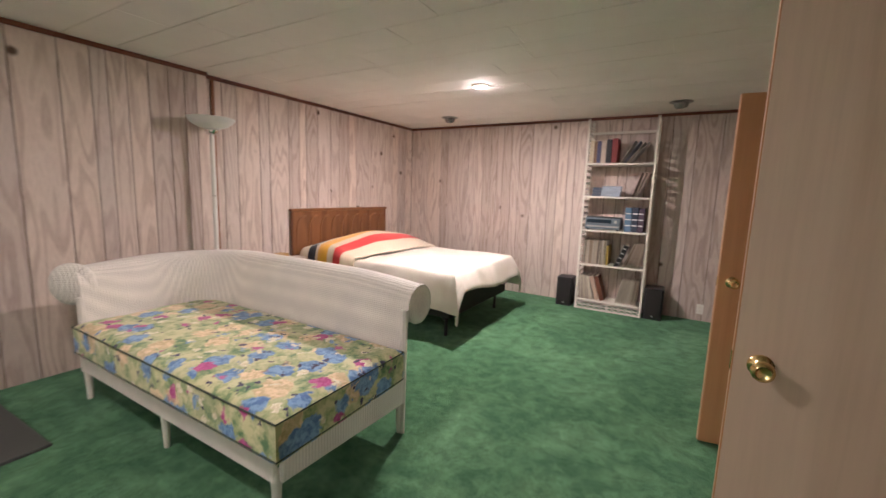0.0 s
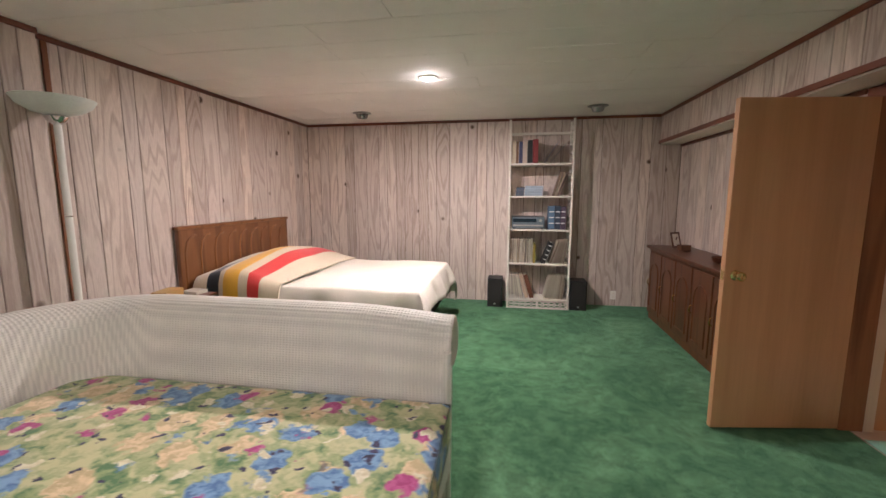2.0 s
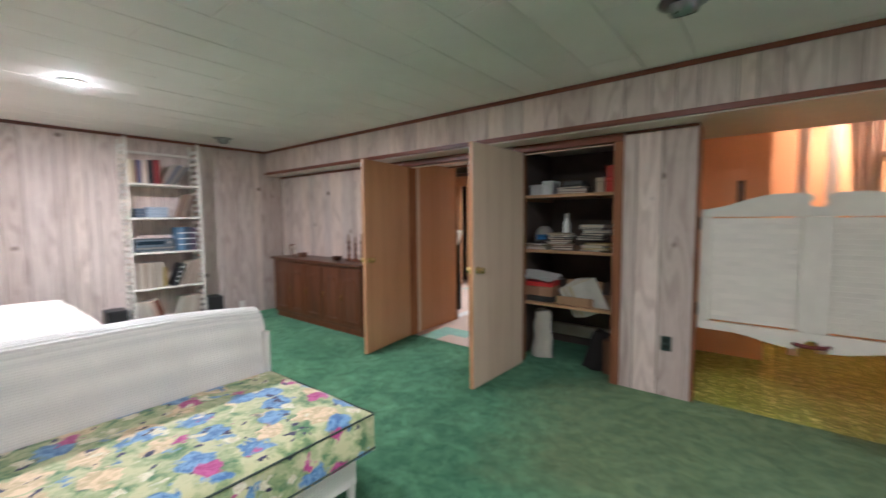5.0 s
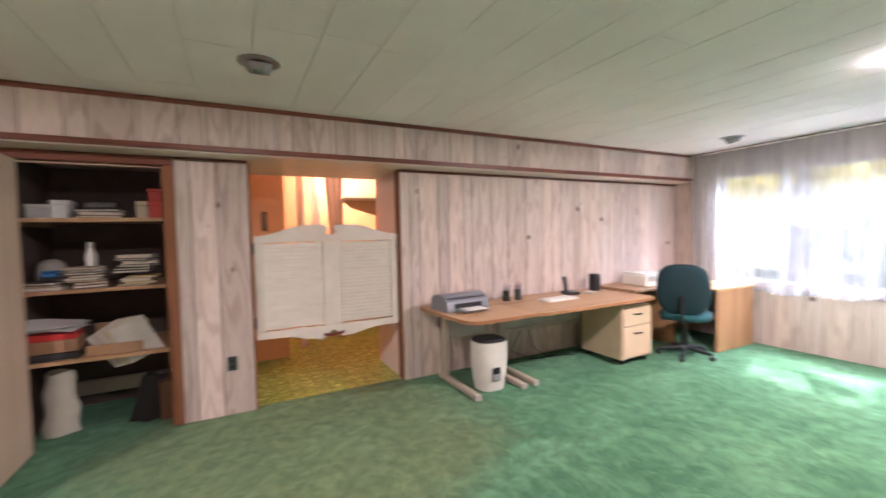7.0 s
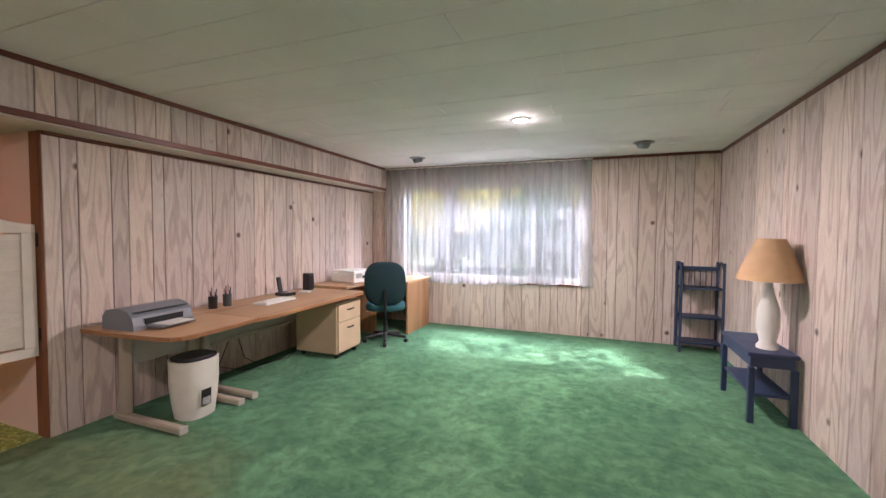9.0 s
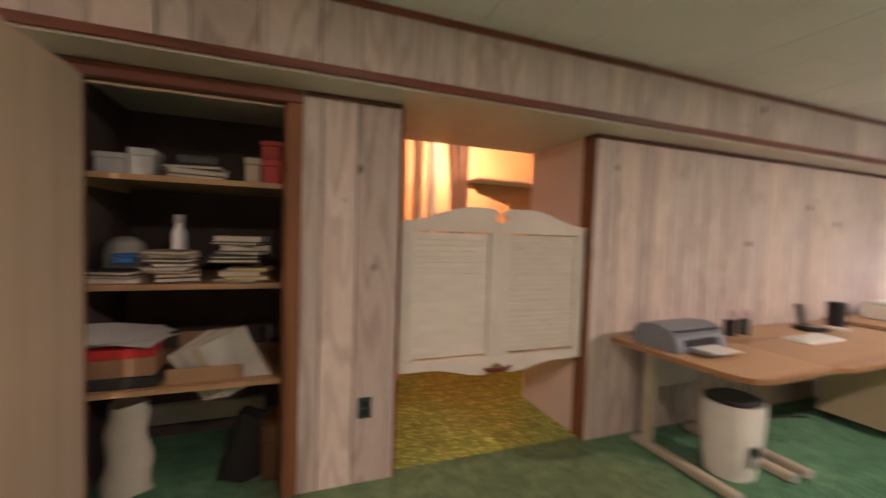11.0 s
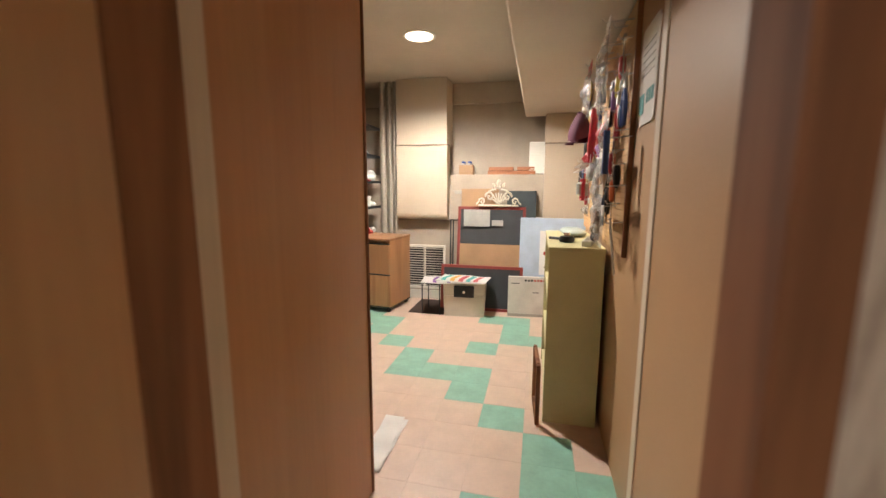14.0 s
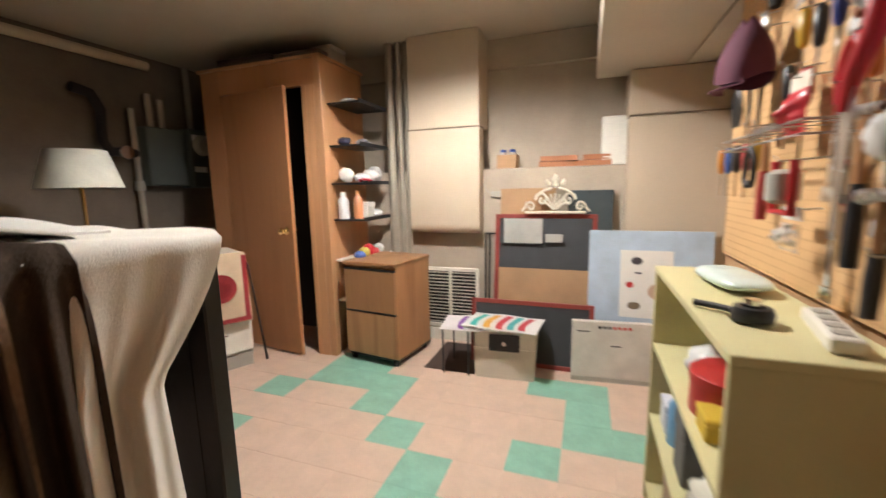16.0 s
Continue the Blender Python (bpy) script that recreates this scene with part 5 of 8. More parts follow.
c = thing("office_chair", pose(0.10, -4.22, 0, 0, 0, 27), "dark teal upholstered office chair on a five-star base", "chair")
# Two tones of one teal cloth; the backrest has the darker.
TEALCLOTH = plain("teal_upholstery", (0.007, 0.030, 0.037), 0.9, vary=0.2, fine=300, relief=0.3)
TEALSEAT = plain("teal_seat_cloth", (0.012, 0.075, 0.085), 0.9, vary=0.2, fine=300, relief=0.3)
def pad(cx, cz, hw, hh, p=3.0):
    def f(u, v):
        a = 2 * math.pi * u
        k = (abs(math.cos(a)) ** p + abs(math.sin(a)) ** p) ** (-1 / p)
        return k * math.cos(a) * hw, k * math.sin(a) * hh
    return f
def cushion(name, hw, hh, t, m, material):
    f, bm = pad(0, 0, hw, hh), B_()
    prof = [(0.0, t), (0.6, t), (0.88, t * 0.85), (0.97, t * 0.5), (1.0, 0.0), (0.97, -t * 0.5), (0.88, -t * 0.8), (0.0, -t * 0.8)]
    rings = [[bm.verts.new(m @ Vector((max(s, 0.001) * f(i / 36, 0)[0], max(s, 0.001) * f(i / 36, 0)[1], z))) for i in range(36)] for s, z in prof]
    for a, b in zip(rings, rings[1:]):
        for i in range(36): bm.faces.new((a[i], a[(i + 1) % 36], b[(i + 1) % 36], b[i]))
    return part(name, bm, material, c, smooth=60)
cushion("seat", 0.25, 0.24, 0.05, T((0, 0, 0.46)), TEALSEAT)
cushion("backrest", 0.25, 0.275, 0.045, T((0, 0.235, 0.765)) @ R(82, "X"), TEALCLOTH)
part("back_bar", tube(B_(), [(0, 0.10, 0.41), (0, 0.26, 0.42), (0, 0.30, 0.55), (0, 0.275, 0.70)], 0.02, 10), BLACK, c, smooth=50)
part("gas_column", tube(B_(), [(0, 0, 0.09), (0, 0, 0.25), (0, 0, 0.251), (0, 0, 0.41)], [0.03, 0.03, 0.018, 0.018], 14), BLACK, c, smooth=40)
part("tilt_plate", boxed(-0.09, -0.1, 0.40, 0.09, 0.12, 0.425, bev=0.005), BLACK, c)
for k in range(5):
    a = 2 * math.pi * k / 5 + 0.3
    e = Vector((math.cos(a), math.sin(a), 0))
    part("base_arm", tube(B_(), [e * 0.02 + Vector((0, 0, 0.105)), e * 0.27 + Vector((0, 0, 0.07))], [0.026, 0.017], 8), BLACK, c, smooth=50)
    part("caster", lathe(B_(), [(0, -0.02), (0.024, -0.02), (0.028, 0), (0.024, 0.02), (0, 0.02)], 16, T(e * 0.27 + Vector((0, 0, 0.029))) @ R(math.degrees(a), "Z") @ R(90, "X")), BLACK, c, smooth=40)
part("lever", tube(B_(), [(0.05, 0, 0.40), (0.2, 0.02, 0.385), (0.24, 0.02, 0.39)], 0.006, 8), STEEL, c, smooth=40)

pr = thing("inkjet_printer", pose(0.66, -1.72, DZ, 0, 0, 4), "grey and silver inkjet printer on the small desk", "printer")
SILVER = plain("silver_plastic", (0.20, 0.215, 0.24), 0.4, vary=0.06)
prof = [(0.0, 0.0), (0.30, 0.0), (0.30, 0.09), (0.26, 0.135), (0.14, 0.15), (0.06, 0.13), (0.02, 0.09), (0.0, 0.03)]
part("body", slab(B_(), prof, -0.23, 0.23, T((-0.10, 0, 0)) @ R(90, "X")), SILVER, pr)
part("paper_tray", boxed(-0.24, -0.13, 0.015, -0.095, 0.14, 0.03, bev=0.003), SILVER, pr)
part("output_slot", boxed(-0.104, -0.14, 0.034, -0.094, 0.15, 0.075), BLACK, pr)
part("paper", boxed(-0.26, -0.105, 0.0305, -0.1, 0.105, 0.034), PAPER, pr)
part("control_strip", box(B_(), -0.075, -0.2, 0.115, -0.04, 0.2, 0.119, 0, T((0, 0, 0.004))), BLACK, pr)
pr = thing("laser_printer", pose(0.66, -4.36, 0.731, 0, 0, -6), "white box printer on the return table", "printer")
part("body", boxed(-0.18, -0.22, 0.0, 0.2, 0.22, 0.13, bev=0.012, seg=2), WHITE, pr)
part("lid", boxed(-0.17, -0.21, 0.131, 0.19, 0.21, 0.155, bev=0.006), WHITE, pr)
part("output_slot", boxed(-0.184, -0.16, 0.05, -0.179, 0.05, 0.09), BLACK, pr)
part("panel", boxed(-0.184, 0.07, 0.06, -0.179, 0.18, 0.12), GREY, pr)
for y, col in ((-2.32, BLACK), (-2.47, paint("green_grey_cup", (0.05, 0.06, 0.05), 0.5))):
    cup = thing("pencil_cup", pose(0.80, y, DZ), "dark pencil cup with pens on the desk", "pencil cup", "pencil cups")
    part("cup", lathe(B_(), [(0.036, 0), (0.038, 0.11), (0.035, 0.11), (0.033, 0.006), (0, 0.006)], 20), col, cup, smooth=40)
    for k in range(6):
        a = k * 1.05
        part("pen", tube(B_(), [(0.015 * math.cos(a), 0.015 * math.sin(a), 0.008), (0.03 * math.cos(a), 0.03 * math.sin(a), 0.15 + 0.02 * (k % 3))], 0.004, 6), (BLACK, STEEL, paint("red_pen", (0.3, 0.03, 0.03)), paint("blue_pen", (0.03, 0.06, 0.25)))[k % 4], cup)
k_ = thing("keyboard", pose(0.55, -2.80, DZ, 0, 0, 3), "flat white keyboard on the long desk", "keyboard")
part("base", boxed(-0.085, -0.21, 0, 0.085, 0.21, 0.016, bev=0.004), WHITE, k_)
for i in range(5):
    for j in range(13): part("key", boxed(-0.074 + i * 0.03, -0.196 + j * 0.0303, 0.0165, -0.049 + i * 0.03, -0.171 + j * 0.0303, 0.022), PAPER, k_)
ph = thing("desk_phone", pose(0.76, -3.17, DZ, 0, 0, -12), "black cordless phone in its charging base", "telephone")
part("base", boxed(-0.09, -0.08, 0, 0.07, 0.08, 0.035, bev=0.01), BLACK, ph)
part("handset", box(B_(), -0.015, -0.024, 0.0, 0.015, 0.024, 0.17, 0.008, T((0.03, 0.03, 0.03)) @ R(14, "Y")), BLACK, ph)
part("keypad", boxed(-0.08, -0.05, 0.0352, -0.01, 0.02, 0.038), GREY, ph)
sp = thing("computer_speaker", pose(0.80, -3.60, DZ), "small black computer speaker on the long desk", "loudspeaker")
part("cabinet", boxed(-0.05, -0.045, 0, 0.05, 0.045, 0.20, bev=0.008), BLACK, sp)
part("grille", boxed(-0.055, -0.038, 0.02, -0.0505, 0.038, 0.17, bev=0.002), DARK, sp)
crate("note_pad", pose(0.70, -3.42, DZ, 0, 0, 12), 0.12, 0.08, 0.02, (0.7, 0.68, 0.62), "small white note pad on the long desk", "note pad", lidded=False)
ps = thing("power_strip", pose(0.978, -2.75, 0.36, 0, 0, -90), "black socket box on the planks under the desk", "outlet")
part("body", boxed(-0.12, -0.04, -0.03, 0.12, 0.0, 0.03, bev=0.005), BLACK, ps)
for x in (-0.07, 0.0, 0.07): part("socket", boxed(x - 0.018, -0.043, -0.018, x + 0.018, -0.0405, 0.018), GREY, ps)
for k in range(2):
    cb = part("cable", tube(B_(), [(0.93, -2.6 - 0.1 * k, 0.34), (0.90, -2.45 - 0.3 * k, 0.12), (0.86, -2.7 - 0.2 * k, 0.012), (0.80 - 0.05 * k, -3.1 - 0.1 * k, 0.009), (0.88, -3.5, 0.009)], 0.005, 6), BLACK, smooth=60)
    tagged(cb, "black cable trailing on the carpet under the desk", "cable", "desk cables")
cb = part("cable", tube(B_(), [(0.4 + 0.1 * math.cos(a * 0.7), -4.68 + 0.06 * math.sin(a * 0.7), 0.33 + 0.004 * a) for a in range(26)], 0.006, 6), paint("white_cable", (0.7, 0.7, 0.68)), smooth=60)
tagged(cb, "coiled white cable on the table's lower shelf", "cable")

# ---- window, curtain and what lies outside ----
SASH = plain("weathered_sash_paint", (0.40, 0.40, 0.38), 0.6, vary=0.1)
wn = structure(thing("window_1", pose(0, 0, 0), "wide grey framed window in the plank wall", "window", kind="structure"))
xa, xb, za, zb = WIN
fy0, fy1 = S_Y - 0.16, S_Y - 0.10
for a in ((xa, fy0, za, xa + 0.05, fy1, zb), (xb - 0.05, fy0, za, xb, fy1, zb), (xa + 0.051, fy0, za, xb - 0.051, fy1, za + 0.05), (xa + 0.051, fy0, zb - 0.05, xb - 0.051, fy1, zb)):
    part("frame_bar", boxed(*a, bev=0.004), SASH, wn)
for x in (xa + 0.68, xb - 0.68): part("mullion", boxed(x - 0.03, fy0, za + 0.051, x + 0.03, fy1, zb - 0.051, bev=0.004), SASH, wn)
for a, b in ((xa + 0.05, xa + 0.65), (xa + 0.71, xb - 0.71), (xb - 0.65, xb - 0.05)):
    g = part("pane", boxed(a + 0.001, fy0 + 0.025, za + 0.052, b - 0.001, fy0 + 0.03, zb - 0.052), GLASS, wn)
    g.visible_shadow = False
part("lining", boxed(xa - 0.001, fy1, za - 0.001, xa + 0.012, S_Y, zb), WHITE, wn)
part("lining", boxed(xb - 0.012, fy1, za - 0.001, xb + 0.001, S_Y, zb), WHITE, wn)
part("sill", boxed(xa - 0.05, S_Y - 0.10, za - 0.03, xb + 0.05, S_Y + 0.03, za - 0.002, bev=0.004), TRIM_X, wn, "dark wood sill")
def net(u, v):
    x = 0.71 - 3.02 * u
    y = S_Y + 0.085 + (0.016 + 0.014 * v) * math.sin(u * 2 * math.pi * 27 + 0.8 * math.sin(u * 40)) + 0.008 * math.sin(u * 61)
    sway = -0.05 * v * max(0, u - 0.9) * 10
    return (x + sway, y, 2.365 - (1.70 + 0.03 * math.sin(u * 5) + 0.012 * math.sin(u * 40)) * v)
cur = part("curtain", sheet(B_(), net, 420, 10), SHEER, smooth=70)
tagged(cur, "gathered sheer white net curtain across the window", "curtain")
rod = thing("curtain_rod", pose(0, 0, 0), "slim white curtain rod below the ceiling", "curtain rod")
part("rod", tube(B_(), [(0.73, S_Y + 0.085, 2.368), (-2.33, S_Y + 0.085, 2.368)], 0.009, 10), WHITE, rod, smooth=40)
for x in (0.70, -2.30): part("bracket", boxed(x - 0.012, S_Y + 0.001, 2.355, x + 0.012, S_Y + 0.075, 2.375), WHITE, rod)

lawn = part("ground", boxed(-400, -800, -0.6, 400, S_Y - 0.25, -0.25), paint("dry_lawn", (0.10, 0.13, 0.045), 0.95, vary=0.4, scale=0.4, fine=12))
structure(lawn, "mown grass outside the window", "grass")
pat = part("pavement", boxed(-6, -9.5, -0.249, 6, S_Y - 0.26, 0.15), paint("pale_paving", (0.45, 0.43, 0.40), 0.8))
structure(pat, "pale concrete terrace outside the window", "terrace")
def leaf_mesh(name, n, spread, mt, seed, size):
    """A crown of loose leaves: small bent blades scattered in an uneven cloud."""
    r, bm = random.Random(seed), B_()
    for _ in range(n):
        while True:
            p = Vector((r.uniform(-1, 1), r.uniform(-1, 1), r.uniform(-1, 1)))
            if p.length < 1 and noise.noise(p * 2.3 + Vector((seed, 0, 0))) > -0.12: break
        p = Vector((p.x * spread[0], p.y * spread[1], p.z * spread[2]))
        q = Euler((r.uniform(0, 6.3), r.uniform(0, 6.3), r.uniform(0, 6.3))).to_matrix()
        s = size * r.uniform(0.6, 1.3)
        vs = [bm.verts.new(p + q @ Vector(v) * s) for v in ((-1, 0, 0), (0, -0.5, 0.15), (1, 0, 0), (0, 0.5, 0.15))]
        bm.faces.new(vs[:3])
        bm.faces.new((vs[0], vs[2], vs[3]))
    return bm
LEAVES = [paint("leaf_green", (0.20, 0.32, 0.07), 0.6), paint("leaf_yellow", (0.66, 0.56, 0.10), 0.6), paint("leaf_red", (0.58, 0.20, 0.08), 0.6)]
BARK = paint("bark", (0.09, 0.065, 0.045), 0.9, vary=0.4)
# The last tree is added in the sun's path to dapple the carpet.
for i, (x, y, h, k) in enumerate(((-3.2, -11.5, 5.2, 1), (-0.6, -13.0, 6.0, 0), (1.8, -11.0, 5.0, 1), (-5.2, -14, 6.0, 2), (3.6, -15, 6.5, 0), (-1.6, -16.5, 7.0, 2), (0.5, -8.0, 5.6, 1))):
    t = thing("tree", pose(x, y, -0.25), "broad-leaved garden tree in early autumn colour outside", "tree", "garden trees")
    part("trunk", tube(B_(), [(0, 0, 0), (0.05, 0.03, h * 0.3), (-0.03, 0.05, h * 0.6), (0.02, 0, h * 0.9)], [0.14, 0.11, 0.07, 0.02], 10), BARK, t, smooth=60)
    for j in range(5):
        a = j * 1.3 + i
        part("limb", tube(B_(), [(0, 0, h * (0.35 + 0.08 * j)), (0.5 * math.cos(a), 0.5 * math.sin(a), h * (0.48 + 0.08 * j)), (1.1 * math.cos(a), 1.1 * math.sin(a), h * (0.55 + 0.08 * j))], [0.05, 0.03, 0.01], 7), BARK, t, smooth=60)
    cr = part("crown", leaf_mesh("crown", 420 if i == 6 else 2600, (1.7, 1.5, h * 0.38), LEAVES[k], i, 0.17 if i == 6 else 0.13), LEAVES[k], t, kind="stuff")
    cr.location = (0, 0, h * 0.66)
hg = part("hedge", leaf_mesh("hedge", 15000, (13, 1.0, 3.4), LEAVES[0], 40, 0.2), LEAVES[0])
hg.location = (-1, -18.5, 2.2)
tagged(hg, "dense dark green hedge at the end of the garden", "hedge", kind="stuff")

# ---- blue furniture in the corner ----
BLUE = plain("denim_blue_paint", (0.024, 0.042, 0.095), 0.5, vary=0.15)
bs = thing("blue_shelf", pose(-3.58, -5.24, 0), "low dark blue painted wooden shelf in the corner", "shelf")
for x in (-0.19, 0.24):
    for y in (-0.16, 0.12): part("post", tube(B_(), [(x, y, 0), (x, y, 1.06)], 0.018, 10), BLUE, bs, smooth=40)
for z in (0.10, 0.40, 0.745): part("shelf_board", boxed(-0.19, -0.16, z, 0.24, 0.12, z + 0.02, bev=0.003), BLUE, bs)
for x in (-0.19, 0.24): part("side_arch", tube(B_(), [(x, -0.16, 0.94), (x, -0.09, 1.03), (x, -0.02, 1.06), (x, 0.05, 1.03), (x, 0.12, 0.94)], 0.012, 8), BLUE, bs, smooth=50)
part("back_rail", boxed(-0.18, -0.165, 0.95, 0.23, -0.15, 1.0, bev=0.003), BLUE, bs)
for k in range(6): part("back_spindle", tube(B_(), [(-0.13 + 0.06 * k, -0.158, 0.766), (-0.13 + 0.06 * k, -0.158, 0.95)], 0.006, 8), BLUE, bs, smooth=40)
bt = thing("end_table", pose(-3.62, -3.66, 0), "dark blue painted wooden end table by the wall", "table")
part("top", boxed(-0.14, -0.28, 0.50, 0.17, 0.44, 0.53, bev=0.006), BLUE, bt)
part("shelf_board", boxed(-0.12, -0.25, 0.20, 0.14, 0.41, 0.22, bev=0.003), BLUE, bt)
part("apron", boxed(-0.12, -0.26, 0.42, 0.15, 0.42, 0.499, bev=0.003), BLUE, bt)
for x in (-0.12, 0.14):
    for y in (-0.25, 0.41): part("leg", boxed(x - 0.02, y - 0.02, 0, x + 0.02, y + 0.02, 0.42, bev=0.004), BLUE, bt)
lp = thing("table_lamp", pose(-3.62, -3.40, 0.531), "white table lamp with a tan cone shade on the blue table", "table lamp")
part("base", lathe(B_(), [(0.07, 0), (0.07, 0.02), (0.05, 0.05), (0.075, 0.16), (0.07, 0.30), (0.03, 0.42), (0.02, 0.50)], 28), WHITE, lp, "white ceramic base", smooth=50)
part("shade", lathe(B_(), [(0.22, 0.52), (0.09, 0.83), (0.087, 0.83), (0.217, 0.52)], 36), paint("tan_linen", (0.52, 0.34, 0.18), 0.85), lp, "tan cone shade", smooth=50)


# ---- closet contents ----
_r = random.Random(5)
def stack(x, y, z, n, label, w=0.21, d=0.15, cols=((0.6, 0.57, 0.5), (0.03, 0.03, 0.035), (0.05, 0.05, 0.055), (0.30, 0.22, 0.14), (0.62, 0.6, 0.55), (0.20, 0.09, 0.06))):
    """A heap of flat books and magazines, each turned a little."""
    for k in range(n):
        h = _r.uniform(0.012, 0.028)
        c = _r.choice(cols)
        b = thing("book", pose(x + _r.uniform(-0.02, 0.02), y + _r.uniform(-0.025, 0.025), z, 0, 0, _r.uniform(-20, 20)), label, "book", "stacked books")
        part("cover", boxed(-d / 2, -w / 2, 0, d / 2, w / 2, 0.005), paint("cloth_%02d%02d%02d" % tuple(int(v * 99) for v in c), c, 0.6), b)
        part("page_block", boxed(-d / 2 + 0.004, -w / 2 + 0.004, 0.005, d / 2 - 0.006, w / 2 - 0.006, h - 0.005), PAGES, b)
        part("cover", boxed(-d / 2, -w / 2, h - 0.005, d / 2, w / 2, h), paint("cloth_%02d%02d%02d" % tuple(int(v * 99) for v in c), c, 0.6), b)
        z += h + 0.0005

Z1, Z2, Z3 = (z + 0.002 for z in CLOSET_Z)
for k, (y, w, h, col, lab) in enumerate(((1.40, 0.12, 0.10, (0.6, 0.6, 0.58), "white card box on the closet shelf"), (1.28, 0.10, 0.13, (0.62, 0.62, 0.6), "white card box on the closet shelf"), (0.80, 0.07, 0.13, (0.6, 0.5, 0.36), "cream card box on the closet shelf"), (0.70, 0.11, 0.13, (0.58, 0.05, 0.03), "bright red card box on the closet shelf"))):
    crate("card_box", pose(1.26, y, Z3), 0.16, w, h, col, lab, "box")
crate("card_box", pose(1.28, 0.68, Z3 + 0.131), 0.14, 0.16, 0.10, (0.48, 0.045, 0.03), "dark red card box on top of another box", "box")
stack(1.25, 1.06, Z3, 3, "flat papers and books on the closet shelf", 0.26)
crate("glass_dish", pose(1.26, 1.05, Z3 + 0.07), 0.14, 0.18, 0.05, (0.12, 0.12, 0.12), "dark glass dish on a pile of papers", "dish", 0.012, 0.15, lidded=False)
stack(1.24, 1.37, Z2, 3, "pale magazines stacked on the closet shelf")
stack(1.22, 1.16, Z2, 8, "dark and pale books stacked on the closet shelf", 0.19)
stack(1.22, 0.83, Z2, 4, "pale books stacked on the closet shelf", 0.2, cols=((0.6, 0.57, 0.5), (0.55, 0.42, 0.16), (0.62, 0.6, 0.55)))
stack(1.24, 0.86, Z2 + 0.095, 6, "dark bound books heaped on the closet shelf", 0.23)
crate("tape_dispenser", pose(1.24, 1.36, Z2 + 0.085), 0.08, 0.09, 0.05, (0.05, 0.2, 0.5), "blue and black plastic gadget on the magazines", "gadget", 0.01)
gl = thing("glass_jar", pose(1.38, 1.40, Z2), "grey plastic dome lamp at the back of the closet shelf", "lamp")
part("dome", lathe(B_(), [(0.09, 0), (0.09, 0.12), (0.075, 0.18), (0.04, 0.21), (0.0, 0.215)], 24), GREY, gl, smooth=50)
bt_ = thing("spray_bottle", pose(1.36, 1.16, Z2), "tall white and grey bottle at the back of the closet shelf", "bottle")
part("bottle", lathe(B_(), [(0.035, 0), (0.035, 0.24), (0.02, 0.27), (0.018, 0.29)], 18), WHITE, bt_, smooth=40)
part("cap", lathe(B_(), [(0.024, 0.29), (0.024, 0.335), (0.0, 0.335)], 18), GREY, bt_, smooth=40)
crate("game_box", pose(1.24, 1.34, Z1), 0.2, 0.28, 0.05, (0.03, 0.03, 0.03), "black flat box with red edging on the closet shelf", "box", lidded=False)
crate("shoe_box", pose(1.25, 1.35, Z1 + 0.051), 0.19, 0.27, 0.09, (0.36, 0.2, 0.11), "brown card shoe box on the closet shelf", "box", lidded=False)
crate("game_box", pose(1.25, 1.36, Z1 + 0.142, 0, 0, 4), 0.2, 0.28, 0.045, (0.55, 0.03, 0.03), "bright red flat box on the shoe box", "box", lidded=False)
for k in range(3):
    pp = part("loose_paper", sheet(B_(), lambda u, v, k=k: (-0.13 + 0.26 * u, -0.18 + 0.36 * v, 0.012 * math.sin(3 * u + 4 * v + k) + 0.03 * u * v), 8, 10, 0.002), PAPER, smooth=70)
    pp.matrix_basis = pose(1.26, 1.36, Z1 + 0.205 + 0.02 * k, 0, 0, 20 * k - 15)
    tagged(pp, "curled white sheet of paper on the boxes", "paper", "loose papers")
op = thing("open_box", pose(1.28, 1.0, Z1), "open shallow card box with a white bag in it", "box")
for a in ((-0.13, -0.17, 0, 0.13, 0.17, 0.005), (-0.13, -0.17, 0.0055, -0.125, 0.17, 0.075), (0.125, -0.17, 0.0055, 0.13, 0.17, 0.20)):
    part("panel", boxed(*a), CARD, op)
part("bag", sheet(B_(), lambda u, v: (-0.10 + 0.2 * u, -0.14 + 0.28 * v, 0.02 + 0.09 * math.sin(math.pi * u) * math.sin(math.pi * v) + 0.015 * math.sin(19 * u) * math.sin(15 * v)), 20, 20, 0.002), PAPER, op, smooth=60)
for k in range(5):
    record(pose(1.18 + 0.012 * k, 0.70 + 0.03 * k, Z1, 0, 0, 0) @ R(-26 - 2 * k, "X"), ((0.62, 0.6, 0.54), (0.55, 0.48, 0.3), (0.6, 0.56, 0.5), (0.5, 0.45, 0.35), (0.6, 0.58, 0.52))[k], 0.01)
bg = part("canvas_bag", sheet(B_(), lambda u, v: (1.28 + (0.07 + 0.015 * math.sin(7 * v)) * math.cos(6.283 * u), 1.36 + (0.11 - 0.03 * v) * math.sin(6.283 * u) + 0.01 * math.sin(12 * v), 0.002 + 0.46 * v + 0.01 * math.sin(6.283 * u * 2)), 28, 14, 0.004), paint("cream_canvas", (0.58, 0.54, 0.44), 0.9), smooth=60)
tagged(bg, "slumped cream canvas bag on the closet floor", "bag")
bg = part("dark_bag", sheet(B_(), lambda u, v: (1.30 + 0.11 * math.cos(6.283 * u) * (1 - 0.4 * v), 0.85 + 0.12 * math.sin(6.283 * u) * (1 - 0.3 * v) - 0.06 * v, 0.002 + 0.33 * v + 0.015 * math.sin(6.283 * 3 * u)), 28, 12, 0.004), DARK, smooth=60)
tagged(bg, "black cloth bag on the closet floor", "bag")
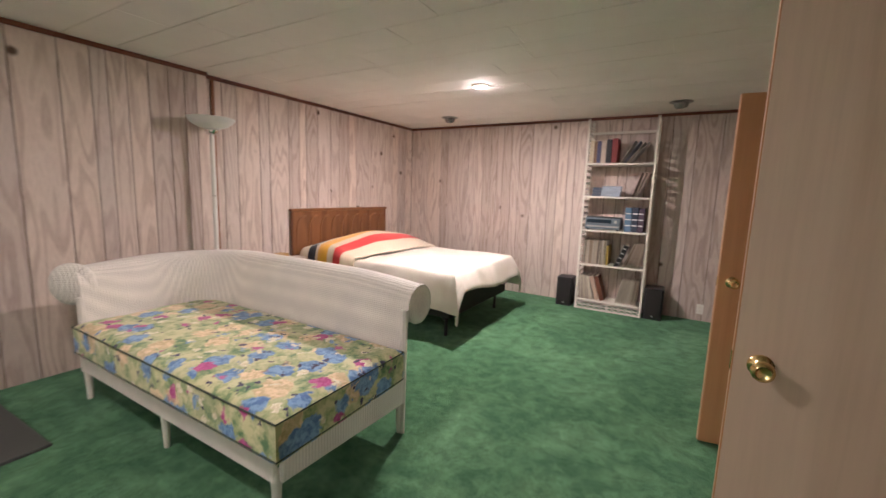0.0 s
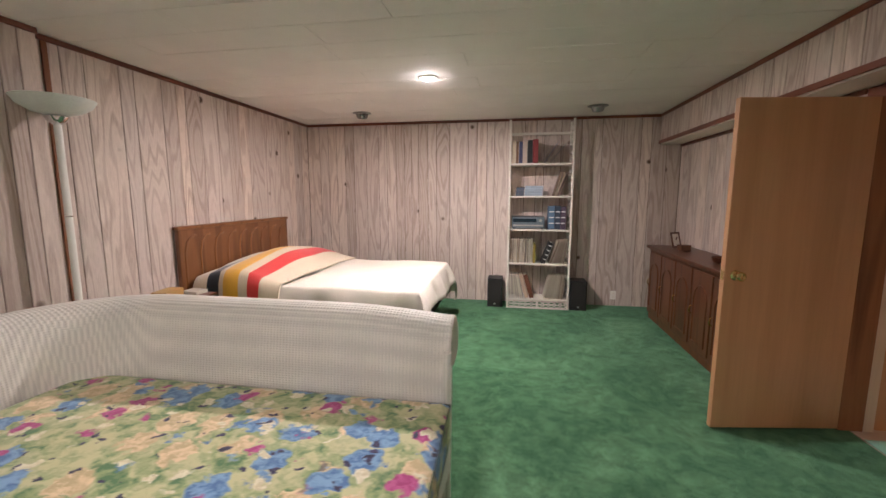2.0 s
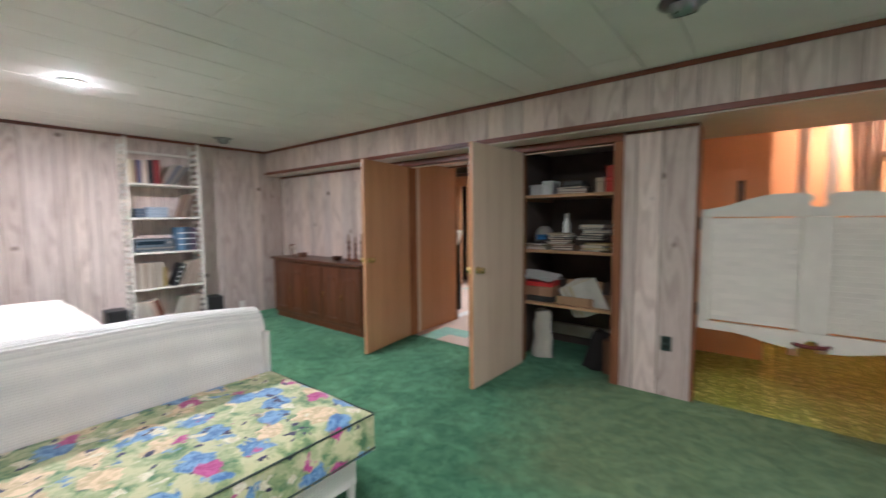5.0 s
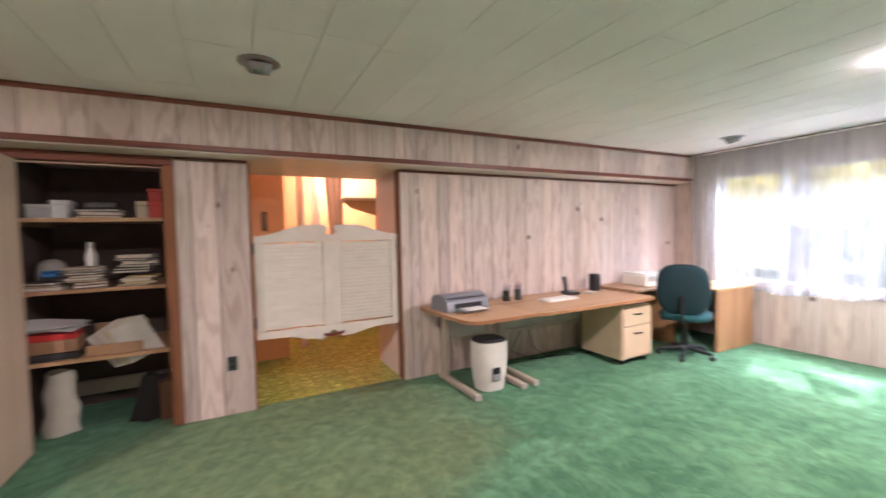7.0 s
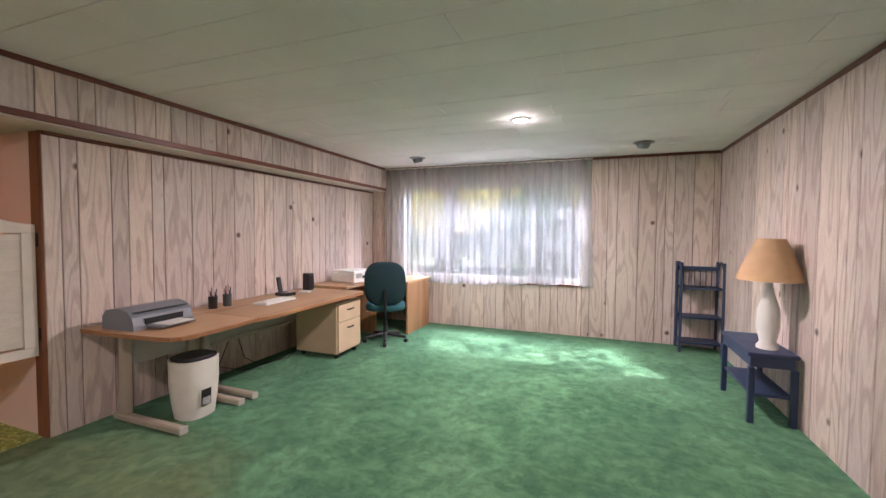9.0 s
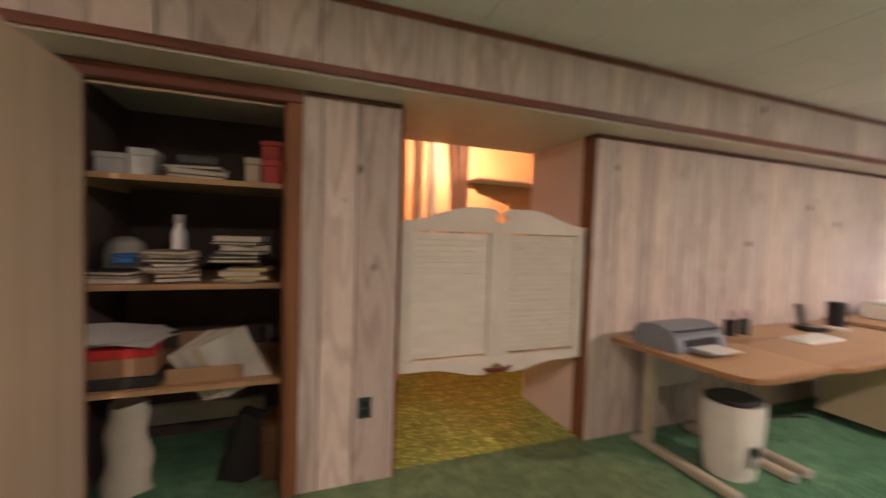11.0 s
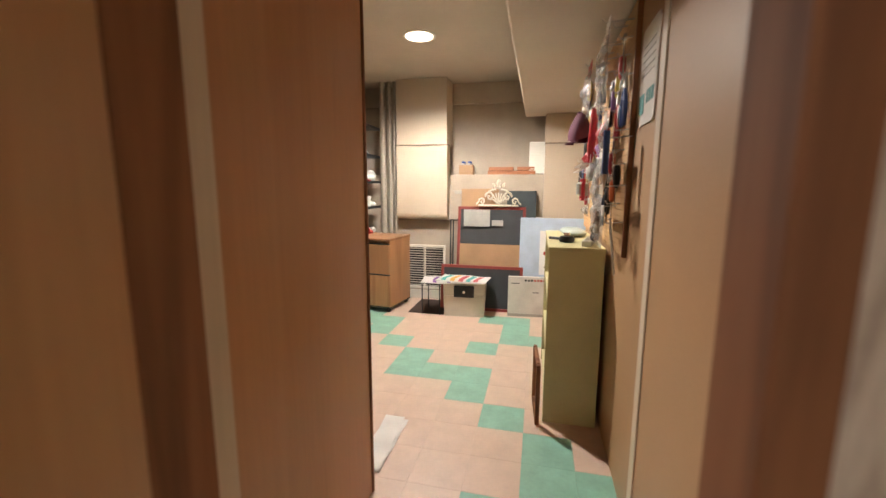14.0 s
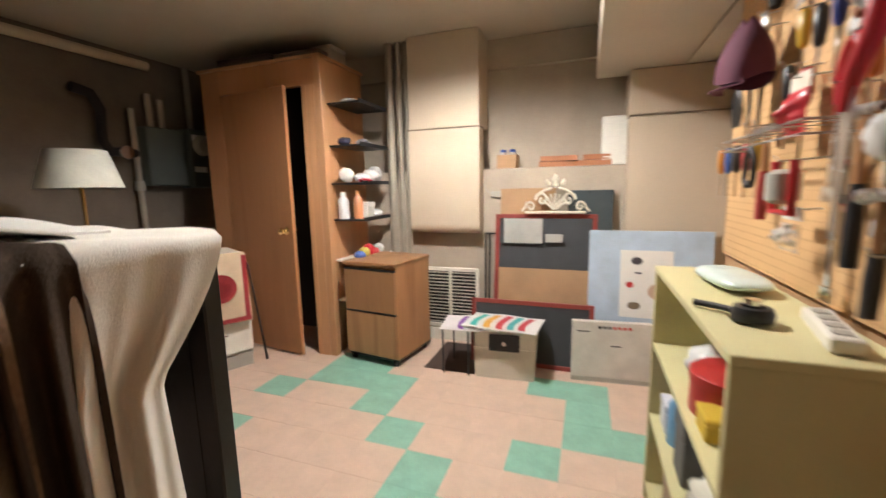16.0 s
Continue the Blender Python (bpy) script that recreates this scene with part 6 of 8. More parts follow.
crate("card_box", pose(1.3, 0.67, 0.002), 0.28, 0.14, 0.30, (0.13, 0.06, 0.03), "tall brown card box on the closet floor", "box")
bb = part("baseboard_heater", boxed(1.80, 0.75, 0.10, 1.855, 1.5, 0.22, bev=0.006), IVORY)
tagged(bb, "low cream heater panel along the closet back", "heater")

# ---- workshop: large things ----
dk = thing("air_duct", pose(0, 0, 0), "tan painted sheet metal duct with a rolled foot", "duct")
part("upper_casing", boxed(4.80, 3.25, 1.72, 5.09, 3.81, 2.399, bev=0.006), DUCT, dk)
part("lower_casing", boxed(4.795, 3.245, 0.98, 4.93, 3.815, 1.715, bev=0.006), DUCT, dk)
part("seam_band", boxed(4.792, 3.242, 1.712, 4.94, 3.818, 1.722), paint("dark_seam", (0.2, 0.15, 0.1)), dk)
part("rolled_foot", tube(B_(), [(4.862, 3.247, 0.985), (4.862, 3.813, 0.985)], 0.066, 20), DUCT, dk, smooth=40)
dk = thing("air_duct", pose(0, 0, 0), "tan painted sheet metal duct beside the ledge", "duct")
part("upper_casing", boxed(4.80, 1.655, 1.715, 5.14, 2.245, 1.995, bev=0.006), DUCT, dk)
part("lower_casing", boxed(4.795, 1.655, 0.60, 4.925, 2.24, 1.705, bev=0.006), DUCT, dk)
part("seam_band", boxed(4.792, 1.654, 1.706, 4.925, 2.243, 1.7145), bpy.data.materials["dark_seam"], dk)
gr = thing("wall_grille", pose(4.929, 3.53, 0.38), "cream louvered air return grille in the wall", "grille")
# Near-black sheet paints the shade behind the slats.
part("backing", boxed(-0.004, -0.22, -0.24, -0.001, 0.22, 0.22), DARK, gr)
for a in ((-0.02, -0.24, 0.215, -0.001, 0.24, 0.245), (-0.02, -0.24, -0.265, -0.001, 0.24, -0.235), (-0.02, -0.24, -0.234, -0.001, -0.215, 0.214), (-0.02, 0.215, -0.234, -0.001, 0.24, 0.214), (-0.02, -0.012, -0.234, -0.001, 0.012, 0.214)):
    part("frame_bar", boxed(*a, bev=0.002), IVORY, gr)
for k in range(16):
    for y in (-0.114, 0.114): part("slat", box(B_(), -0.008, -0.1, -0.0015, 0.008, 0.1, 0.0015, 0, T((-0.011, y, -0.222 + k * 0.0282)) @ R(38, "Y")), IVORY, gr)
for k, y in enumerate((4.00, 3.92, 3.86)):
    p = part("pipe", tube(B_(), [(4.88, y, 0.0), (4.88, y, 2.399)], (0.032, 0.022, 0.016)[k], 14), paint("grey_pipe", (0.36, 0.32, 0.26), 0.5, metal=0.1), smooth=40)
    tagged(p, "grey painted pipe running from floor to ceiling", "pipe", "workshop pipes")
bb = part("baseboard", boxed(4.915, 2.3, 0.0, 4.929, 3.82, 0.10, bev=0.003), IVORY)
structure(bb, "cream baseboard", "baseboard")

fc = thing("file_cabinet", pose(4.315, 3.94, 0, 0, 0, -8), "oak laminate two-drawer file cabinet on black casters", "file cabinet")
part("body", boxed(0.012, -0.225, 0.055, 0.47, 0.225, 0.735, bev=0.003), OAK_Z, fc)
part("top", boxed(-0.012, -0.232, 0.736, 0.475, 0.232, 0.76, bev=0.003), OAK_Z, fc)
for z0, z1 in ((0.07, 0.385), (0.40, 0.70)):
    dr = part("drawer", boxed(-0.012, -0.222, z0, 0.0115, 0.222, z1, bev=0.003), OAK_Z, fc)
    part("finger_slot", boxed(-0.0125, -0.222, z1 + 0.001, 0.01, 0.222, z1 + 0.013), BLACK, dr)
for x in (0.03, 0.42):
    for y in (-0.19, 0.19): part("caster", lathe(B_(), [(0, -0.014), (0.024, -0.014), (0.0265, 0), (0.024, 0.014), (0, 0.014)], 16, T((x, y, 0.0268)) @ R(90, "X")), BLACK, fc, smooth=40)
part("skirt", boxed(0.015, -0.222, 0.04, 0.468, 0.222, 0.0545), BLACK, fc)

sf = thing("fire_safe", pose(4.35, 2.97, 0, 0, 0, 4), "light grey fire-proof document chest with a black latch", "safe")
PUTTY = plain("putty_plastic", (0.62, 0.58, 0.49), 0.5, vary=0.06)
part("body", slab(B_(), [(-0.195, 0.0), (0.195, 0.0), (0.205, 0.21), (-0.205, 0.21)], 0.0, 0.30, R(90, "Z") @ R(90, "X")), PUTTY, sf)
part("lid", boxed(-0.004, -0.207, 0.212, 0.304, 0.207, 0.335, bev=0.01, seg=2), PUTTY, sf)
la = part("latch", boxed(-0.024, -0.10, 0.20, -0.0045, 0.10, 0.315, bev=0.006), BLACK, sf)
part("lock_barrel", lathe(B_(), [(0.014, 0), (0.014, 0.005), (0, 0.005)], 16, T((-0.0245, 0, 0.255)) @ R(-90, "Y")), CHROME, la, smooth=40)
def bag(name, m, w, d, cols, label, amp=0.006):
    b = thing(name, m, label, "shopping bag", "folded bags")
    part("sheet", sheet(B_(), lambda u, v: (d * (u - 0.5), w * (v - 0.5), 0.006 + amp * (1 + math.sin(9 * v + 3 * u)) * 0.5), 10, 16, 0.003), paint("bag_white", (0.72, 0.70, 0.68), 0.5), b, smooth=70)
    for k, (c, v0) in enumerate(cols):
        part("printed_band", sheet(B_(), lambda u, v, v0=v0: (d * (0.1 + 0.8 * u - 0.5), w * (v0 + 0.09 * v + 0.03 * math.sin(4 * u) - 0.5), 0.008 + amp * (1 + math.sin(9 * (v0 + 0.09 * v) + 3 * u)) * 0.5), 12, 3, 0.001), paint("ink_%d%d%d" % tuple(int(x * 99) for x in c), c, 0.5), b, smooth=70)
    return b
bag("shopping_bag", pose(4.42, 3.21, 0.337, 0, 0, 8), 0.40, 0.32, (((0.22, 0.05, 0.35), 0.6), ((0.22, 0.05, 0.35), 0.25)), "folded white and purple shopping bag on the chest")
bag("shopping_bag", pose(4.43, 2.99, 0.357, 0, 0, -5), 0.50, 0.32, (((0.5, 0.03, 0.04), 0.15), ((0.5, 0.03, 0.04), 0.45), ((0.05, 0.45, 0.42), 0.8), ((0.05, 0.4, 0.42), 0.3), ((0.65, 0.35, 0.04), 0.62)), "folded white bag printed in red and teal on the chest")
ws = thing("wire_stand", pose(4.40, 3.30, 0), "low black wire stand beside the document chest", "stand")
for x in (-0.08, 0.16):
    for y in (-0.09, 0.09): part("leg", tube(B_(), [(x, y, 0.006), (x, y, 0.322)], 0.006, 8), BLACK, ws, smooth=40)
    part("top_rail", tube(B_(), [(x, -0.10, 0.328), (x, 0.10, 0.328)], 0.006, 8), BLACK, ws, smooth=40)
for y in (-0.09, 0.0, 0.09): part("cross_wire", tube(B_(), [(-0.08, y, 0.333), (0.16, y, 0.333)], 0.004, 6), BLACK, ws, smooth=40)
mt_ = part("floor_mat", boxed(4.36, 3.18, 0.0005, 4.86, 3.55, 0.006), paint("brown_mat", (0.07, 0.045, 0.035), 0.9))
tagged(mt_, "thin dark brown mat on the floor tiles", "mat")

RED = plain("red_frame_paint", (0.26, 0.045, 0.035), 0.45, vary=0.1)
def screen(m, w, h, mesh_mat, label, lower=None):
    s = thing("window_screen", m, label, "screen", "leaning screens")
    t = 0.03
    for a in ((0, -w / 2, 0, 0.018, -w / 2 + t, h), (0, w / 2 - t, 0, 0.018, w / 2, h), (0, -w / 2 + t + 0.0005, 0, 0.018, w / 2 - t - 0.0005, t), (0, -w / 2 + t + 0.0005, h - t, 0.018, w / 2 - t - 0.0005, h)):
        part("frame_bar", boxed(*a, bev=0.002), RED, s)
    part("mesh_panel", boxed(0.008, -w / 2 + t, t, 0.011, w / 2 - t, h - t), mesh_mat, s)
    if lower: part("kick_panel", boxed(0.004, -w / 2 + t + 0.001, t + 0.001, 0.0075, w / 2 - t - 0.001, lower), CARD, s)
    return s
DARKMESH = plain("charcoal_mesh", (0.05, 0.052, 0.056), 0.8, vary=0.15, fine=400)
screen(pose(4.70, 2.77, 0.02, 0, 8), 0.72, 1.06, DARKMESH, "tall red framed window screen leaning on the wall", 0.66)
screen(pose(4.58, 2.84, 0.002, 0, 5), 0.85, 0.47, DARKMESH, "low red framed window screen leaning behind the chest")
for y in (3.22, 3.19):
    s = thing("metal_frame", pose(4.86, y, 0.002, 0, 3), "narrow black metal frame leaning on the wall", "frame", "metal frames")
    for a in ((0, 0, 0, 0.012, 0.012, 0.92), (0, -0.16, 0, 0.012, -0.148, 0.92), (0, -0.1475, 0.908, 0.012, -0.0005, 0.92)): part("bar", boxed(*a), BLACK, s)
for y, z, w, h in ((2.92, 0.95, 0.28, 0.18), (2.70, 0.90, 0.12, 0.06)):
    pp = part("taped_note", boxed(4.735, y - w / 2, z - h / 2, 4.738, y + w / 2, z + h / 2), paint("grey_note", (0.42, 0.41, 0.38), 0.8))
    pp.matrix_basis = T((0.06, 0, 0))
    tagged(pp, "pale paper note taped on the screen", "note", "taped notes")
pn = part("painted_board", boxed(0, -0.20, 0, 0.02, 0.20, 0.40, bev=0.003), CARD)
pn.matrix_basis = pose(4.84, 2.90, 0.86, 0, 6)
tagged(pn, "tan board leaning behind the screens", "board")
pn = part("painted_board", boxed(0, -0.15, 0, 0.02, 0.15, 0.36, bev=0.003), paint("slate_picture", (0.06, 0.075, 0.08), 0.3))
pn.matrix_basis = pose(4.84, 2.46, 0.88, 0, 6)
tagged(pn, "dark slate picture panel leaning behind the screens", "picture")

# Ornamental crest: scrolls and a fan of ribs
CREAM = plain("antique_cream", (0.70, 0.64, 0.52), 0.5, vary=0.12, scale=14)
cr = thing("ornamental_crest", pose(4.82, 2.70, 1.075, 0, 4) @ Matrix.Diagonal((0.8, 0.78, 0.9, 1)), "cream painted scrolled ornamental crest resting on the screen", "ornament")
part("base_bar", tube(B_(), [(0, -0.27, 0.01), (0, 0.27, 0.01)], 0.011, 10), CREAM, cr, smooth=50)
def spiral(y, z, r, s, turns=1.4):
    return [(0, y + s * (r * (1 - i / 26) * math.cos(i / 26 * turns * 6.283)), z + r * (1 - i / 26) * math.sin(i / 26 * turns * 6.283)) for i in range(24)]
for s in (1, -1):
    part("scroll", tube(B_(), [(0, s * 0.03, 0.20), (0, s * 0.08, 0.19), (0, s * 0.13, 0.17)] + spiral(s * 0.12, 0.11, 0.062, s), 0.011, 8), CREAM, cr, smooth=60)
    part("scroll", tube(B_(), [(0, s * 0.30, 0.02)] + spiral(s * 0.22, 0.055, 0.045, s), 0.010, 8), CREAM, cr, smooth=60)
    part("leaf", lathe(B_(), [(0.0, 0), (0.022, 0.02), (0.016, 0.05), (0.0, 0.07)], 10, T((0, s * 0.05, 0.215)) @ R(-30 * s, "X")), CREAM, cr, smooth=60)
for k in range(7):
    a = radians(-54 + 18 * k)
    part("fan_rib", tube(B_(), [(0, 0.012 * math.sin(a), 0.03), (0, 0.13 * math.sin(a), 0.03 + 0.13 * math.cos(a))], [0.006, 0.010], 8), CREAM, cr, smooth=50)
part("finial", lathe(B_(), [(0.0, 0.20), (0.028, 0.22), (0.02, 0.25), (0.034, 0.27), (0.02, 0.30), (0.0, 0.315)], 14), CREAM, cr, smooth=60)

bl = thing("blue_poster_board", pose(4.66, 2.10, 0.012, 0, 6), "pale blue poster board with a taped print, leaning on the wall", "poster board")
part("board", boxed(0, -0.38, 0, 0.012, 0.36, 0.96, bev=0.002), paint("powder_blue", (0.46, 0.56, 0.68), 0.6), bl)
pr_ = part("print", boxed(-0.003, -0.155, 0.38, -0.0005, 0.16, 0.83), PAPER, bl, "white printed sheet")
for y, z, w, h, c in ((0.06, 0.76, 0.07, 0.05, (0.06, 0.05, 0.06)), (0.05, 0.68, 0.05, 0.012, (0.1, 0.1, 0.12)), (0.10, 0.60, 0.045, 0.04, (0.55, 0.05, 0.05)), (-0.06, 0.56, 0.10, 0.10, (0.6, 0.42, 0.3)), (0.07, 0.46, 0.08, 0.05, (0.2, 0.15, 0.1))):
    part("printed_shape", slab(B_(), [(y + w / 2 * math.cos(i * 0.524), z + h / 2 * math.sin(i * 0.524)) for i in range(12)], 0.0035, 0.0045, R(90, "Z") @ R(90, "X") @ Matrix.Diagonal((1, 1, -1, 1))), paint("ink_%d%d%d" % tuple(int(v * 99) for v in c), c, 0.6), pr_)
wb = thing("flat_carton", pose(4.50, 2.31, 0.03, 0, 3, 5), "flat white carton standing on the floor with red lettering", "carton")
part("carton", boxed(0, -0.24, 0, 0.05, 0.24, 0.37, bev=0.004), paint("carton_white", (0.62, 0.58, 0.52), 0.7), wb)
for k in range(7): part("letter_bar", boxed(-0.002, 0.06 - k * 0.03, 0.325, -0.0003, 0.08 - k * 0.03, 0.343), paint("red_ink", (0.5, 0.06, 0.04), 0.6) if k > 2 else BLACK, wb)
part("letter_bar", boxed(-0.002, 0.13, 0.30, -0.0003, 0.21, 0.308), BLACK, wb)
part("letter_bar", boxed(-0.002, -0.06, 0.21, -0.0003, 0.0, 0.218), BLACK, wb)
part("foot_board", boxed(0.0, -0.24, -0.03, 0.05, 0.24, -0.001), GREY, wb)

# On the ledge
for y, z, n in ((2.70, 1.412, 0), (2.70, 1.452, 1), (2.48, 1.412, 2), (2.46, 1.452, 3)):
    tr = thing("wooden_tray", pose(4.99, y - 0.01 * n, z), "small reddish wooden tray on the concrete ledge", "tray", "wooden trays")
    REDWOOD = paint("red_cedar", (0.42, 0.17, 0.075), 0.6)
    w = 0.13 if n < 3 else 0.09
    part("bottom", boxed(-0.05, -w, 0, 0.06, w, 0.006), REDWOOD, tr)
    for a in ((-0.05, -w, 0.0065, -0.042, w, 0.036), (0.052, -w, 0.0065, 0.06, w, 0.036), (-0.0415, -w, 0.0065, 0.0515, -w + 0.008, 0.036), (-0.0415, w - 0.008, 0.0065, 0.0515, w, 0.036)): part("side", boxed(*a), REDWOOD, tr)
bx = thing("jar_carton", pose(5.0, 3.07, 1.412), "small open cardboard carton of blue-capped jars on the ledge", "carton")
for a in ((-0.06, -0.075, 0, 0.06, 0.075, 0.005), (-0.06, -0.075, 0.0055, -0.055, 0.075, 0.10), (0.055, -0.075, 0.0055, 0.06, 0.075, 0.10), (-0.0545, -0.075, 0.0055, 0.0545, -0.07, 0.10), (-0.0545, 0.07, 0.0055, 0.0545, 0.075, 0.10)): part("panel", boxed(*a), CARD, bx)
for x in (-0.027, 0.027):
    for y in (-0.035, 0.035):
        part("jar", lathe(B_(), [(0.022, 0.006), (0.022, 0.11), (0.016, 0.12)], 14, T((x, y, 0))), GREY, bx, smooth=40)
        part("cap", lathe(B_(), [(0.018, 0.1205), (0.018, 0.14), (0, 0.14)], 14, T((x, y, 0))), paint("blue_cap", (0.05, 0.1, 0.35), 0.4), bx, smooth=40)
ws = thing("white_case", pose(4.98, 2.315, 1.412), "upright white ribbed plastic case on the ledge", "case")
part("shell", boxed(-0.04, -0.085, 0, 0.06, 0.085, 0.33, bev=0.012, seg=2), WHITE, ws)
for k in range(6): part("rib", boxed(-0.044, -0.07, 0.05 + k * 0.045, -0.0405, 0.07, 0.058 + k * 0.045), WHITE, ws)
vk = thing("wall_switch", pose(4.929, 3.13, 1.22), "small metal valve box with a wire on the wall", "switch")
part("box", boxed(-0.03, -0.05, -0.02, 0, 0.05, 0.02, bev=0.003), GREY, vk)
part("wire", tube(B_(), [(-0.01, 0.05, 0), (-0.02, 0.09, 0.03), (-0.01, 0.11, 0.09), (-0.005, 0.11, 0.18)], 0.003, 6), GREY, vk)

# Built-in cupboard with a door ajar, and black shelves on its side
cl = thing("cupboard", pose(0, 0, 0), "tall birch plywood cupboard with its door ajar", "cupboard")
part("side_panel", boxed(4.40, 4.29, 0.0, 4.93, 4.31, 2.20), BIRCH, cl)
part("corner_post", boxed(4.345, 4.27, 0.0, 4.40, 4.33, 2.22, bev=0.003), BIRCH, cl)
# Front, head and door take the darker birch for their shaded side.
part("front_panel", boxed(4.36, 5.22, 0.0, 4.395, 5.40, 2.20), DARK_BIRCH, cl)
part("far_panel", boxed(4.396, 5.38, 0.0, 4.925, 5.40, 2.20), BIRCH, cl)
part("head_panel", boxed(4.36, 4.331, 2.02, 4.395, 5.219, 2.20), DARK_BIRCH, cl)
part("door_jamb", boxed(4.345, 4.40, 0.0, 4.40, 4.44, 2.019, bev=0.003), BIRCH, cl)
part("door_jamb", boxed(4.345, 4.331, 0.0, 4.40, 4.399, 2.019), BIRCH, cl)
part("roof_panel", boxed(4.345, 4.27, 2.201, 4.93, 5.42, 2.222), BIRCH, cl)
# Near-black sheet paints the unlit inside seen past the ajar door.
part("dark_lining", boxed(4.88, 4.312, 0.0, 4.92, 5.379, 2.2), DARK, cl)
cd = part("cupboard_door", box(B_(), 0.0, -0.70, 0.02, 0.03, 0.0, 2.01, 0.002, T((4.36, 5.215, 0)) @ R(-9, "Z")), DARK_BIRCH, cl, "veneer door standing ajar")
part("door_knob", lathe(B_(), [(0.03, 0), (0.013, 0.012), (0.012, 0.025), (0.026, 0.04), (0.022, 0.055), (0.0, 0.058)], 18, T((4.36, 5.215, 0.98)) @ R(-9, "Z") @ T((0.0, -0.63, 0)) @ R(-90, "Y")), BRASS, cd, "brass knob", smooth=45)
part("door_knob", lathe(B_(), [(0.03, 0), (0.013, 0.012), (0.012, 0.025), (0.026, 0.04), (0.022, 0.055), (0.0, 0.058)], 18, T((4.36, 5.215, 0.98)) @ R(-9, "Z") @ T((0.03, -0.63, 0)) @ R(90, "Y")), BRASS, cd, "brass knob", smooth=45)
for k, (x, y, w) in enumerate(((4.5, 4.55, 0.4), (4.45, 5.0, 0.5), (4.62, 4.4, 0.16))):
    crate("storage_bin", pose(x + 0.05, y, 2.223), 0.2, w, 0.07 if k < 2 else 0.13, (0.10, 0.07, 0.06) if k < 2 else (0.35, 0.32, 0.28), "low dusty box stored on top of the cupboard", "box")
RACK_Z = (1.90, 1.60, 1.325, 1.055, 0.745, 0.43)
for i, z in enumerate(RACK_Z):
    s = thing("wall_shelf", pose(0, 0, z), "narrow black metal shelf on the cupboard side" if i < 4 else "narrow white shelf on the cupboard side", "shelf", "cupboard side shelves")
    part("tray", boxed(4.43, 4.03, -0.012, 4.85, 4.288, 0.0, bev=0.002), BLACK if i < 4 else WHITE, s)
    part("lip", boxed(4.43, 4.022, -0.014, 4.85, 4.0295, 0.014), BLACK if i < 4 else WHITE, s)
def jar(x, y, z, r, h, col, cap, label):
    j = thing("bottle", pose(x, y, z), label, "bottle")
    part("body", lathe(B_(), [(r, 0), (r, h * 0.7), (r * 0.5, h * 0.82), (r * 0.45, h * 0.86)], 16), paint("bottle_%02d%02d%02d" % tuple(int(v * 99) for v in col), col, 0.4), j, smooth=40)
    part("cap", lathe(B_(), [(r * 0.55, h * 0.861), (r * 0.55, h), (0, h)], 16), paint("bottle_%02d%02d%02d" % tuple(int(v * 99) for v in cap), cap, 0.4), j, smooth=40)
def wrap(x, y, z, w, d, h, col, label, seed):
    """A soft crumpled pack."""
    def f(u, v):
        a, b = 2 * math.pi * u, math.pi * (v - 0.5)
        n = 1 + 0.22 * noise.noise(Vector((3 * math.cos(a) * math.cos(b) + seed, 3 * math.sin(a) * math.cos(b), 3 * math.sin(b))))
        return (w / 2 * n * math.cos(a) * math.cos(b), d / 2 * n * math.sin(a) * math.cos(b), max(0.0, h / 2 + h / 2 * n * math.sin(b)))
    p = part("plastic_pack", sheet(B_(), f, 24, 14), paint("film_%02d%02d%02d" % tuple(int(v * 99) for v in col), col, 0.25), smooth=40)
    p.matrix_basis = pose(x, y, z)
    return tagged(p, label, "pack", "crumpled packs")
wrap(4.50, 4.15, 1.902, 0.10, 0.12, 0.03, (0.5, 0.5, 0.5), "crumpled clear pack on a black shelf", 1)
for x, y, w, h, col in ((4.50, 4.2, 0.09, 0.06, (0.05, 0.05, 0.08)), (4.66, 4.12, 0.10, 0.04, (0.5, 0.5, 0.5)), (4.58, 4.1, 0.06, 0.05, (0.2, 0.2, 0.22))): wrap(x, y, 1.602, w, 0.1, h, col, "small tool pack on a black shelf", x * 7)
for x, y, w, h, col in ((4.47, 4.18, 0.07, 0.11, (0.7, 0.7, 0.68)), (4.56, 4.1, 0.12, 0.07, (0.6, 0.6, 0.6)), (4.68, 4.1, 0.14, 0.10, (0.62, 0.6, 0.58)), (4.79, 4.12, 0.10, 0.13, (0.5, 0.5, 0.48)), (4.52, 4.06, 0.05, 0.03, (0.5, 0.05, 0.06))): wrap(x, y, 1.327, w, 0.12, h, col, "crumpled plastic pack on a black shelf", x * 5)
jar(4.50, 4.11, 1.057, 0.035, 0.21, (0.62, 0.26, 0.12), (0.7, 0.35, 0.12), "orange spray can on a black shelf")
jar(4.47, 4.22, 1.057, 0.04, 0.20, (0.6, 0.6, 0.6), (0.65, 0.65, 0.65), "clear plastic bottle on a black shelf")
crate("small_carton", pose(4.62, 4.13, 1.057), 0.11, 0.12, 0.12, (0.66, 0.64, 0.6), "white carton on a black shelf", "carton")
wrap(4.74, 4.1, 1.057, 0.12, 0.12, 0.06, (0.6, 0.62, 0.6), "clear blister pack on a black shelf", 3)
for k, (x, col) in enumerate(((4.50, (0.10, 0.16, 0.45)), (4.57, (0.55, 0.45, 0.1)), (4.64, (0.55, 0.04, 0.05)), (4.72, (0.6, 0.1, 0.1)), (4.8, (0.62, 0.62, 0.6)))): wrap(x, 4.12, 0.747, 0.08, 0.09, 0.06 + 0.02 * (k % 3), col, "small coloured pack on a white shelf", k + 11)
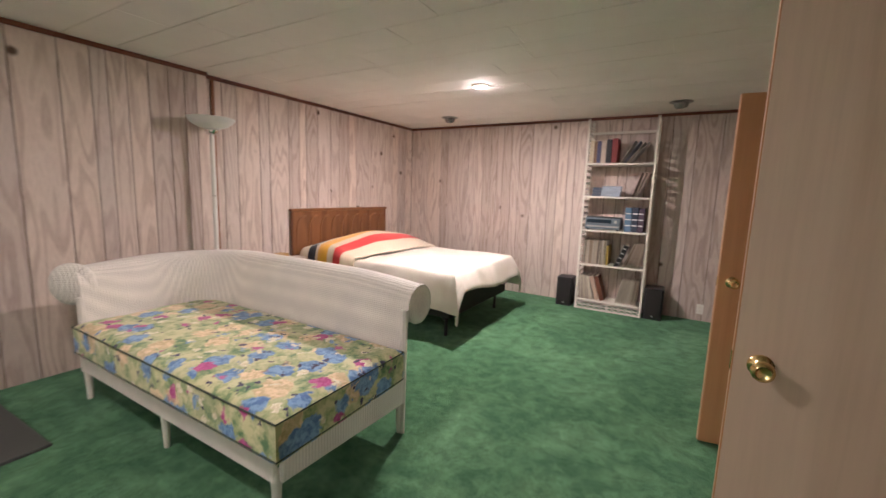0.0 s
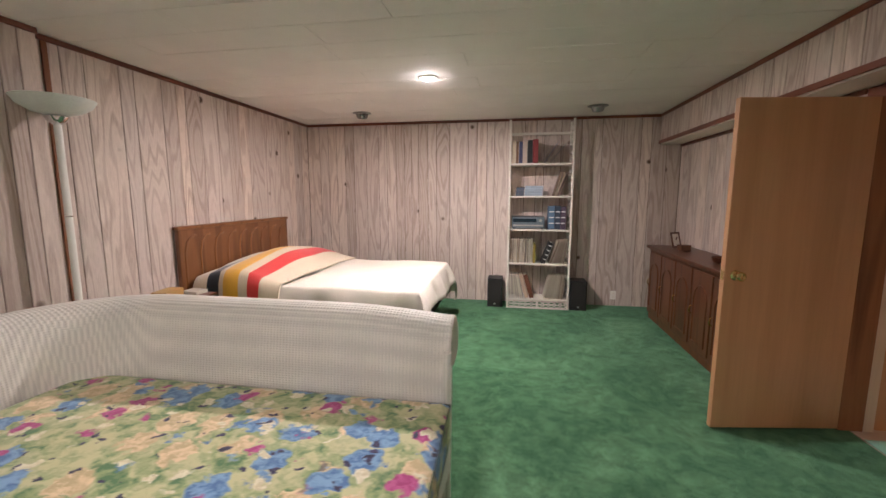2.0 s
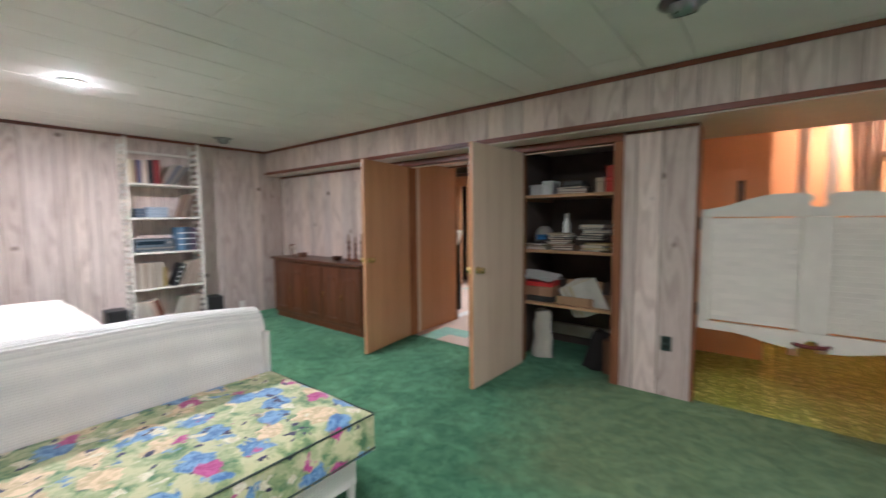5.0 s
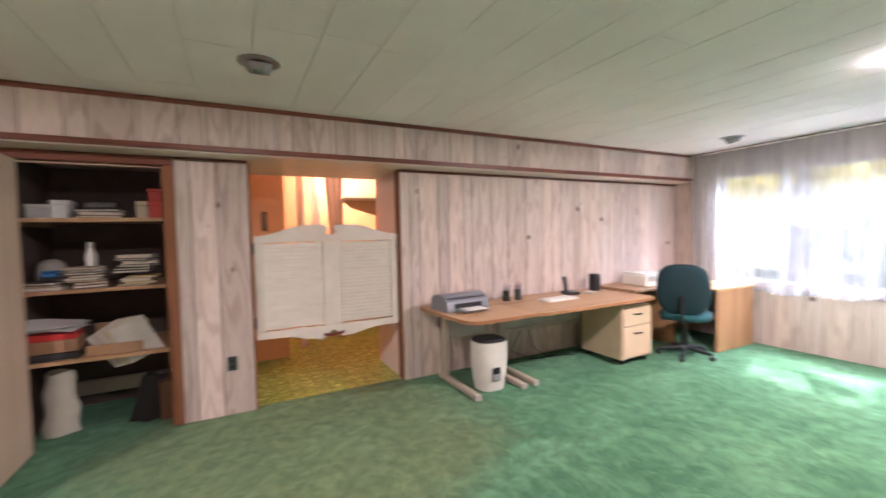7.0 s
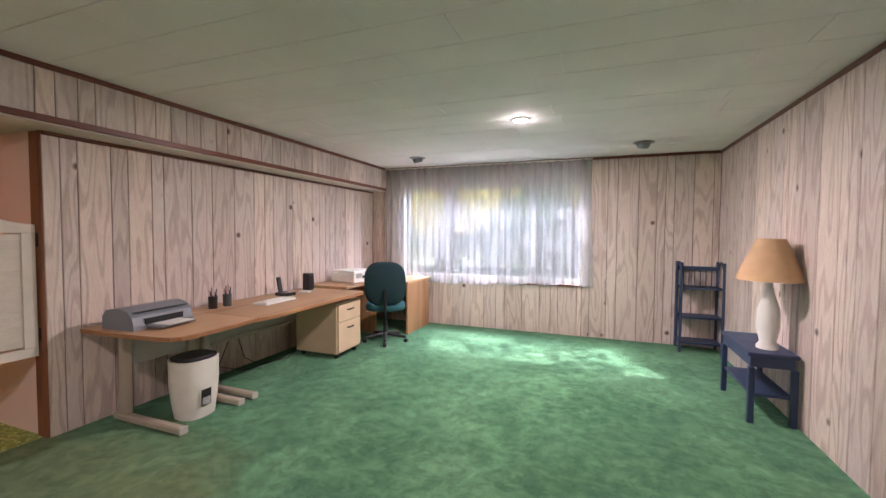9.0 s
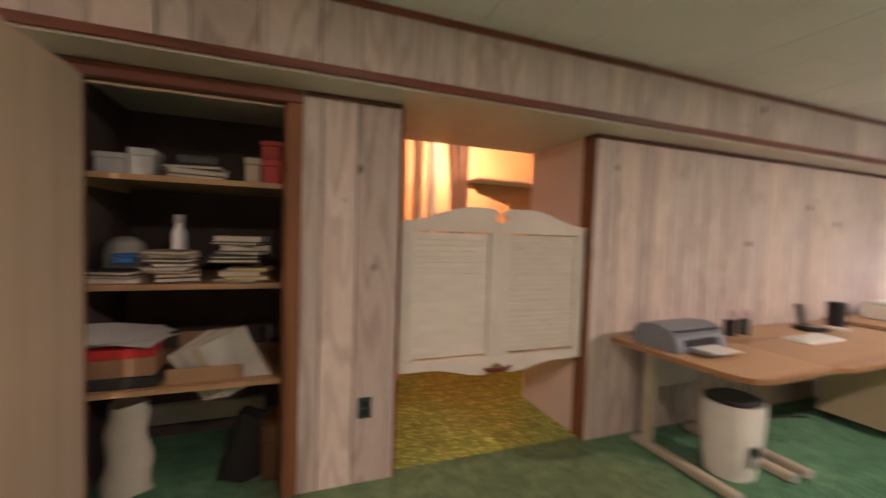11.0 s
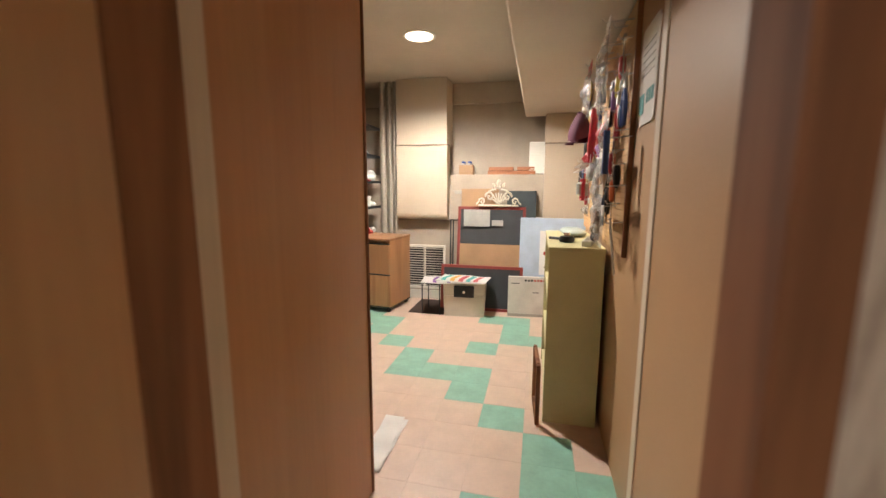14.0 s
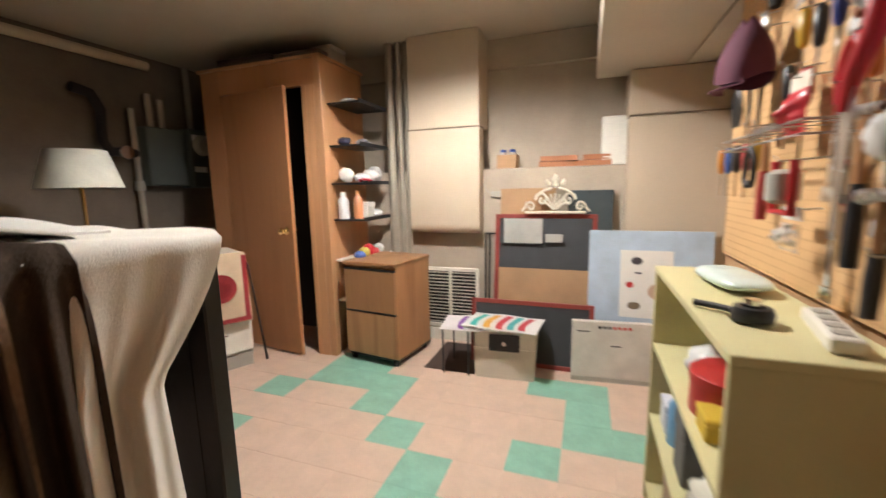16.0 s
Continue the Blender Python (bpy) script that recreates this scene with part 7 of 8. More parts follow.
jar(4.50, 4.12, 0.432, 0.02, 0.11, (0.2, 0.1, 0.03), (0.05, 0.05, 0.05), "small amber bottle on a white shelf")
jar(4.56, 4.14, 0.432, 0.025, 0.09, (0.6, 0.55, 0.4), (0.05, 0.05, 0.05), "small glue bottle on a white shelf")

# Meter, conduits and valve on the far wall
mb = thing("meter_box", pose(4.50, 5.998, 1.34), "grey-green electric meter box on the block wall", "meter")
METER = paint("meter_green", (0.10, 0.12, 0.11), 0.5)
part("main_box", boxed(-0.30, -0.14, 0.0, 0.05, 0, 0.48, bev=0.01), METER, mb)
part("side_box", boxed(0.055, -0.17, -0.02, 0.30, 0, 0.50, bev=0.01), METER, mb)
part("meter_dial", lathe(B_(), [(0.09, 0), (0.09, 0.03), (0.07, 0.06), (0, 0.065)], 24, T((0.17, -0.17, 0.36)) @ R(90, "X")), GREY, mb, smooth=40)
for z in (0.12, 0.40): part("label_plate", boxed(0.08, -0.174, z, 0.20, -0.1705, z + 0.05), PAPER, mb)
for x, z0, z1 in ((0.17, 0.5, 1.05), (-0.20, 0.48, 0.75), (-0.10, 0.48, 0.72)): part("conduit", tube(B_(), [(x, -0.06, z0), (x, -0.06, z1)], 0.025, 12), bpy.data.materials["grey_pipe"], mb, smooth=40)
vp = thing("gas_pipe", pose(3.9, 5.93, 0), "old dark iron pipe with valves on the block wall", "pipe")
part("riser", tube(B_(), [(0.25, 0, 0.5), (0.25, 0, 1.95)], 0.022, 12), bpy.data.materials["grey_pipe"], vp, smooth=40)
part("branch", tube(B_(), [(0.25, 0, 1.60), (0.05, -0.02, 1.60), (0.0, -0.03, 1.68), (0.0, -0.05, 1.90), (-0.06, -0.06, 2.0), (-0.18, -0.07, 2.02)], 0.035, 12), DARK, vp, smooth=50)
part("valve_wheel", lathe(B_(), [(0.05, 0), (0.055, 0.01), (0.05, 0.02), (0.01, 0.02)], 18, T((0.14, -0.05, 1.60)) @ R(90, "X")), CHROME, vp, smooth=40)
part("coupling", lathe(B_(), [(0.035, 0), (0.04, 0.02), (0.035, 0.08)], 14, T((0.25, 0, 1.3))), GREY, vp, smooth=40)
rp = part("ceiling_pipe", tube(B_(), [(1.8, 5.9, 2.3), (4.3, 5.9, 2.3)], 0.035, 12), DUCT, smooth=40)
tagged(rp, "painted pipe along the top of the block wall", "pipe", "workshop pipes")

fl = thing("shaded_lamp", pose(3.33, 5.20, 0), "floor lamp with a white drum shade standing by the wall", "floor lamp")
part("foot", lathe(B_(), [(0.13, 0), (0.13, 0.015), (0.02, 0.03)], 24), BRASS, fl, smooth=40)
part("stem", tube(B_(), [(0, 0, 0.03), (0, 0, 1.34)], 0.011, 10), BRASS, fl, smooth=40)
part("shade", lathe(B_(), [(0.20, 1.315), (0.14, 1.525), (0.137, 1.525), (0.197, 1.315)], 36), paint("ivory_shade", (0.66, 0.66, 0.58), 0.8), fl, "white fabric shade", smooth=50)

dc = thing("drawer_cabinet", pose(3.96, 5.08, 0, 0, 0, -28), "cream metal drawer cabinet with chrome handles", "cabinet")
part("plinth", boxed(-0.21, -0.20, 0, 0.21, 0.23, 0.10), GREY, dc)
part("body", boxed(-0.22, -0.20, 0.101, 0.22, 0.24, 0.84, bev=0.006), IVORY, dc)
for z0, z1 in ((0.12, 0.345), (0.355, 0.58), (0.59, 0.82)):
    dr = part("drawer", boxed(-0.20, -0.216, z0, 0.20, -0.2005, z1, bev=0.004), IVORY, dc)
    part("handle", tube(B_(), [(-0.05, -0.216, z1 - 0.07), (-0.045, -0.24, z1 - 0.075), (0.045, -0.24, z1 - 0.075), (0.05, -0.216, z1 - 0.07)], 0.006, 8), CHROME, dr, smooth=50)
cw = thing("patterned_cloth", pose(3.96, 5.08, 0, 0, 0, -28), "cream cloth with a dark red ring and border", "cloth")
part("cloth", sheet(B_(), lambda u, v: (-0.17 + 0.36 * u + 0.02 * v, -0.262 - 0.01 * math.sin(9 * u) - 0.03 * v * (1 - v), 0.86 - 0.50 * v), 16, 14, 0.004), paint("ecru_cloth", (0.62, 0.48, 0.33), 0.9), cw, smooth=70)
MAR = paint("maroon_print", (0.30, 0.03, 0.035), 0.9)
part("border", boxed(-0.12, -0.288, 0.37, 0.20, -0.283, 0.40), MAR, cw)
part("border", boxed(0.165, -0.288, 0.401, 0.195, -0.283, 0.84), MAR, cw)
part("ring", lathe(B_(), [(0.07, 0), (0.10, 0), (0.10, 0.004), (0.07, 0.004), (0.07, 0)], 30, T((0.02, -0.288, 0.62)) @ R(90, "X")), MAR, cw)
um = part("walking_stick", tube(B_(), [(4.14, 4.76, 0.003), (4.17, 4.90, 0.72), (4.16, 4.93, 0.78), (4.13, 4.93, 0.79)], 0.009, 8), DARK, smooth=50)
tagged(um, "dark walking stick leaning on the drawer cabinet", "stick")

# Clothes rack behind the partition, with things hung over it
rk = thing("drying_rack", pose(0, 0, 0), "dark wooden drying rack standing beside the passage", "rack")
EBONY = plain("ebony_stain", (0.018, 0.014, 0.012), 0.4, vary=0.2)
RY = 0.13
for x, lean in ((2.425, 0.0), (2.0, 0.0)):
    part("post", box(B_(), x, 3.10 + RY, 0.0, x + 0.045, 3.16 + RY, 1.17, 0.004), EBONY, rk)
    part("post", box(B_(), x, 3.52 + RY, 0.0, x + 0.045, 3.58 + RY, 1.17, 0.004), EBONY, rk)
    part("end_rail", boxed(x, 3.161 + RY, 1.11, x + 0.045, 3.519 + RY, 1.17, bev=0.004), EBONY, rk)
for y in (3.10 + RY, 3.52 + RY): part("top_rail", boxed(2.0455, y, 1.12, 2.4245, y + 0.055, 1.168, bev=0.004), EBONY, rk)
for z in (0.2, 0.65): part("cross_rail", boxed(2.0455, 3.53 + RY, z, 2.4245, 3.57 + RY, z + 0.05, bev=0.003), EBONY, rk)
part("side_board", boxed(2.427, 3.161 + RY, 0.10, 2.465, 3.519 + RY, 1.109), EBONY, rk)
def drape(name, x0, x1, y0, drop_f, drop_b, mt, label, cat, amp=0.014, top=1.178, depth=0.50):
    def f(u, v):
        x = x0 + (x1 - x0) * u
        L_ = drop_f + depth + drop_b
        s = v * L_
        w = amp * math.sin(u * 15 + 2 * v) * min(1, abs(s - drop_f) / 0.2)
        if s < drop_f: return (x + w * 0.6, y0 - 0.012 + w - 0.02 * (1 - s / drop_f), top - (drop_f - s))
        if s < drop_f + depth: return (x, y0 + (s - drop_f), top + 0.012 + 0.006 * math.sin(u * 9 + s * 20))
        return (x, y0 + depth + 0.012 + w, top - (s - drop_f - depth))
    c = part(name, sheet(B_(), f, 40, 60, 0.010), mt, smooth=60)
    return tagged(c, label, cat, "draped cloths")
TOWEL = plain("white_terry", (0.78, 0.75, 0.68), 0.95, vary=0.08, fine=240, relief=0.28, spec=0.1)
def towel(u, v):
    """Hangs narrow in front, spreads over the top to the rack's corner."""
    s = v * 1.5
    drop = max(0.0, 0.80 - s)
    flare = 0.175 * max(0.0, 1 - (drop / 0.25) ** 1.4) if drop < 0.25 else 0.0
    x = 2.14 + 0.03 * drop + (0.15 + flare + 0.03 * drop) * u
    w = (0.014 * math.sin(u * 12 + 1 + 3 * drop) + 0.007 * math.sin(u * 23 + 5 * drop)) * min(1, drop / 0.2)
    if s < 0.80: return (x + 0.5 * w, 3.075 + RY + w - 0.012 * drop, 1.184 - drop)
    if s < 1.28: return (x, 3.075 + RY + (s - 0.80), 1.196 + 0.005 * math.sin(9 * u + 20 * s))
    return (x, 3.567 + RY, 1.184 - (s - 1.28))
tagged(part("terry_towel", sheet(B_(), towel, 40, 64, 0.010), TOWEL, smooth=60), "white terry towel hanging over the rack", "towel", "draped cloths")
drape("wool_throw", 2.07, 2.20, 3.08 + RY, 0.95, 0.3, plain("dark_brown_wool", (0.05, 0.035, 0.025), 0.95, vary=0.2, fine=150, relief=0.5, spec=0.1), "dark brown wool throw hanging over the rack", "throw", 0.02, 1.19)
drape("pile_throw", 1.99, 2.10, 3.07 + RY, 1.0, 0.2, plain("fur_trim", (0.17, 0.11, 0.07), 0.95, vary=0.4, fine=120, relief=0.8, spec=0.1), "brown pile throw folded over the rack", "throw", 0.022, 1.20, 0.4)
lv = part("paper_cover", sheet(B_(), lambda u, v: (2.03 + 0.30 * u, 3.20 + RY + 0.36 * v, 1.219 + 0.012 * math.sin(5 * u + 3 * v)), 12, 12, 0.004), PAPER, smooth=70)
tagged(lv, "white paper cover with a red edge on top of the rack", "paper")
for k in range(2):
    pp = part("newspaper", sheet(B_(), lambda u, v, k=k: (2.06 + 0.42 * u, 2.94 + 0.11 * v + 0.02 * u * k, 0.003 + 0.008 * k + 0.010 * math.sin(7 * u + k) ** 2), 14, 6, 0.002), PAPER, smooth=70)
    tagged(pp, "sheet of white paper lying on the floor tiles", "paper", "floor papers")

# Yellow shelf unit
YEL = plain("pale_yellow_enamel", (0.60, 0.55, 0.30), 0.45, vary=0.05)
ys = thing("shelf_unit", pose(2.645, 1.955, 0), "pale yellow painted wooden shelf unit against the pegboard wall", "shelf unit")
for x in (0, 0.845): part("side", boxed(x, 0, 0, x + 0.02, 0.273, 0.945, bev=0.002), YEL, ys)
part("top", boxed(-0.003, -0.002, 0.9455, 0.868, 0.276, 0.966, bev=0.002), YEL, ys)
part("back_panel", boxed(0.0205, 0.0, 0.05, 0.8445, 0.008, 0.945), YEL, ys)
for z in (0.06, 0.36, 0.65): part("shelf", boxed(0.0205, 0.0085, z, 0.8445, 0.27, z + 0.018, bev=0.001), YEL, ys)
part("plinth", boxed(0.0205, 0.24, 0.0, 0.8445, 0.255, 0.0595), YEL, ys)
def yp(x, y, z, rz=0): return pose(2.645 + x, 1.955 + y, z, 0, 0, rz)
tin = thing("biscuit_tin", yp(0.36, 0.15, 0.669), "round red tin on the yellow shelf", "tin")
part("can", lathe(B_(), [(0.10, 0), (0.10, 0.085), (0.0, 0.085)], 28), paint("tin_red", (0.42, 0.03, 0.03), 0.3), tin, smooth=40)
part("lid", lathe(B_(), [(0.103, 0.0855), (0.103, 0.11), (0.095, 0.115), (0.0, 0.115)], 28), paint("tin_red", (0.42, 0.03, 0.03), 0.3), tin, smooth=40)
crate("small_carton", yp(0.24, 0.2, 0.669), 0.09, 0.1, 0.06, (0.62, 0.42, 0.04), "yellow and red carton on the yellow shelf", "carton")
crate("small_carton", yp(0.12, 0.16, 0.669), 0.10, 0.12, 0.16, (0.60, 0.55, 0.45), "cream carton on the yellow shelf", "carton")
wrap(2.645 + 0.52, 1.955 + 0.15, 0.669, 0.16, 0.16, 0.12, (0.62, 0.62, 0.6), "crumpled clear bag on the yellow shelf", 8)
jar(2.645 + 0.66, 1.955 + 0.2, 0.379, 0.04, 0.20, (0.16, 0.32, 0.5), (0.65, 0.65, 0.65), "light blue spray bottle on the yellow shelf")
crate("small_carton", yp(0.75, 0.19, 0.379), 0.10, 0.1, 0.11, (0.6, 0.62, 0.66), "white and blue carton on the yellow shelf", "carton")
crate("small_carton", yp(0.48, 0.18, 0.379), 0.12, 0.12, 0.20, (0.1, 0.1, 0.11), "black boxed tool on the yellow shelf", "carton")
wrap(2.645 + 0.28, 1.955 + 0.16, 0.379, 0.2, 0.18, 0.14, (0.66, 0.64, 0.55), "stuffed pale bag on the yellow shelf", 9)
crate("small_carton", yp(0.14, 0.18, 0.079), 0.14, 0.14, 0.12, (0.66, 0.5, 0.05), "bright yellow carton on the bottom shelf", "carton")
crate("small_carton", yp(0.32, 0.18, 0.079), 0.13, 0.14, 0.16, (0.62, 0.62, 0.6), "white carton on the bottom shelf", "carton")
crate("small_carton", yp(0.56, 0.16, 0.079), 0.2, 0.16, 0.2, (0.3, 0.2, 0.12), "brown carton on the bottom shelf", "carton")
pf = thing("framed_photo", pose(2.60, 2.245, 0.0, 0, 0, 4), "empty brown picture frame leaning on the yellow shelf", "picture frame")
for a in ((0.0, 0.0, 0, 0.03, 0.022, 0.34), (0.27, 0.0, 0, 0.30, 0.022, 0.34), (0.0305, 0, 0, 0.2695, 0.022, 0.03), (0.0305, 0, 0.31, 0.2695, 0.022, 0.34)): part("moulding", boxed(*a, bev=0.004), TRIM_Z, pf)
wp = part("wipes_pack", sheet(B_(), lambda u, v: (0.14 * (abs(math.cos(6.283 * u)) ** 0.6) * math.copysign(1, math.cos(6.283 * u)) * math.sin(math.pi * min(1, max(0.02, v)) ) ** 0.35, 0.07 * (abs(math.sin(6.283 * u)) ** 0.6) * math.copysign(1, math.sin(6.283 * u)) * math.sin(math.pi * max(0.02, min(0.98, v))) ** 0.35, 0.05 * (v if v < 0.98 else 0.98)), 32, 10), paint("mint_film", (0.60, 0.70, 0.66), 0.25), smooth=50)
wp.matrix_basis = pose(3.22, 2.07, 0.967, 0, 0, 8)
tagged(wp, "soft pale green pack of wipes on the yellow unit", "pack")
tp = thing("clamp_tool", pose(2.86, 2.13, 0.967, 0, 0, 30), "black metal clamp with a coiled cord on the yellow unit", "tool")
part("ring", lathe(B_(), [(0.022, 0), (0.04, 0.004), (0.042, 0.02), (0.036, 0.034), (0.022, 0.036), (0.022, 0)], 22), BLACK, tp, smooth=50)
part("arm", tube(B_(), [(0.03, 0, 0.014), (0.09, 0.01, 0.012), (0.13, 0.03, 0.012)], 0.008, 8), BLACK, tp, smooth=50)
part("nut", lathe(B_(), [(0.016, 0.037), (0.016, 0.052), (0, 0.052)], 6), CHROME, tp)
st_ = thing("power_strip", pose(2.80, 2.02, 0.967, 0, 0, -12), "cream power strip lying on the yellow unit", "power strip")
part("body", boxed(-0.11, -0.025, 0, 0.11, 0.025, 0.03, bev=0.004), IVORY, st_)
for k in range(4): part("socket", boxed(-0.09 + k * 0.048, -0.014, 0.0305, -0.06 + k * 0.048, 0.014, 0.033), GREY, st_)

# ---- pegboard and tools ----
PEG_X0, PEG_X1, PEG_Y = 2.31, 3.765, 1.947
pb = structure(thing("pegboard", pose(0, 0, 0), "tan pegboard with a dark edge strip on the workshop wall", "pegboard", kind="structure"))
part("board", boxed(PEG_X0, W_S + 0.004, 0.985, PEG_X1, PEG_Y, 1.985), paint("tan_hardboard", (0.58, 0.36, 0.17), 0.6, vary=0.08), pb)
part("edge_strip", boxed(PEG_X0 - 0.014, W_S + 0.001, 0.98, PEG_X0 - 0.001, PEG_Y + 0.003, 1.99), TRIM_Z, pb)
bm = B_()
for i in range(57):
    for j in range(38):
        lathe(bm, [(0.0032, 0.0), (0.0032, 0.0008), (0.0, 0.0008)], 6, T((PEG_X0 + 0.02 + i * 0.0254, PEG_Y, 0.995 + j * 0.0254)) @ R(-90, "X"))
part("peg_holes", bm, paint("hole_brown", (0.43, 0.265, 0.13), 0.8), pb, kind="stuff")
WIRE = STEEL
def hook(t, reach=0.05):
    part("peg_hook", tube(B_(), [(0, -0.004, 0.006), (0, 0.006, 0.006), (0, reach, 0.0), (0, reach + 0.008, 0.010)], 0.0025, 6), WIRE, t, smooth=50)
def hung(name, x, z, label, off=0.03, rz=0, lean=0):
    t = thing(name, pose(x, PEG_Y + off, z) @ R(rz, "Z") @ R(lean, "Y"), label, name.replace("_", " "), "tools on the pegboard")
    part("peg_hook", tube(B_(), [(0, -off - 0.002, 0.006), (0, -off + 0.01, 0.006), (0, 0.014, -0.001), (0, 0.022, 0.012)], 0.0025, 6), WIRE, t, smooth=50)
    return t
def screwdriver(x, z, col, L_=0.20):
    t = hung("screwdriver", x, z, "screwdriver with a coloured handle hanging on the pegboard", 0.03)
    part("handle", lathe(B_(), [(0.008, 0.0), (0.014, -0.008), (0.015, -0.05), (0.012, -0.085), (0.006, -0.095)], 10), paint("grip_%02d%02d%02d" % tuple(int(v * 99) for v in col), col, 0.35), t, smooth=50)
    part("blade", tube(B_(), [(0, 0, -0.095), (0, 0, -L_)], 0.0035, 8), CHROME, t, smooth=40)
def pliers(x, z, col, lean=0):
    t = hung("pliers", x, z, "pliers with coloured grips hanging on the pegboard", 0.032, 0, lean)
    c = paint("grip_%02d%02d%02d" % tuple(int(v * 99) for v in col), col, 0.35)
    for s in (1, -1):
        part("grip", tube(B_(), [(s * 0.006, 0, -0.05), (s * 0.026, 0, -0.09), (s * 0.03, 0, -0.14), (s * 0.022, 0, -0.19)], [0.007, 0.009, 0.009, 0.007], 8), c, t, smooth=50)
        part("jaw", tube(B_(), [(s * 0.010, 0, -0.05), (s * 0.012, 0, -0.025), (s * 0.003, 0, 0.01)], [0.010, 0.008, 0.004], 8), STEEL, t, smooth=50)
    part("rivet", lathe(B_(), [(0.008, -0.010), (0.008, 0.010)], 10, T((0, 0, -0.05)) @ R(90, "X")), STEEL, t)
def hammer(x, z, col=(0.02, 0.02, 0.022), L_=0.30):
    t = hung("hammer", x, z, "hammer with a dark rubber grip hanging on the pegboard", 0.04)
    part("head", tube(B_(), [(-0.06, 0, 0.0), (-0.03, 0, 0.004), (0.03, 0, 0.004), (0.06, 0, 0)], [0.012, 0.011, 0.014, 0.016], 10), STEEL, t, smooth=40)
    part("shaft", tube(B_(), [(0, 0, 0.0), (0, 0, -L_ * 0.45)], 0.009, 8), OAK_Z, t, smooth=40)
    part("grip", tube(B_(), [(0, 0, -L_ * 0.45), (0, 0, -L_ * 0.7), (0, 0, -L_)], [0.012, 0.015, 0.014], 10), paint("grip_%02d%02d%02d" % tuple(int(v * 99) for v in col), col, 0.5), t, smooth=50)
def film_material():
    """Thin crinkled polythene: mostly clear, with a milky sheen."""
    m, N, L, B = mat("clear_film")
    v = coords(N, L)
    crease = noise_tex(N, L, v, 26, 4, 0.65, 0.8)
    B.inputs["Base Color"].default_value, B.inputs["Roughness"].default_value = (0.72, 0.70, 0.67, 1), 0.16
    bump(N, L, B, crease, 0.8, 0.01)
    clear, mx = N.new("ShaderNodeBsdfTransparent"), N.new("ShaderNodeMixShader")
    L.new(ramp(N, L, crease, [(0.40, (0.14, 0.14, 0.14)), (0.66, (0.55, 0.55, 0.55))]), mx.inputs[0])
    L.new(clear.outputs[0], mx.inputs[1])
    L.new(B.outputs[0], mx.inputs[2])
    L.new(mx.outputs[0], N["Material Output"].inputs["Surface"])
    return m
FILM = film_material()
def pack(x, z, w, h, col, label, card=(0.7, 0.68, 0.64), off=0.05):
    t = hung("hanging_pack", x, z, label, off)
    part("card", boxed(-w / 2, -0.004, -h * 0.22, w / 2, -0.002, 0.01), paint("card_%02d%02d%02d" % tuple(int(v * 99) for v in card), card, 0.6), t)
    q = random.Random(int(x * 1000 + z * 77))
    for k in range(3):
        px, pz, pr = q.uniform(-0.3, 0.3) * w, -h * q.uniform(0.5, 0.9), q.uniform(0.06, 0.13) * w
        part("contents", lathe(B_(), [(0.0, -pr), (pr * 0.8, -pr * 0.8), (pr, 0.0), (pr * 0.7, pr * 1.4), (0.0, pr * 1.6)], 10, T((px, 0.004 + pr * 0.4, pz)) @ R(q.uniform(-70, 70), "Y")), (WHITE, BRASS, BLACK, STEEL, TRIM_Z, CREAM_ENAMEL)[q.randrange(6)], t, smooth=50)
    def f(u, v):
        n = noise.noise(Vector((u * 5 + x * 9, v * 6 + z * 7, 1)))
        return (w * (u - 0.5), 0.0 + 0.035 * math.sin(math.pi * u) * math.sin(math.pi * min(1, v * 1.05)) * (1 + 0.6 * n), -0.03 - (h - 0.03) * v)
    part("film", sheet(B_(), f, 12, 16, 0.001), FILM if sum(col) > 1.6 else paint("film_%02d%02d%02d" % tuple(int(v * 99) for v in col), col, 0.3), t, smooth=60)
def wrench(x, z, L_=0.2):
    t = hung("wrench", x, z, "steel wrench hanging on the pegboard", 0.03)
    part("shank", boxed(-0.009, -0.004, -L_, 0.009, 0.004, 0.0, bev=0.002), CHROME, t)
    part("head", lathe(B_(), [(0.011, -0.005), (0.02, -0.005), (0.02, 0.005), (0.011, 0.005), (0.011, -0.005)], 14, T((0, 0, 0.0)) @ R(90, "X")), CHROME, t, smooth=40)
    part("jaw", slab(B_(), [(-0.02, 0), (-0.022, -0.03), (-0.010, -0.035), (-0.008, -0.018), (0.008, -0.018), (0.010, -0.035), (0.022, -0.03), (0.02, 0)], -0.005, 0.005, T((0, 0, -L_)) @ R(90, "X")), CHROME, t)
pack(2.36, 1.92, 0.10, 0.30, (0.7, 0.7, 0.7), "long clear plastic bag hanging on the pegboard", (0.66, 0.66, 0.64), 0.10)
t = hung("garden_fork", 2.52, 1.88, "small steel hand fork hanging on the pegboard", 0.08)
for s in (-0.025, 0.0, 0.025): part("tine", tube(B_(), [(s, 0, 0.06), (s, 0.004, -0.03), (0, 0.01, -0.07)], 0.005, 6), CHROME, t, smooth=50)
part("handle", tube(B_(), [(0, 0.01, -0.07), (0, 0.006, -0.13), (0, 0, -0.24)], [0.008, 0.014, 0.013], 10), paint("grip_gr", (0.1, 0.1, 0.11), 0.5), t, smooth=50)
pliers(2.30, 1.70, (0.04, 0.08, 0.30))
pliers(2.42, 1.66, (0.45, 0.03, 0.04), 6)
t = hung("caulking_tool", 2.28, 1.46, "blue handled tool hanging on the pegboard", 0.09)
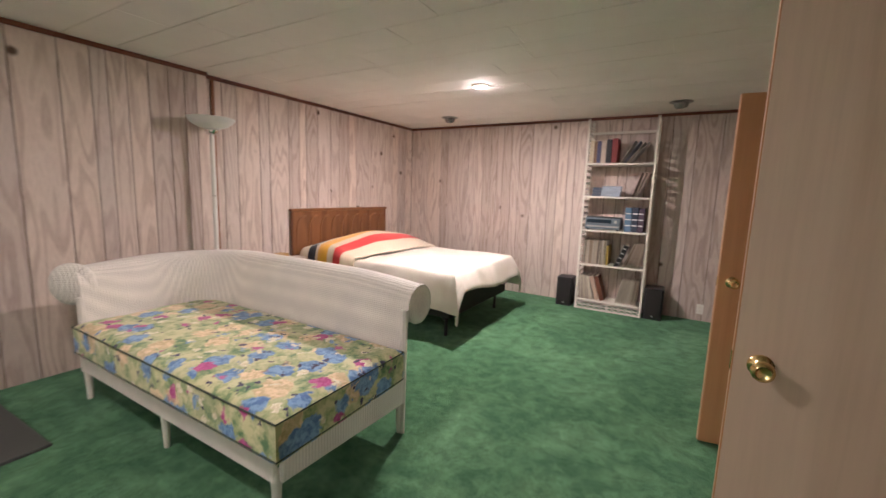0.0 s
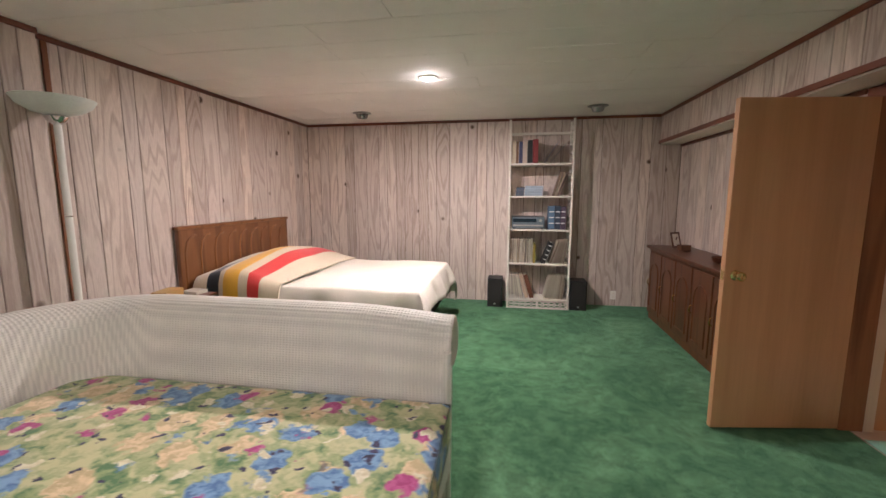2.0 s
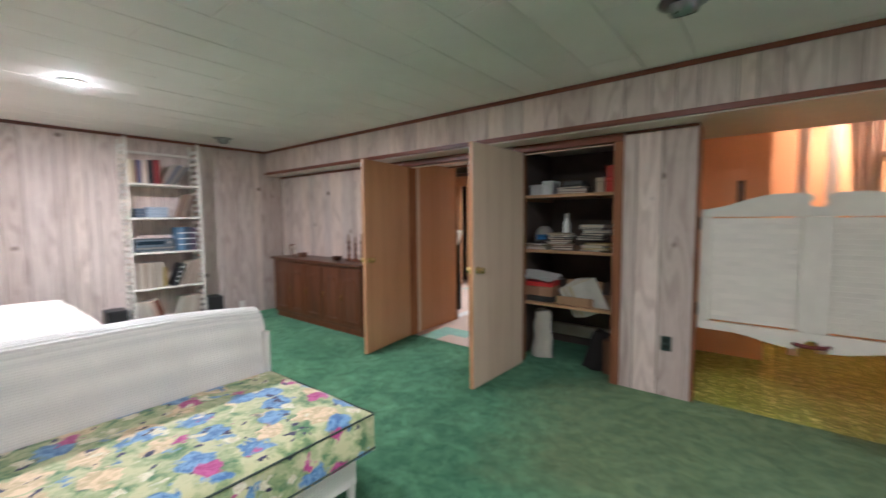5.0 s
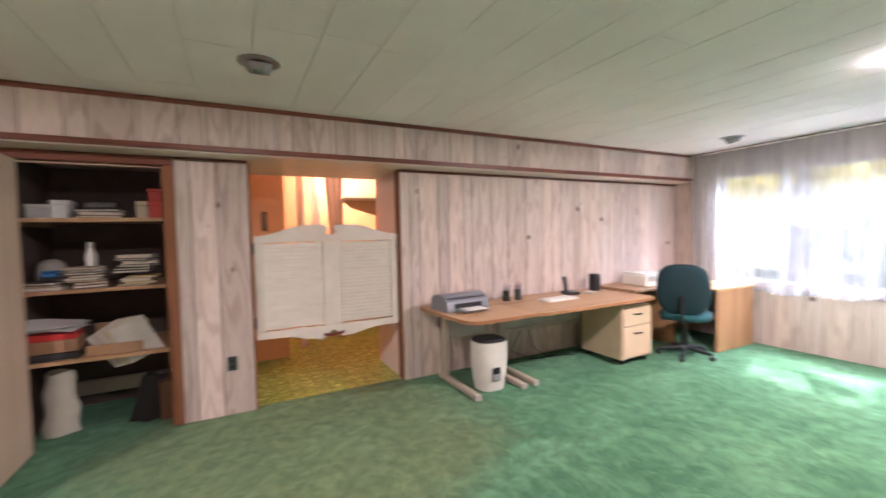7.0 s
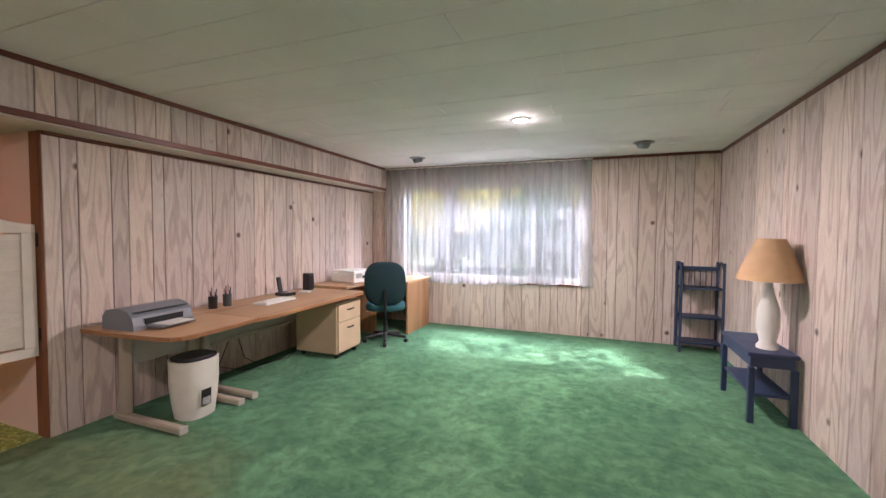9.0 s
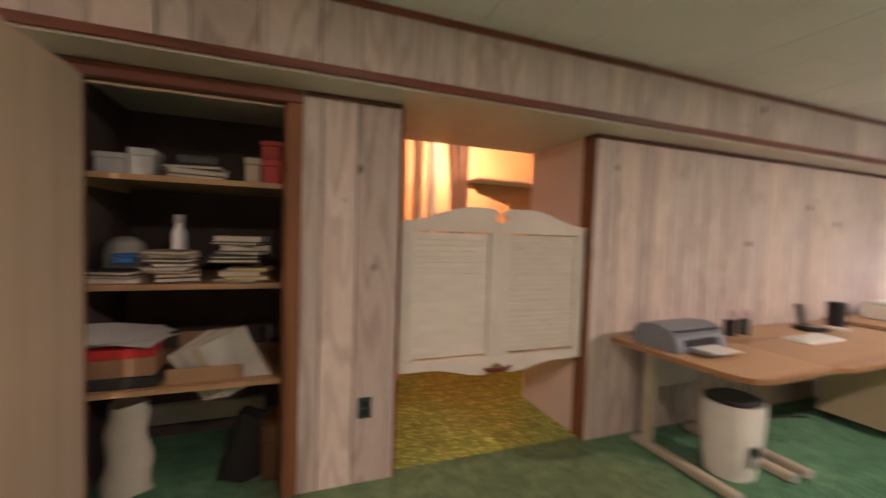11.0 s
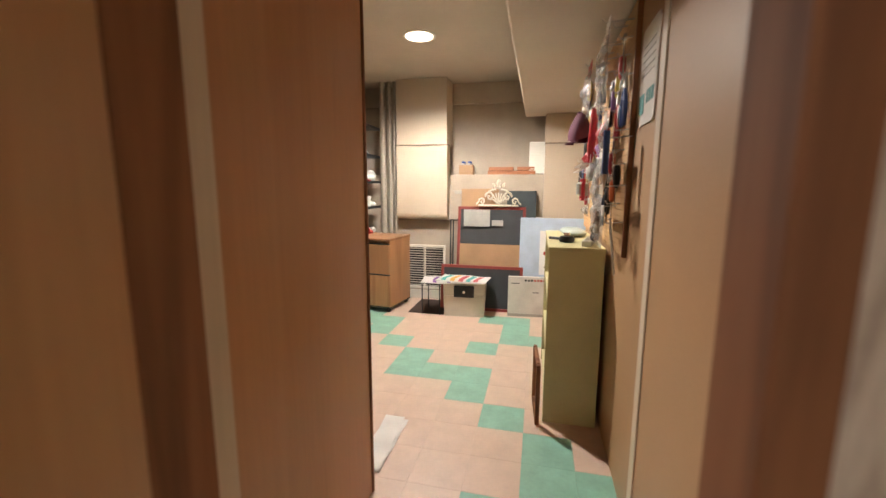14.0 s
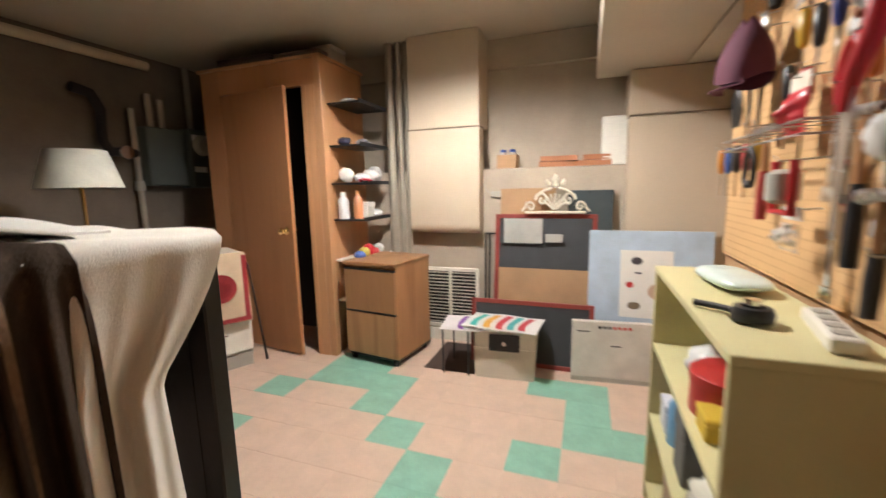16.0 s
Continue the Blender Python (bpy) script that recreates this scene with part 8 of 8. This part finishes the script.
part("barrel", tube(B_(), [(0, 0, 0.03), (0, 0, -0.14)], 0.013, 14), paint("cobalt_grip", (0.03, 0.07, 0.24), 0.4), t, smooth=40)
part("nose", tube(B_(), [(0, 0, -0.14), (0, 0, -0.20)], [0.01, 0.004], 10), STEEL, t, smooth=40)
pack(2.40, 1.42, 0.15, 0.30, (0.7, 0.7, 0.7), "clear blister bag with fittings on the pegboard", (0.6, 0.58, 0.56), 0.09)
pack(2.30, 1.27, 0.12, 0.20, (0.68, 0.64, 0.5), "yellowed plastic bag hanging on the pegboard", (0.5, 0.42, 0.3), 0.10)
pack(2.50, 1.18, 0.22, 0.18, (0.7, 0.7, 0.7), "wide clear bag hanging low on the pegboard", (0.66, 0.66, 0.64), 0.07)
pack(2.62, 1.56, 0.10, 0.20, (0.36, 0.20, 0.45), "purple and yellow card pack on the pegboard", (0.45, 0.40, 0.6), 0.05)
t = hung("hand_saw", 2.76, 1.66, "red handled hand saw hanging on the pegboard", 0.09)
part("grip", tube(B_(), [(0, 0, 0.0), (-0.03, 0, -0.06), (-0.02, 0, -0.14), (0.03, 0, -0.20), (0.05, 0, -0.26)], [0.012, 0.018, 0.02, 0.018, 0.012], 10), paint("saw_red", (0.45, 0.02, 0.03), 0.35), t, smooth=50)
part("blade", slab(B_(), [(0.02, -0.2), (0.06, -0.2), (0.05, -0.50), (0.03, -0.50)], -0.001, 0.001, R(90, "X")), STEEL, t)
for x, z, c in ((2.86, 1.56, (0.55, 0.16, 0.03)), (2.70, 1.48, (0.5, 0.03, 0.03)), (3.0, 1.70, (0.03, 0.05, 0.25)), (3.08, 1.68, (0.02, 0.02, 0.02)), (3.16, 1.70, (0.5, 0.3, 0.03))): screwdriver(x, z, c)
hammer(2.84, 1.40)
hammer(2.66, 1.36, (0.03, 0.05, 0.10), 0.28)
hammer(3.30, 1.42, (0.3, 0.03, 0.03), 0.26)
pack(2.95, 1.92, 0.16, 0.26, (0.7, 0.7, 0.7), "clear bag of parts with a red label on the pegboard", (0.5, 0.08, 0.06), 0.10)
pack(2.64, 1.80, 0.12, 0.18, (0.7, 0.7, 0.7), "clear bag of screws on the pegboard", (0.4, 0.3, 0.2), 0.06)
t = hung("shears", 3.26, 1.43, "black handled shears hanging on the pegboard", 0.09)
for s in (1, -1):
    part("bow", tube(B_(), [(s * 0.004, 0, -0.06), (s * 0.03, 0, -0.09), (s * 0.035, 0, -0.15), (s * 0.012, 0, -0.17)], 0.008, 8), BLACK, t, smooth=50)
    part("blade", slab(B_(), [(-0.002 * s, 0.02), (s * 0.010, -0.06), (-s * 0.004, -0.06)], -0.001, 0.001, T((0, 0.002 * s, 0)) @ R(90, "X")), STEEL, t)
rk_ = hung("wire_rack", 3.15, 1.40, "small wire tool rack on the pegboard", 0.02)
for z in (0.0, -0.03): part("wire", tube(B_(), [(-0.26, 0, z), (-0.26, 0.10, z), (0.26, 0.10, z), (0.26, 0, z)], 0.003, 6), WIRE, rk_)
for k in range(6): part("wire", tube(B_(), [(-0.2 + 0.08 * k, 0.0, 0.0), (-0.2 + 0.08 * k, 0.10, 0.0)], 0.002, 6), WIRE, rk_)
t = hung("clamp", 3.0, 1.32, "red and white spring clamp hanging on the pegboard", 0.10)
part("frame", tube(B_(), [(-0.05, 0, 0.0), (-0.05, 0, -0.12), (0.05, 0, -0.12), (0.05, 0, 0.0)], 0.010, 8), paint("saw_red", (0.45, 0.02, 0.03), 0.35), t, smooth=50)
part("spool", lathe(B_(), [(0.02, -0.10), (0.034, -0.09), (0.034, -0.03), (0.02, -0.02)], 16), GREY, t, smooth=50)
pack(3.05, 1.20, 0.10, 0.10, (0.66, 0.64, 0.6), "white plastic rack of bits on the pegboard", (0.6, 0.58, 0.55), 0.06)
wrench(3.42, 1.62)
wrench(3.50, 1.60, 0.17)
wrench(2.92, 1.30, 0.26)
for k in range(5): screwdriver(3.40 + 0.09 * k, 1.40, ((0.4, 0.25, 0.03), (0.3, 0.03, 0.03), (0.02, 0.02, 0.02), (0.05, 0.1, 0.3), (0.5, 0.2, 0.03))[k], 0.18)
pliers(3.62, 1.66, (0.03, 0.03, 0.03))
t = hung("cloth_cap", 3.34, 1.72, "dark maroon cloth cap hanging on the pegboard", 0.10)
def capf(u, v):
    a = 6.283 * u
    r = 0.10 * math.sin(min(1.0, 0.1 + v) * 1.6) * (1 + 0.10 * math.sin(3 * a + 1))
    return (r * math.cos(a) * 0.9, 0.07 * math.sin(a) * math.sin(min(1.0, 0.1 + v) * 1.6), 0.02 - 0.17 * v + 0.012 * math.sin(2 * a))
part("crown", sheet(B_(), capf, 30, 12, 0.004), paint("maroon_cloth", (0.085, 0.015, 0.035), 0.85), t, smooth=60)
part("brim", sheet(B_(), lambda u, v: (-0.09 + 0.18 * u, 0.03 + 0.06 * v * math.sin(math.pi * u), -0.15 - 0.02 * v), 14, 5, 0.004), bpy.data.materials["maroon_cloth"], t, smooth=60)
t = hung("work_gloves", 3.20, 1.86, "yellow and black work gloves hanging on the pegboard", 0.07)
part("glove", tube(B_(), [(0.03, 0, 0.03), (0.0, 0, -0.02), (-0.04, 0, -0.08)], [0.02, 0.018, 0.008], 10), paint("glove_yellow", (0.5, 0.4, 0.05), 0.8), t, smooth=50)
part("glove", tube(B_(), [(0.05, 0, 0.02), (0.05, 0, -0.05), (0.04, 0, -0.12)], [0.024, 0.024, 0.014], 10), DARK, t, smooth=50)
t = hung("cable_coil", 2.58, 1.42, "coil of white cable hanging on the pegboard", 0.08)
part("coil", tube(B_(), [(0.045 * math.cos(i * 0.35), 0.004 * math.sin(i * 0.8), -0.06 + 0.045 * math.sin(i * 0.35)) for i in range(60)], 0.0045, 6), bpy.data.materials["white_cable"], t, smooth=60)
t = hung("level_bar", 2.32, 1.12, "grey metal bar hanging at the foot of the pegboard", 0.05, 0, 38)
part("bar", boxed(-0.006, -0.004, -0.24, 0.006, 0.004, 0.02, bev=0.001), STEEL, t)

for x, z, w, h, c in ((2.72, 1.88, 0.14, 0.20, (0.62, 0.62, 0.6)), (2.82, 1.76, 0.12, 0.20, (0.7, 0.7, 0.7)), (2.58, 1.60, 0.11, 0.16, (0.5, 0.05, 0.05)), (3.08, 1.52, 0.10, 0.14, (0.5, 0.04, 0.05)), (2.50, 1.60, 0.10, 0.22, (0.66, 0.66, 0.64))):
    pack(x, z, w, h, c, "small card and film pack hanging on the pegboard", (0.6, 0.3, 0.2) if c[0] > 0.6 else (0.66, 0.6, 0.5), 0.06)
wrap(2.66, 2.04, 1.30, 0.07, 0.06, 0.08, (0.72, 0.72, 0.7), "white cloth glove stuffed on a pegboard hook", 21)
for x, z in ((2.74, 1.40), (2.78, 1.42), (2.90, 1.46), (2.96, 1.48)): wrench(x, z, 0.22)
for x, z, c in ((2.56, 1.36, (0.03, 0.03, 0.03)), (2.50, 1.42, (0.4, 0.03, 0.03)), (2.62, 1.34, (0.05, 0.05, 0.06)), (3.12, 1.55, (0.5, 0.04, 0.04)), (3.22, 1.58, (0.02, 0.02, 0.02))): screwdriver(x, z, c, 0.22)
pliers(2.92, 1.62, (0.5, 0.03, 0.04), -8)
pliers(2.60, 1.74, (0.02, 0.02, 0.02), 5)
pliers(3.42, 1.78, (0.5, 0.25, 0.02), 3)
hammer(2.76, 1.24, (0.02, 0.02, 0.022), 0.22)

for x, z, c in ((2.34, 1.60, (0.03, 0.03, 0.03)), (2.40, 1.80, (0.5, 0.04, 0.04)), (2.46, 1.74, (0.55, 0.45, 0.05)), (2.54, 1.70, (0.25, 0.12, 0.35)), (2.36, 1.36, (0.03, 0.03, 0.03)), (2.44, 1.30, (0.5, 0.12, 0.04)), (2.56, 1.26, (0.02, 0.02, 0.02))): screwdriver(x, z, c, 0.16)
wrench(2.38, 1.86, 0.16)
wrench(2.47, 1.50, 0.20)
pliers(2.68, 1.62, (0.5, 0.03, 0.04), 4)
pliers(2.52, 1.34, (0.03, 0.03, 0.03), -6)
for x, z in ((2.33, 1.50), (2.43, 1.20), (2.60, 1.12), (2.75, 1.14), (2.50, 1.95), (2.66, 1.94), (2.82, 1.94)):
    h_ = part("peg_hook", tube(B_(), [(x, PEG_Y - 0.003, z), (x, PEG_Y + 0.05, z - 0.004), (x, PEG_Y + 0.06, z + 0.012)], 0.0028, 6), WIRE, smooth=50)
    tagged(h_, "empty bent steel hook in the pegboard", "hook", "empty pegboard hooks")

# Chart on the wall beside the pegboard
ch = thing("wall_chart", pose(2.13, W_S + 0.002, 1.66), "white and teal rounded chart hung on the tan wall", "chart")
part("sheet", slab(B_(), [(x + 0.02 * cx, z + 0.02 * cz) for x, z, s in ((-0.09, -0.15, 0), (0.09, -0.15, 1), (0.09, 0.15, 2), (-0.09, 0.15, 3)) for cx, cz in (((-1, 0), (-0.7, -0.7), (0, -1)), ((0, -1), (0.7, -0.7), (1, 0)), ((1, 0), (0.7, 0.7), (0, 1)), ((0, 1), (-0.7, 0.7), (-1, 0)))[s]], -0.004, 0.0, R(90, "X")), PAPER, ch)
part("teal_panel", boxed(0.03, 0.0045, -0.13, 0.10, 0.006, -0.06), paint("teal_ink", (0.04, 0.33, 0.32), 0.5), ch)
for k in range(3): part("teal_figure", boxed(-0.02 - k * 0.035, 0.0045, -0.10, 0.0 - k * 0.035, 0.006, -0.055), bpy.data.materials["teal_ink"], ch)
for k in range(5): part("text_line", boxed(-0.08, 0.0045, 0.0 + k * 0.025, 0.08, 0.0055, 0.006 + k * 0.025), GREY, ch)
sm = part("wall_seam_strip", boxed(1.93, W_S + 0.0005, 0.0, 1.985, W_S + 0.006, LOW - 0.02, bev=0.002), plain("pale_seam_tape", (0.66, 0.56, 0.44), 0.45, vary=0.05))
structure(sm, "pale strip over the joint of the tan wall boards", "trim")

# ---- planks and tiles ----
_cache = {}


def piece_mesh(name, w, h, t, material, bev=0.004):
    """A board w wide along x, h high along z, its face at y = 0 and its back at y = t, long edges chamfered."""
    key = (name, round(w, 3), round(h, 3), t)
    if key not in _cache:
        me = bpy.data.meshes.new(name)
        xs = [(0, t), (0, bev * 0.6), (bev, 0), (w - bev, 0), (w, bev * 0.6), (w, t)]
        vs = [(x, y, 0) for x, y in xs] + [(x, y, h) for x, y in xs]
        fs = [(i, i + 1, i + 7, i + 6) for i in range(5)] + [(5, 4, 3, 2, 1, 0), (6, 7, 8, 9, 10, 11)]
        me.from_pydata(vs, [], fs)
        me.materials.append(material)
        _cache[key] = me
    return _cache[key]


WIDTHS = (0.208, 0.098, 0.148, 0.178, 0.118, 0.248, 0.128)


def planks(wall, a, b, z0, z1, seed):
    """Boards from a to b (seen from the room left to right), their faces on the line, on the backing behind."""
    r = random.Random(seed)
    a, b = Vector((*a, 0)), Vector((*b, 0))
    d, run = (b - a).normalized(), (b - a).length
    turn = math.degrees(math.atan2(d.y, d.x))
    s = 0.0
    while s < run - 0.004:
        w = min(r.choice(WIDTHS), run - s)
        if run - s - w < 0.05: w = run - s
        ob = new("plank", piece_mesh("plank", w - 0.006, z1 - z0, 0.008, PLANK))
        p = a + d * (s + 0.003)
        ob.parent = wall
        ob.matrix_basis = pose(p.x, p.y, z0, 0, 0, turn)
        s += w


planks(wall_north, (W_FAR, N_Y), (E_X, N_Y), 0.0, TOP - 0.001, 11)
planks(wall_west, (W_FAR, JOG_Y), (W_FAR, N_Y), 0.0, TOP - 0.001, 12)
planks(wall_west, (W_NEAR, S_Y), (W_NEAR, JOG_Y), 0.0, TOP - 0.001, 13)
planks(wall_south, (E_X, S_Y), (WIN[1], S_Y), 0.0, TOP - 0.001, 14)
planks(wall_south, (WIN[0], S_Y), (W_NEAR, S_Y), 0.0, TOP - 0.001, 15)
planks(wall_south, (WIN[1], S_Y), (WIN[0], S_Y), 0.0, WIN[2] - 0.02, 16)
planks(wall_south, (WIN[1], S_Y), (WIN[0], S_Y), WIN[3] + 0.02, TOP - 0.001, 17)
planks(wall_east, (E_X, N_Y), (E_X, DOOR_A[1] + 0.07), 0.0, LOW - 0.013, 18)
planks(wall_east, (E_X, DOOR_A[0] - 0.07), (E_X, DOOR_B[1] + 0.07), 0.0, LOW - 0.013, 19)
planks(wall_east, (E_X, DOOR_B[0] - 0.07), (E_X, SWING[1]), 0.0, LOW - 0.013, 21)
planks(wall_east, (E_X, SWING[0]), (E_X, S_Y), 0.0, LOW - 0.013, 22)
planks(soffit, (0.755, N_Y), (0.755, S_Y), LOW + 0.001, TOP - 0.001, 23)

TEAL = {(1, 7), (-1, 7), (2, 6), (3, 6), (3, 5), (2, 5), (2, 4), (1, 4), (0, 3), (-1, 2), (-2, 2), (-2, 1), (-2, 0), (-3, 0), (0, 0), (3, 0), (3, -1), (2, -1),
        (1, -1), (1, -2), (-4, -1), (-5, -2), (-6, -2), (-6, -3), (-7, -1), (-9, 0), (-9, -1), (-10, 0), (5, 5), (4, 3), (0, 9), (-2, 10), (2, 11), (-4, 8), (-5, 6), (-7, 10)}
tiles = structure(thing("floor_workshop", pose(0, 0, 0), "old tan and teal vinyl floor tiles", "floor", kind="structure"))
_bm = {}
for mt in (TILE_TAN, TILE_TEAL):
    me = bpy.data.meshes.new("tile")
    h, e = 0.1198, 0.0006
    me.from_pydata([(sx * (h - o), sy * (h - o), z) for z, o in ((-0.004, 0), (-0.001, 0), (0.0, e)) for sx, sy in ((-1, -1), (1, -1), (1, 1), (-1, 1))], [],
                   [(i + 4 * k, (i + 1) % 4 + 4 * k, (i + 1) % 4 + 4 * k + 4, i + 4 * k + 4) for k in (0, 1) for i in range(4)] + [(8, 9, 10, 11)])
    me.materials.append(mt)
    _bm[mt.name] = me
_r = random.Random(8)
for i in range(-10, 7):
    for j in range(-3, 14):
        x, y = 3.475 + 0.24 * (i + 0.5), 2.565 + 0.24 * (j + 0.5)
        if x < 1.06 or x > 4.95 or y > 5.98 or (x < 1.9 and y > 3.1): continue
        ob = new("tile", _bm["teal_floor_tile" if (i, j) in TEAL else "tan_floor_tile"])
        ob.parent = tiles
        ob.matrix_basis = pose(x, y, _r.uniform(-0.0004, 0.0004), 0, 0, 90 * _r.randrange(4))
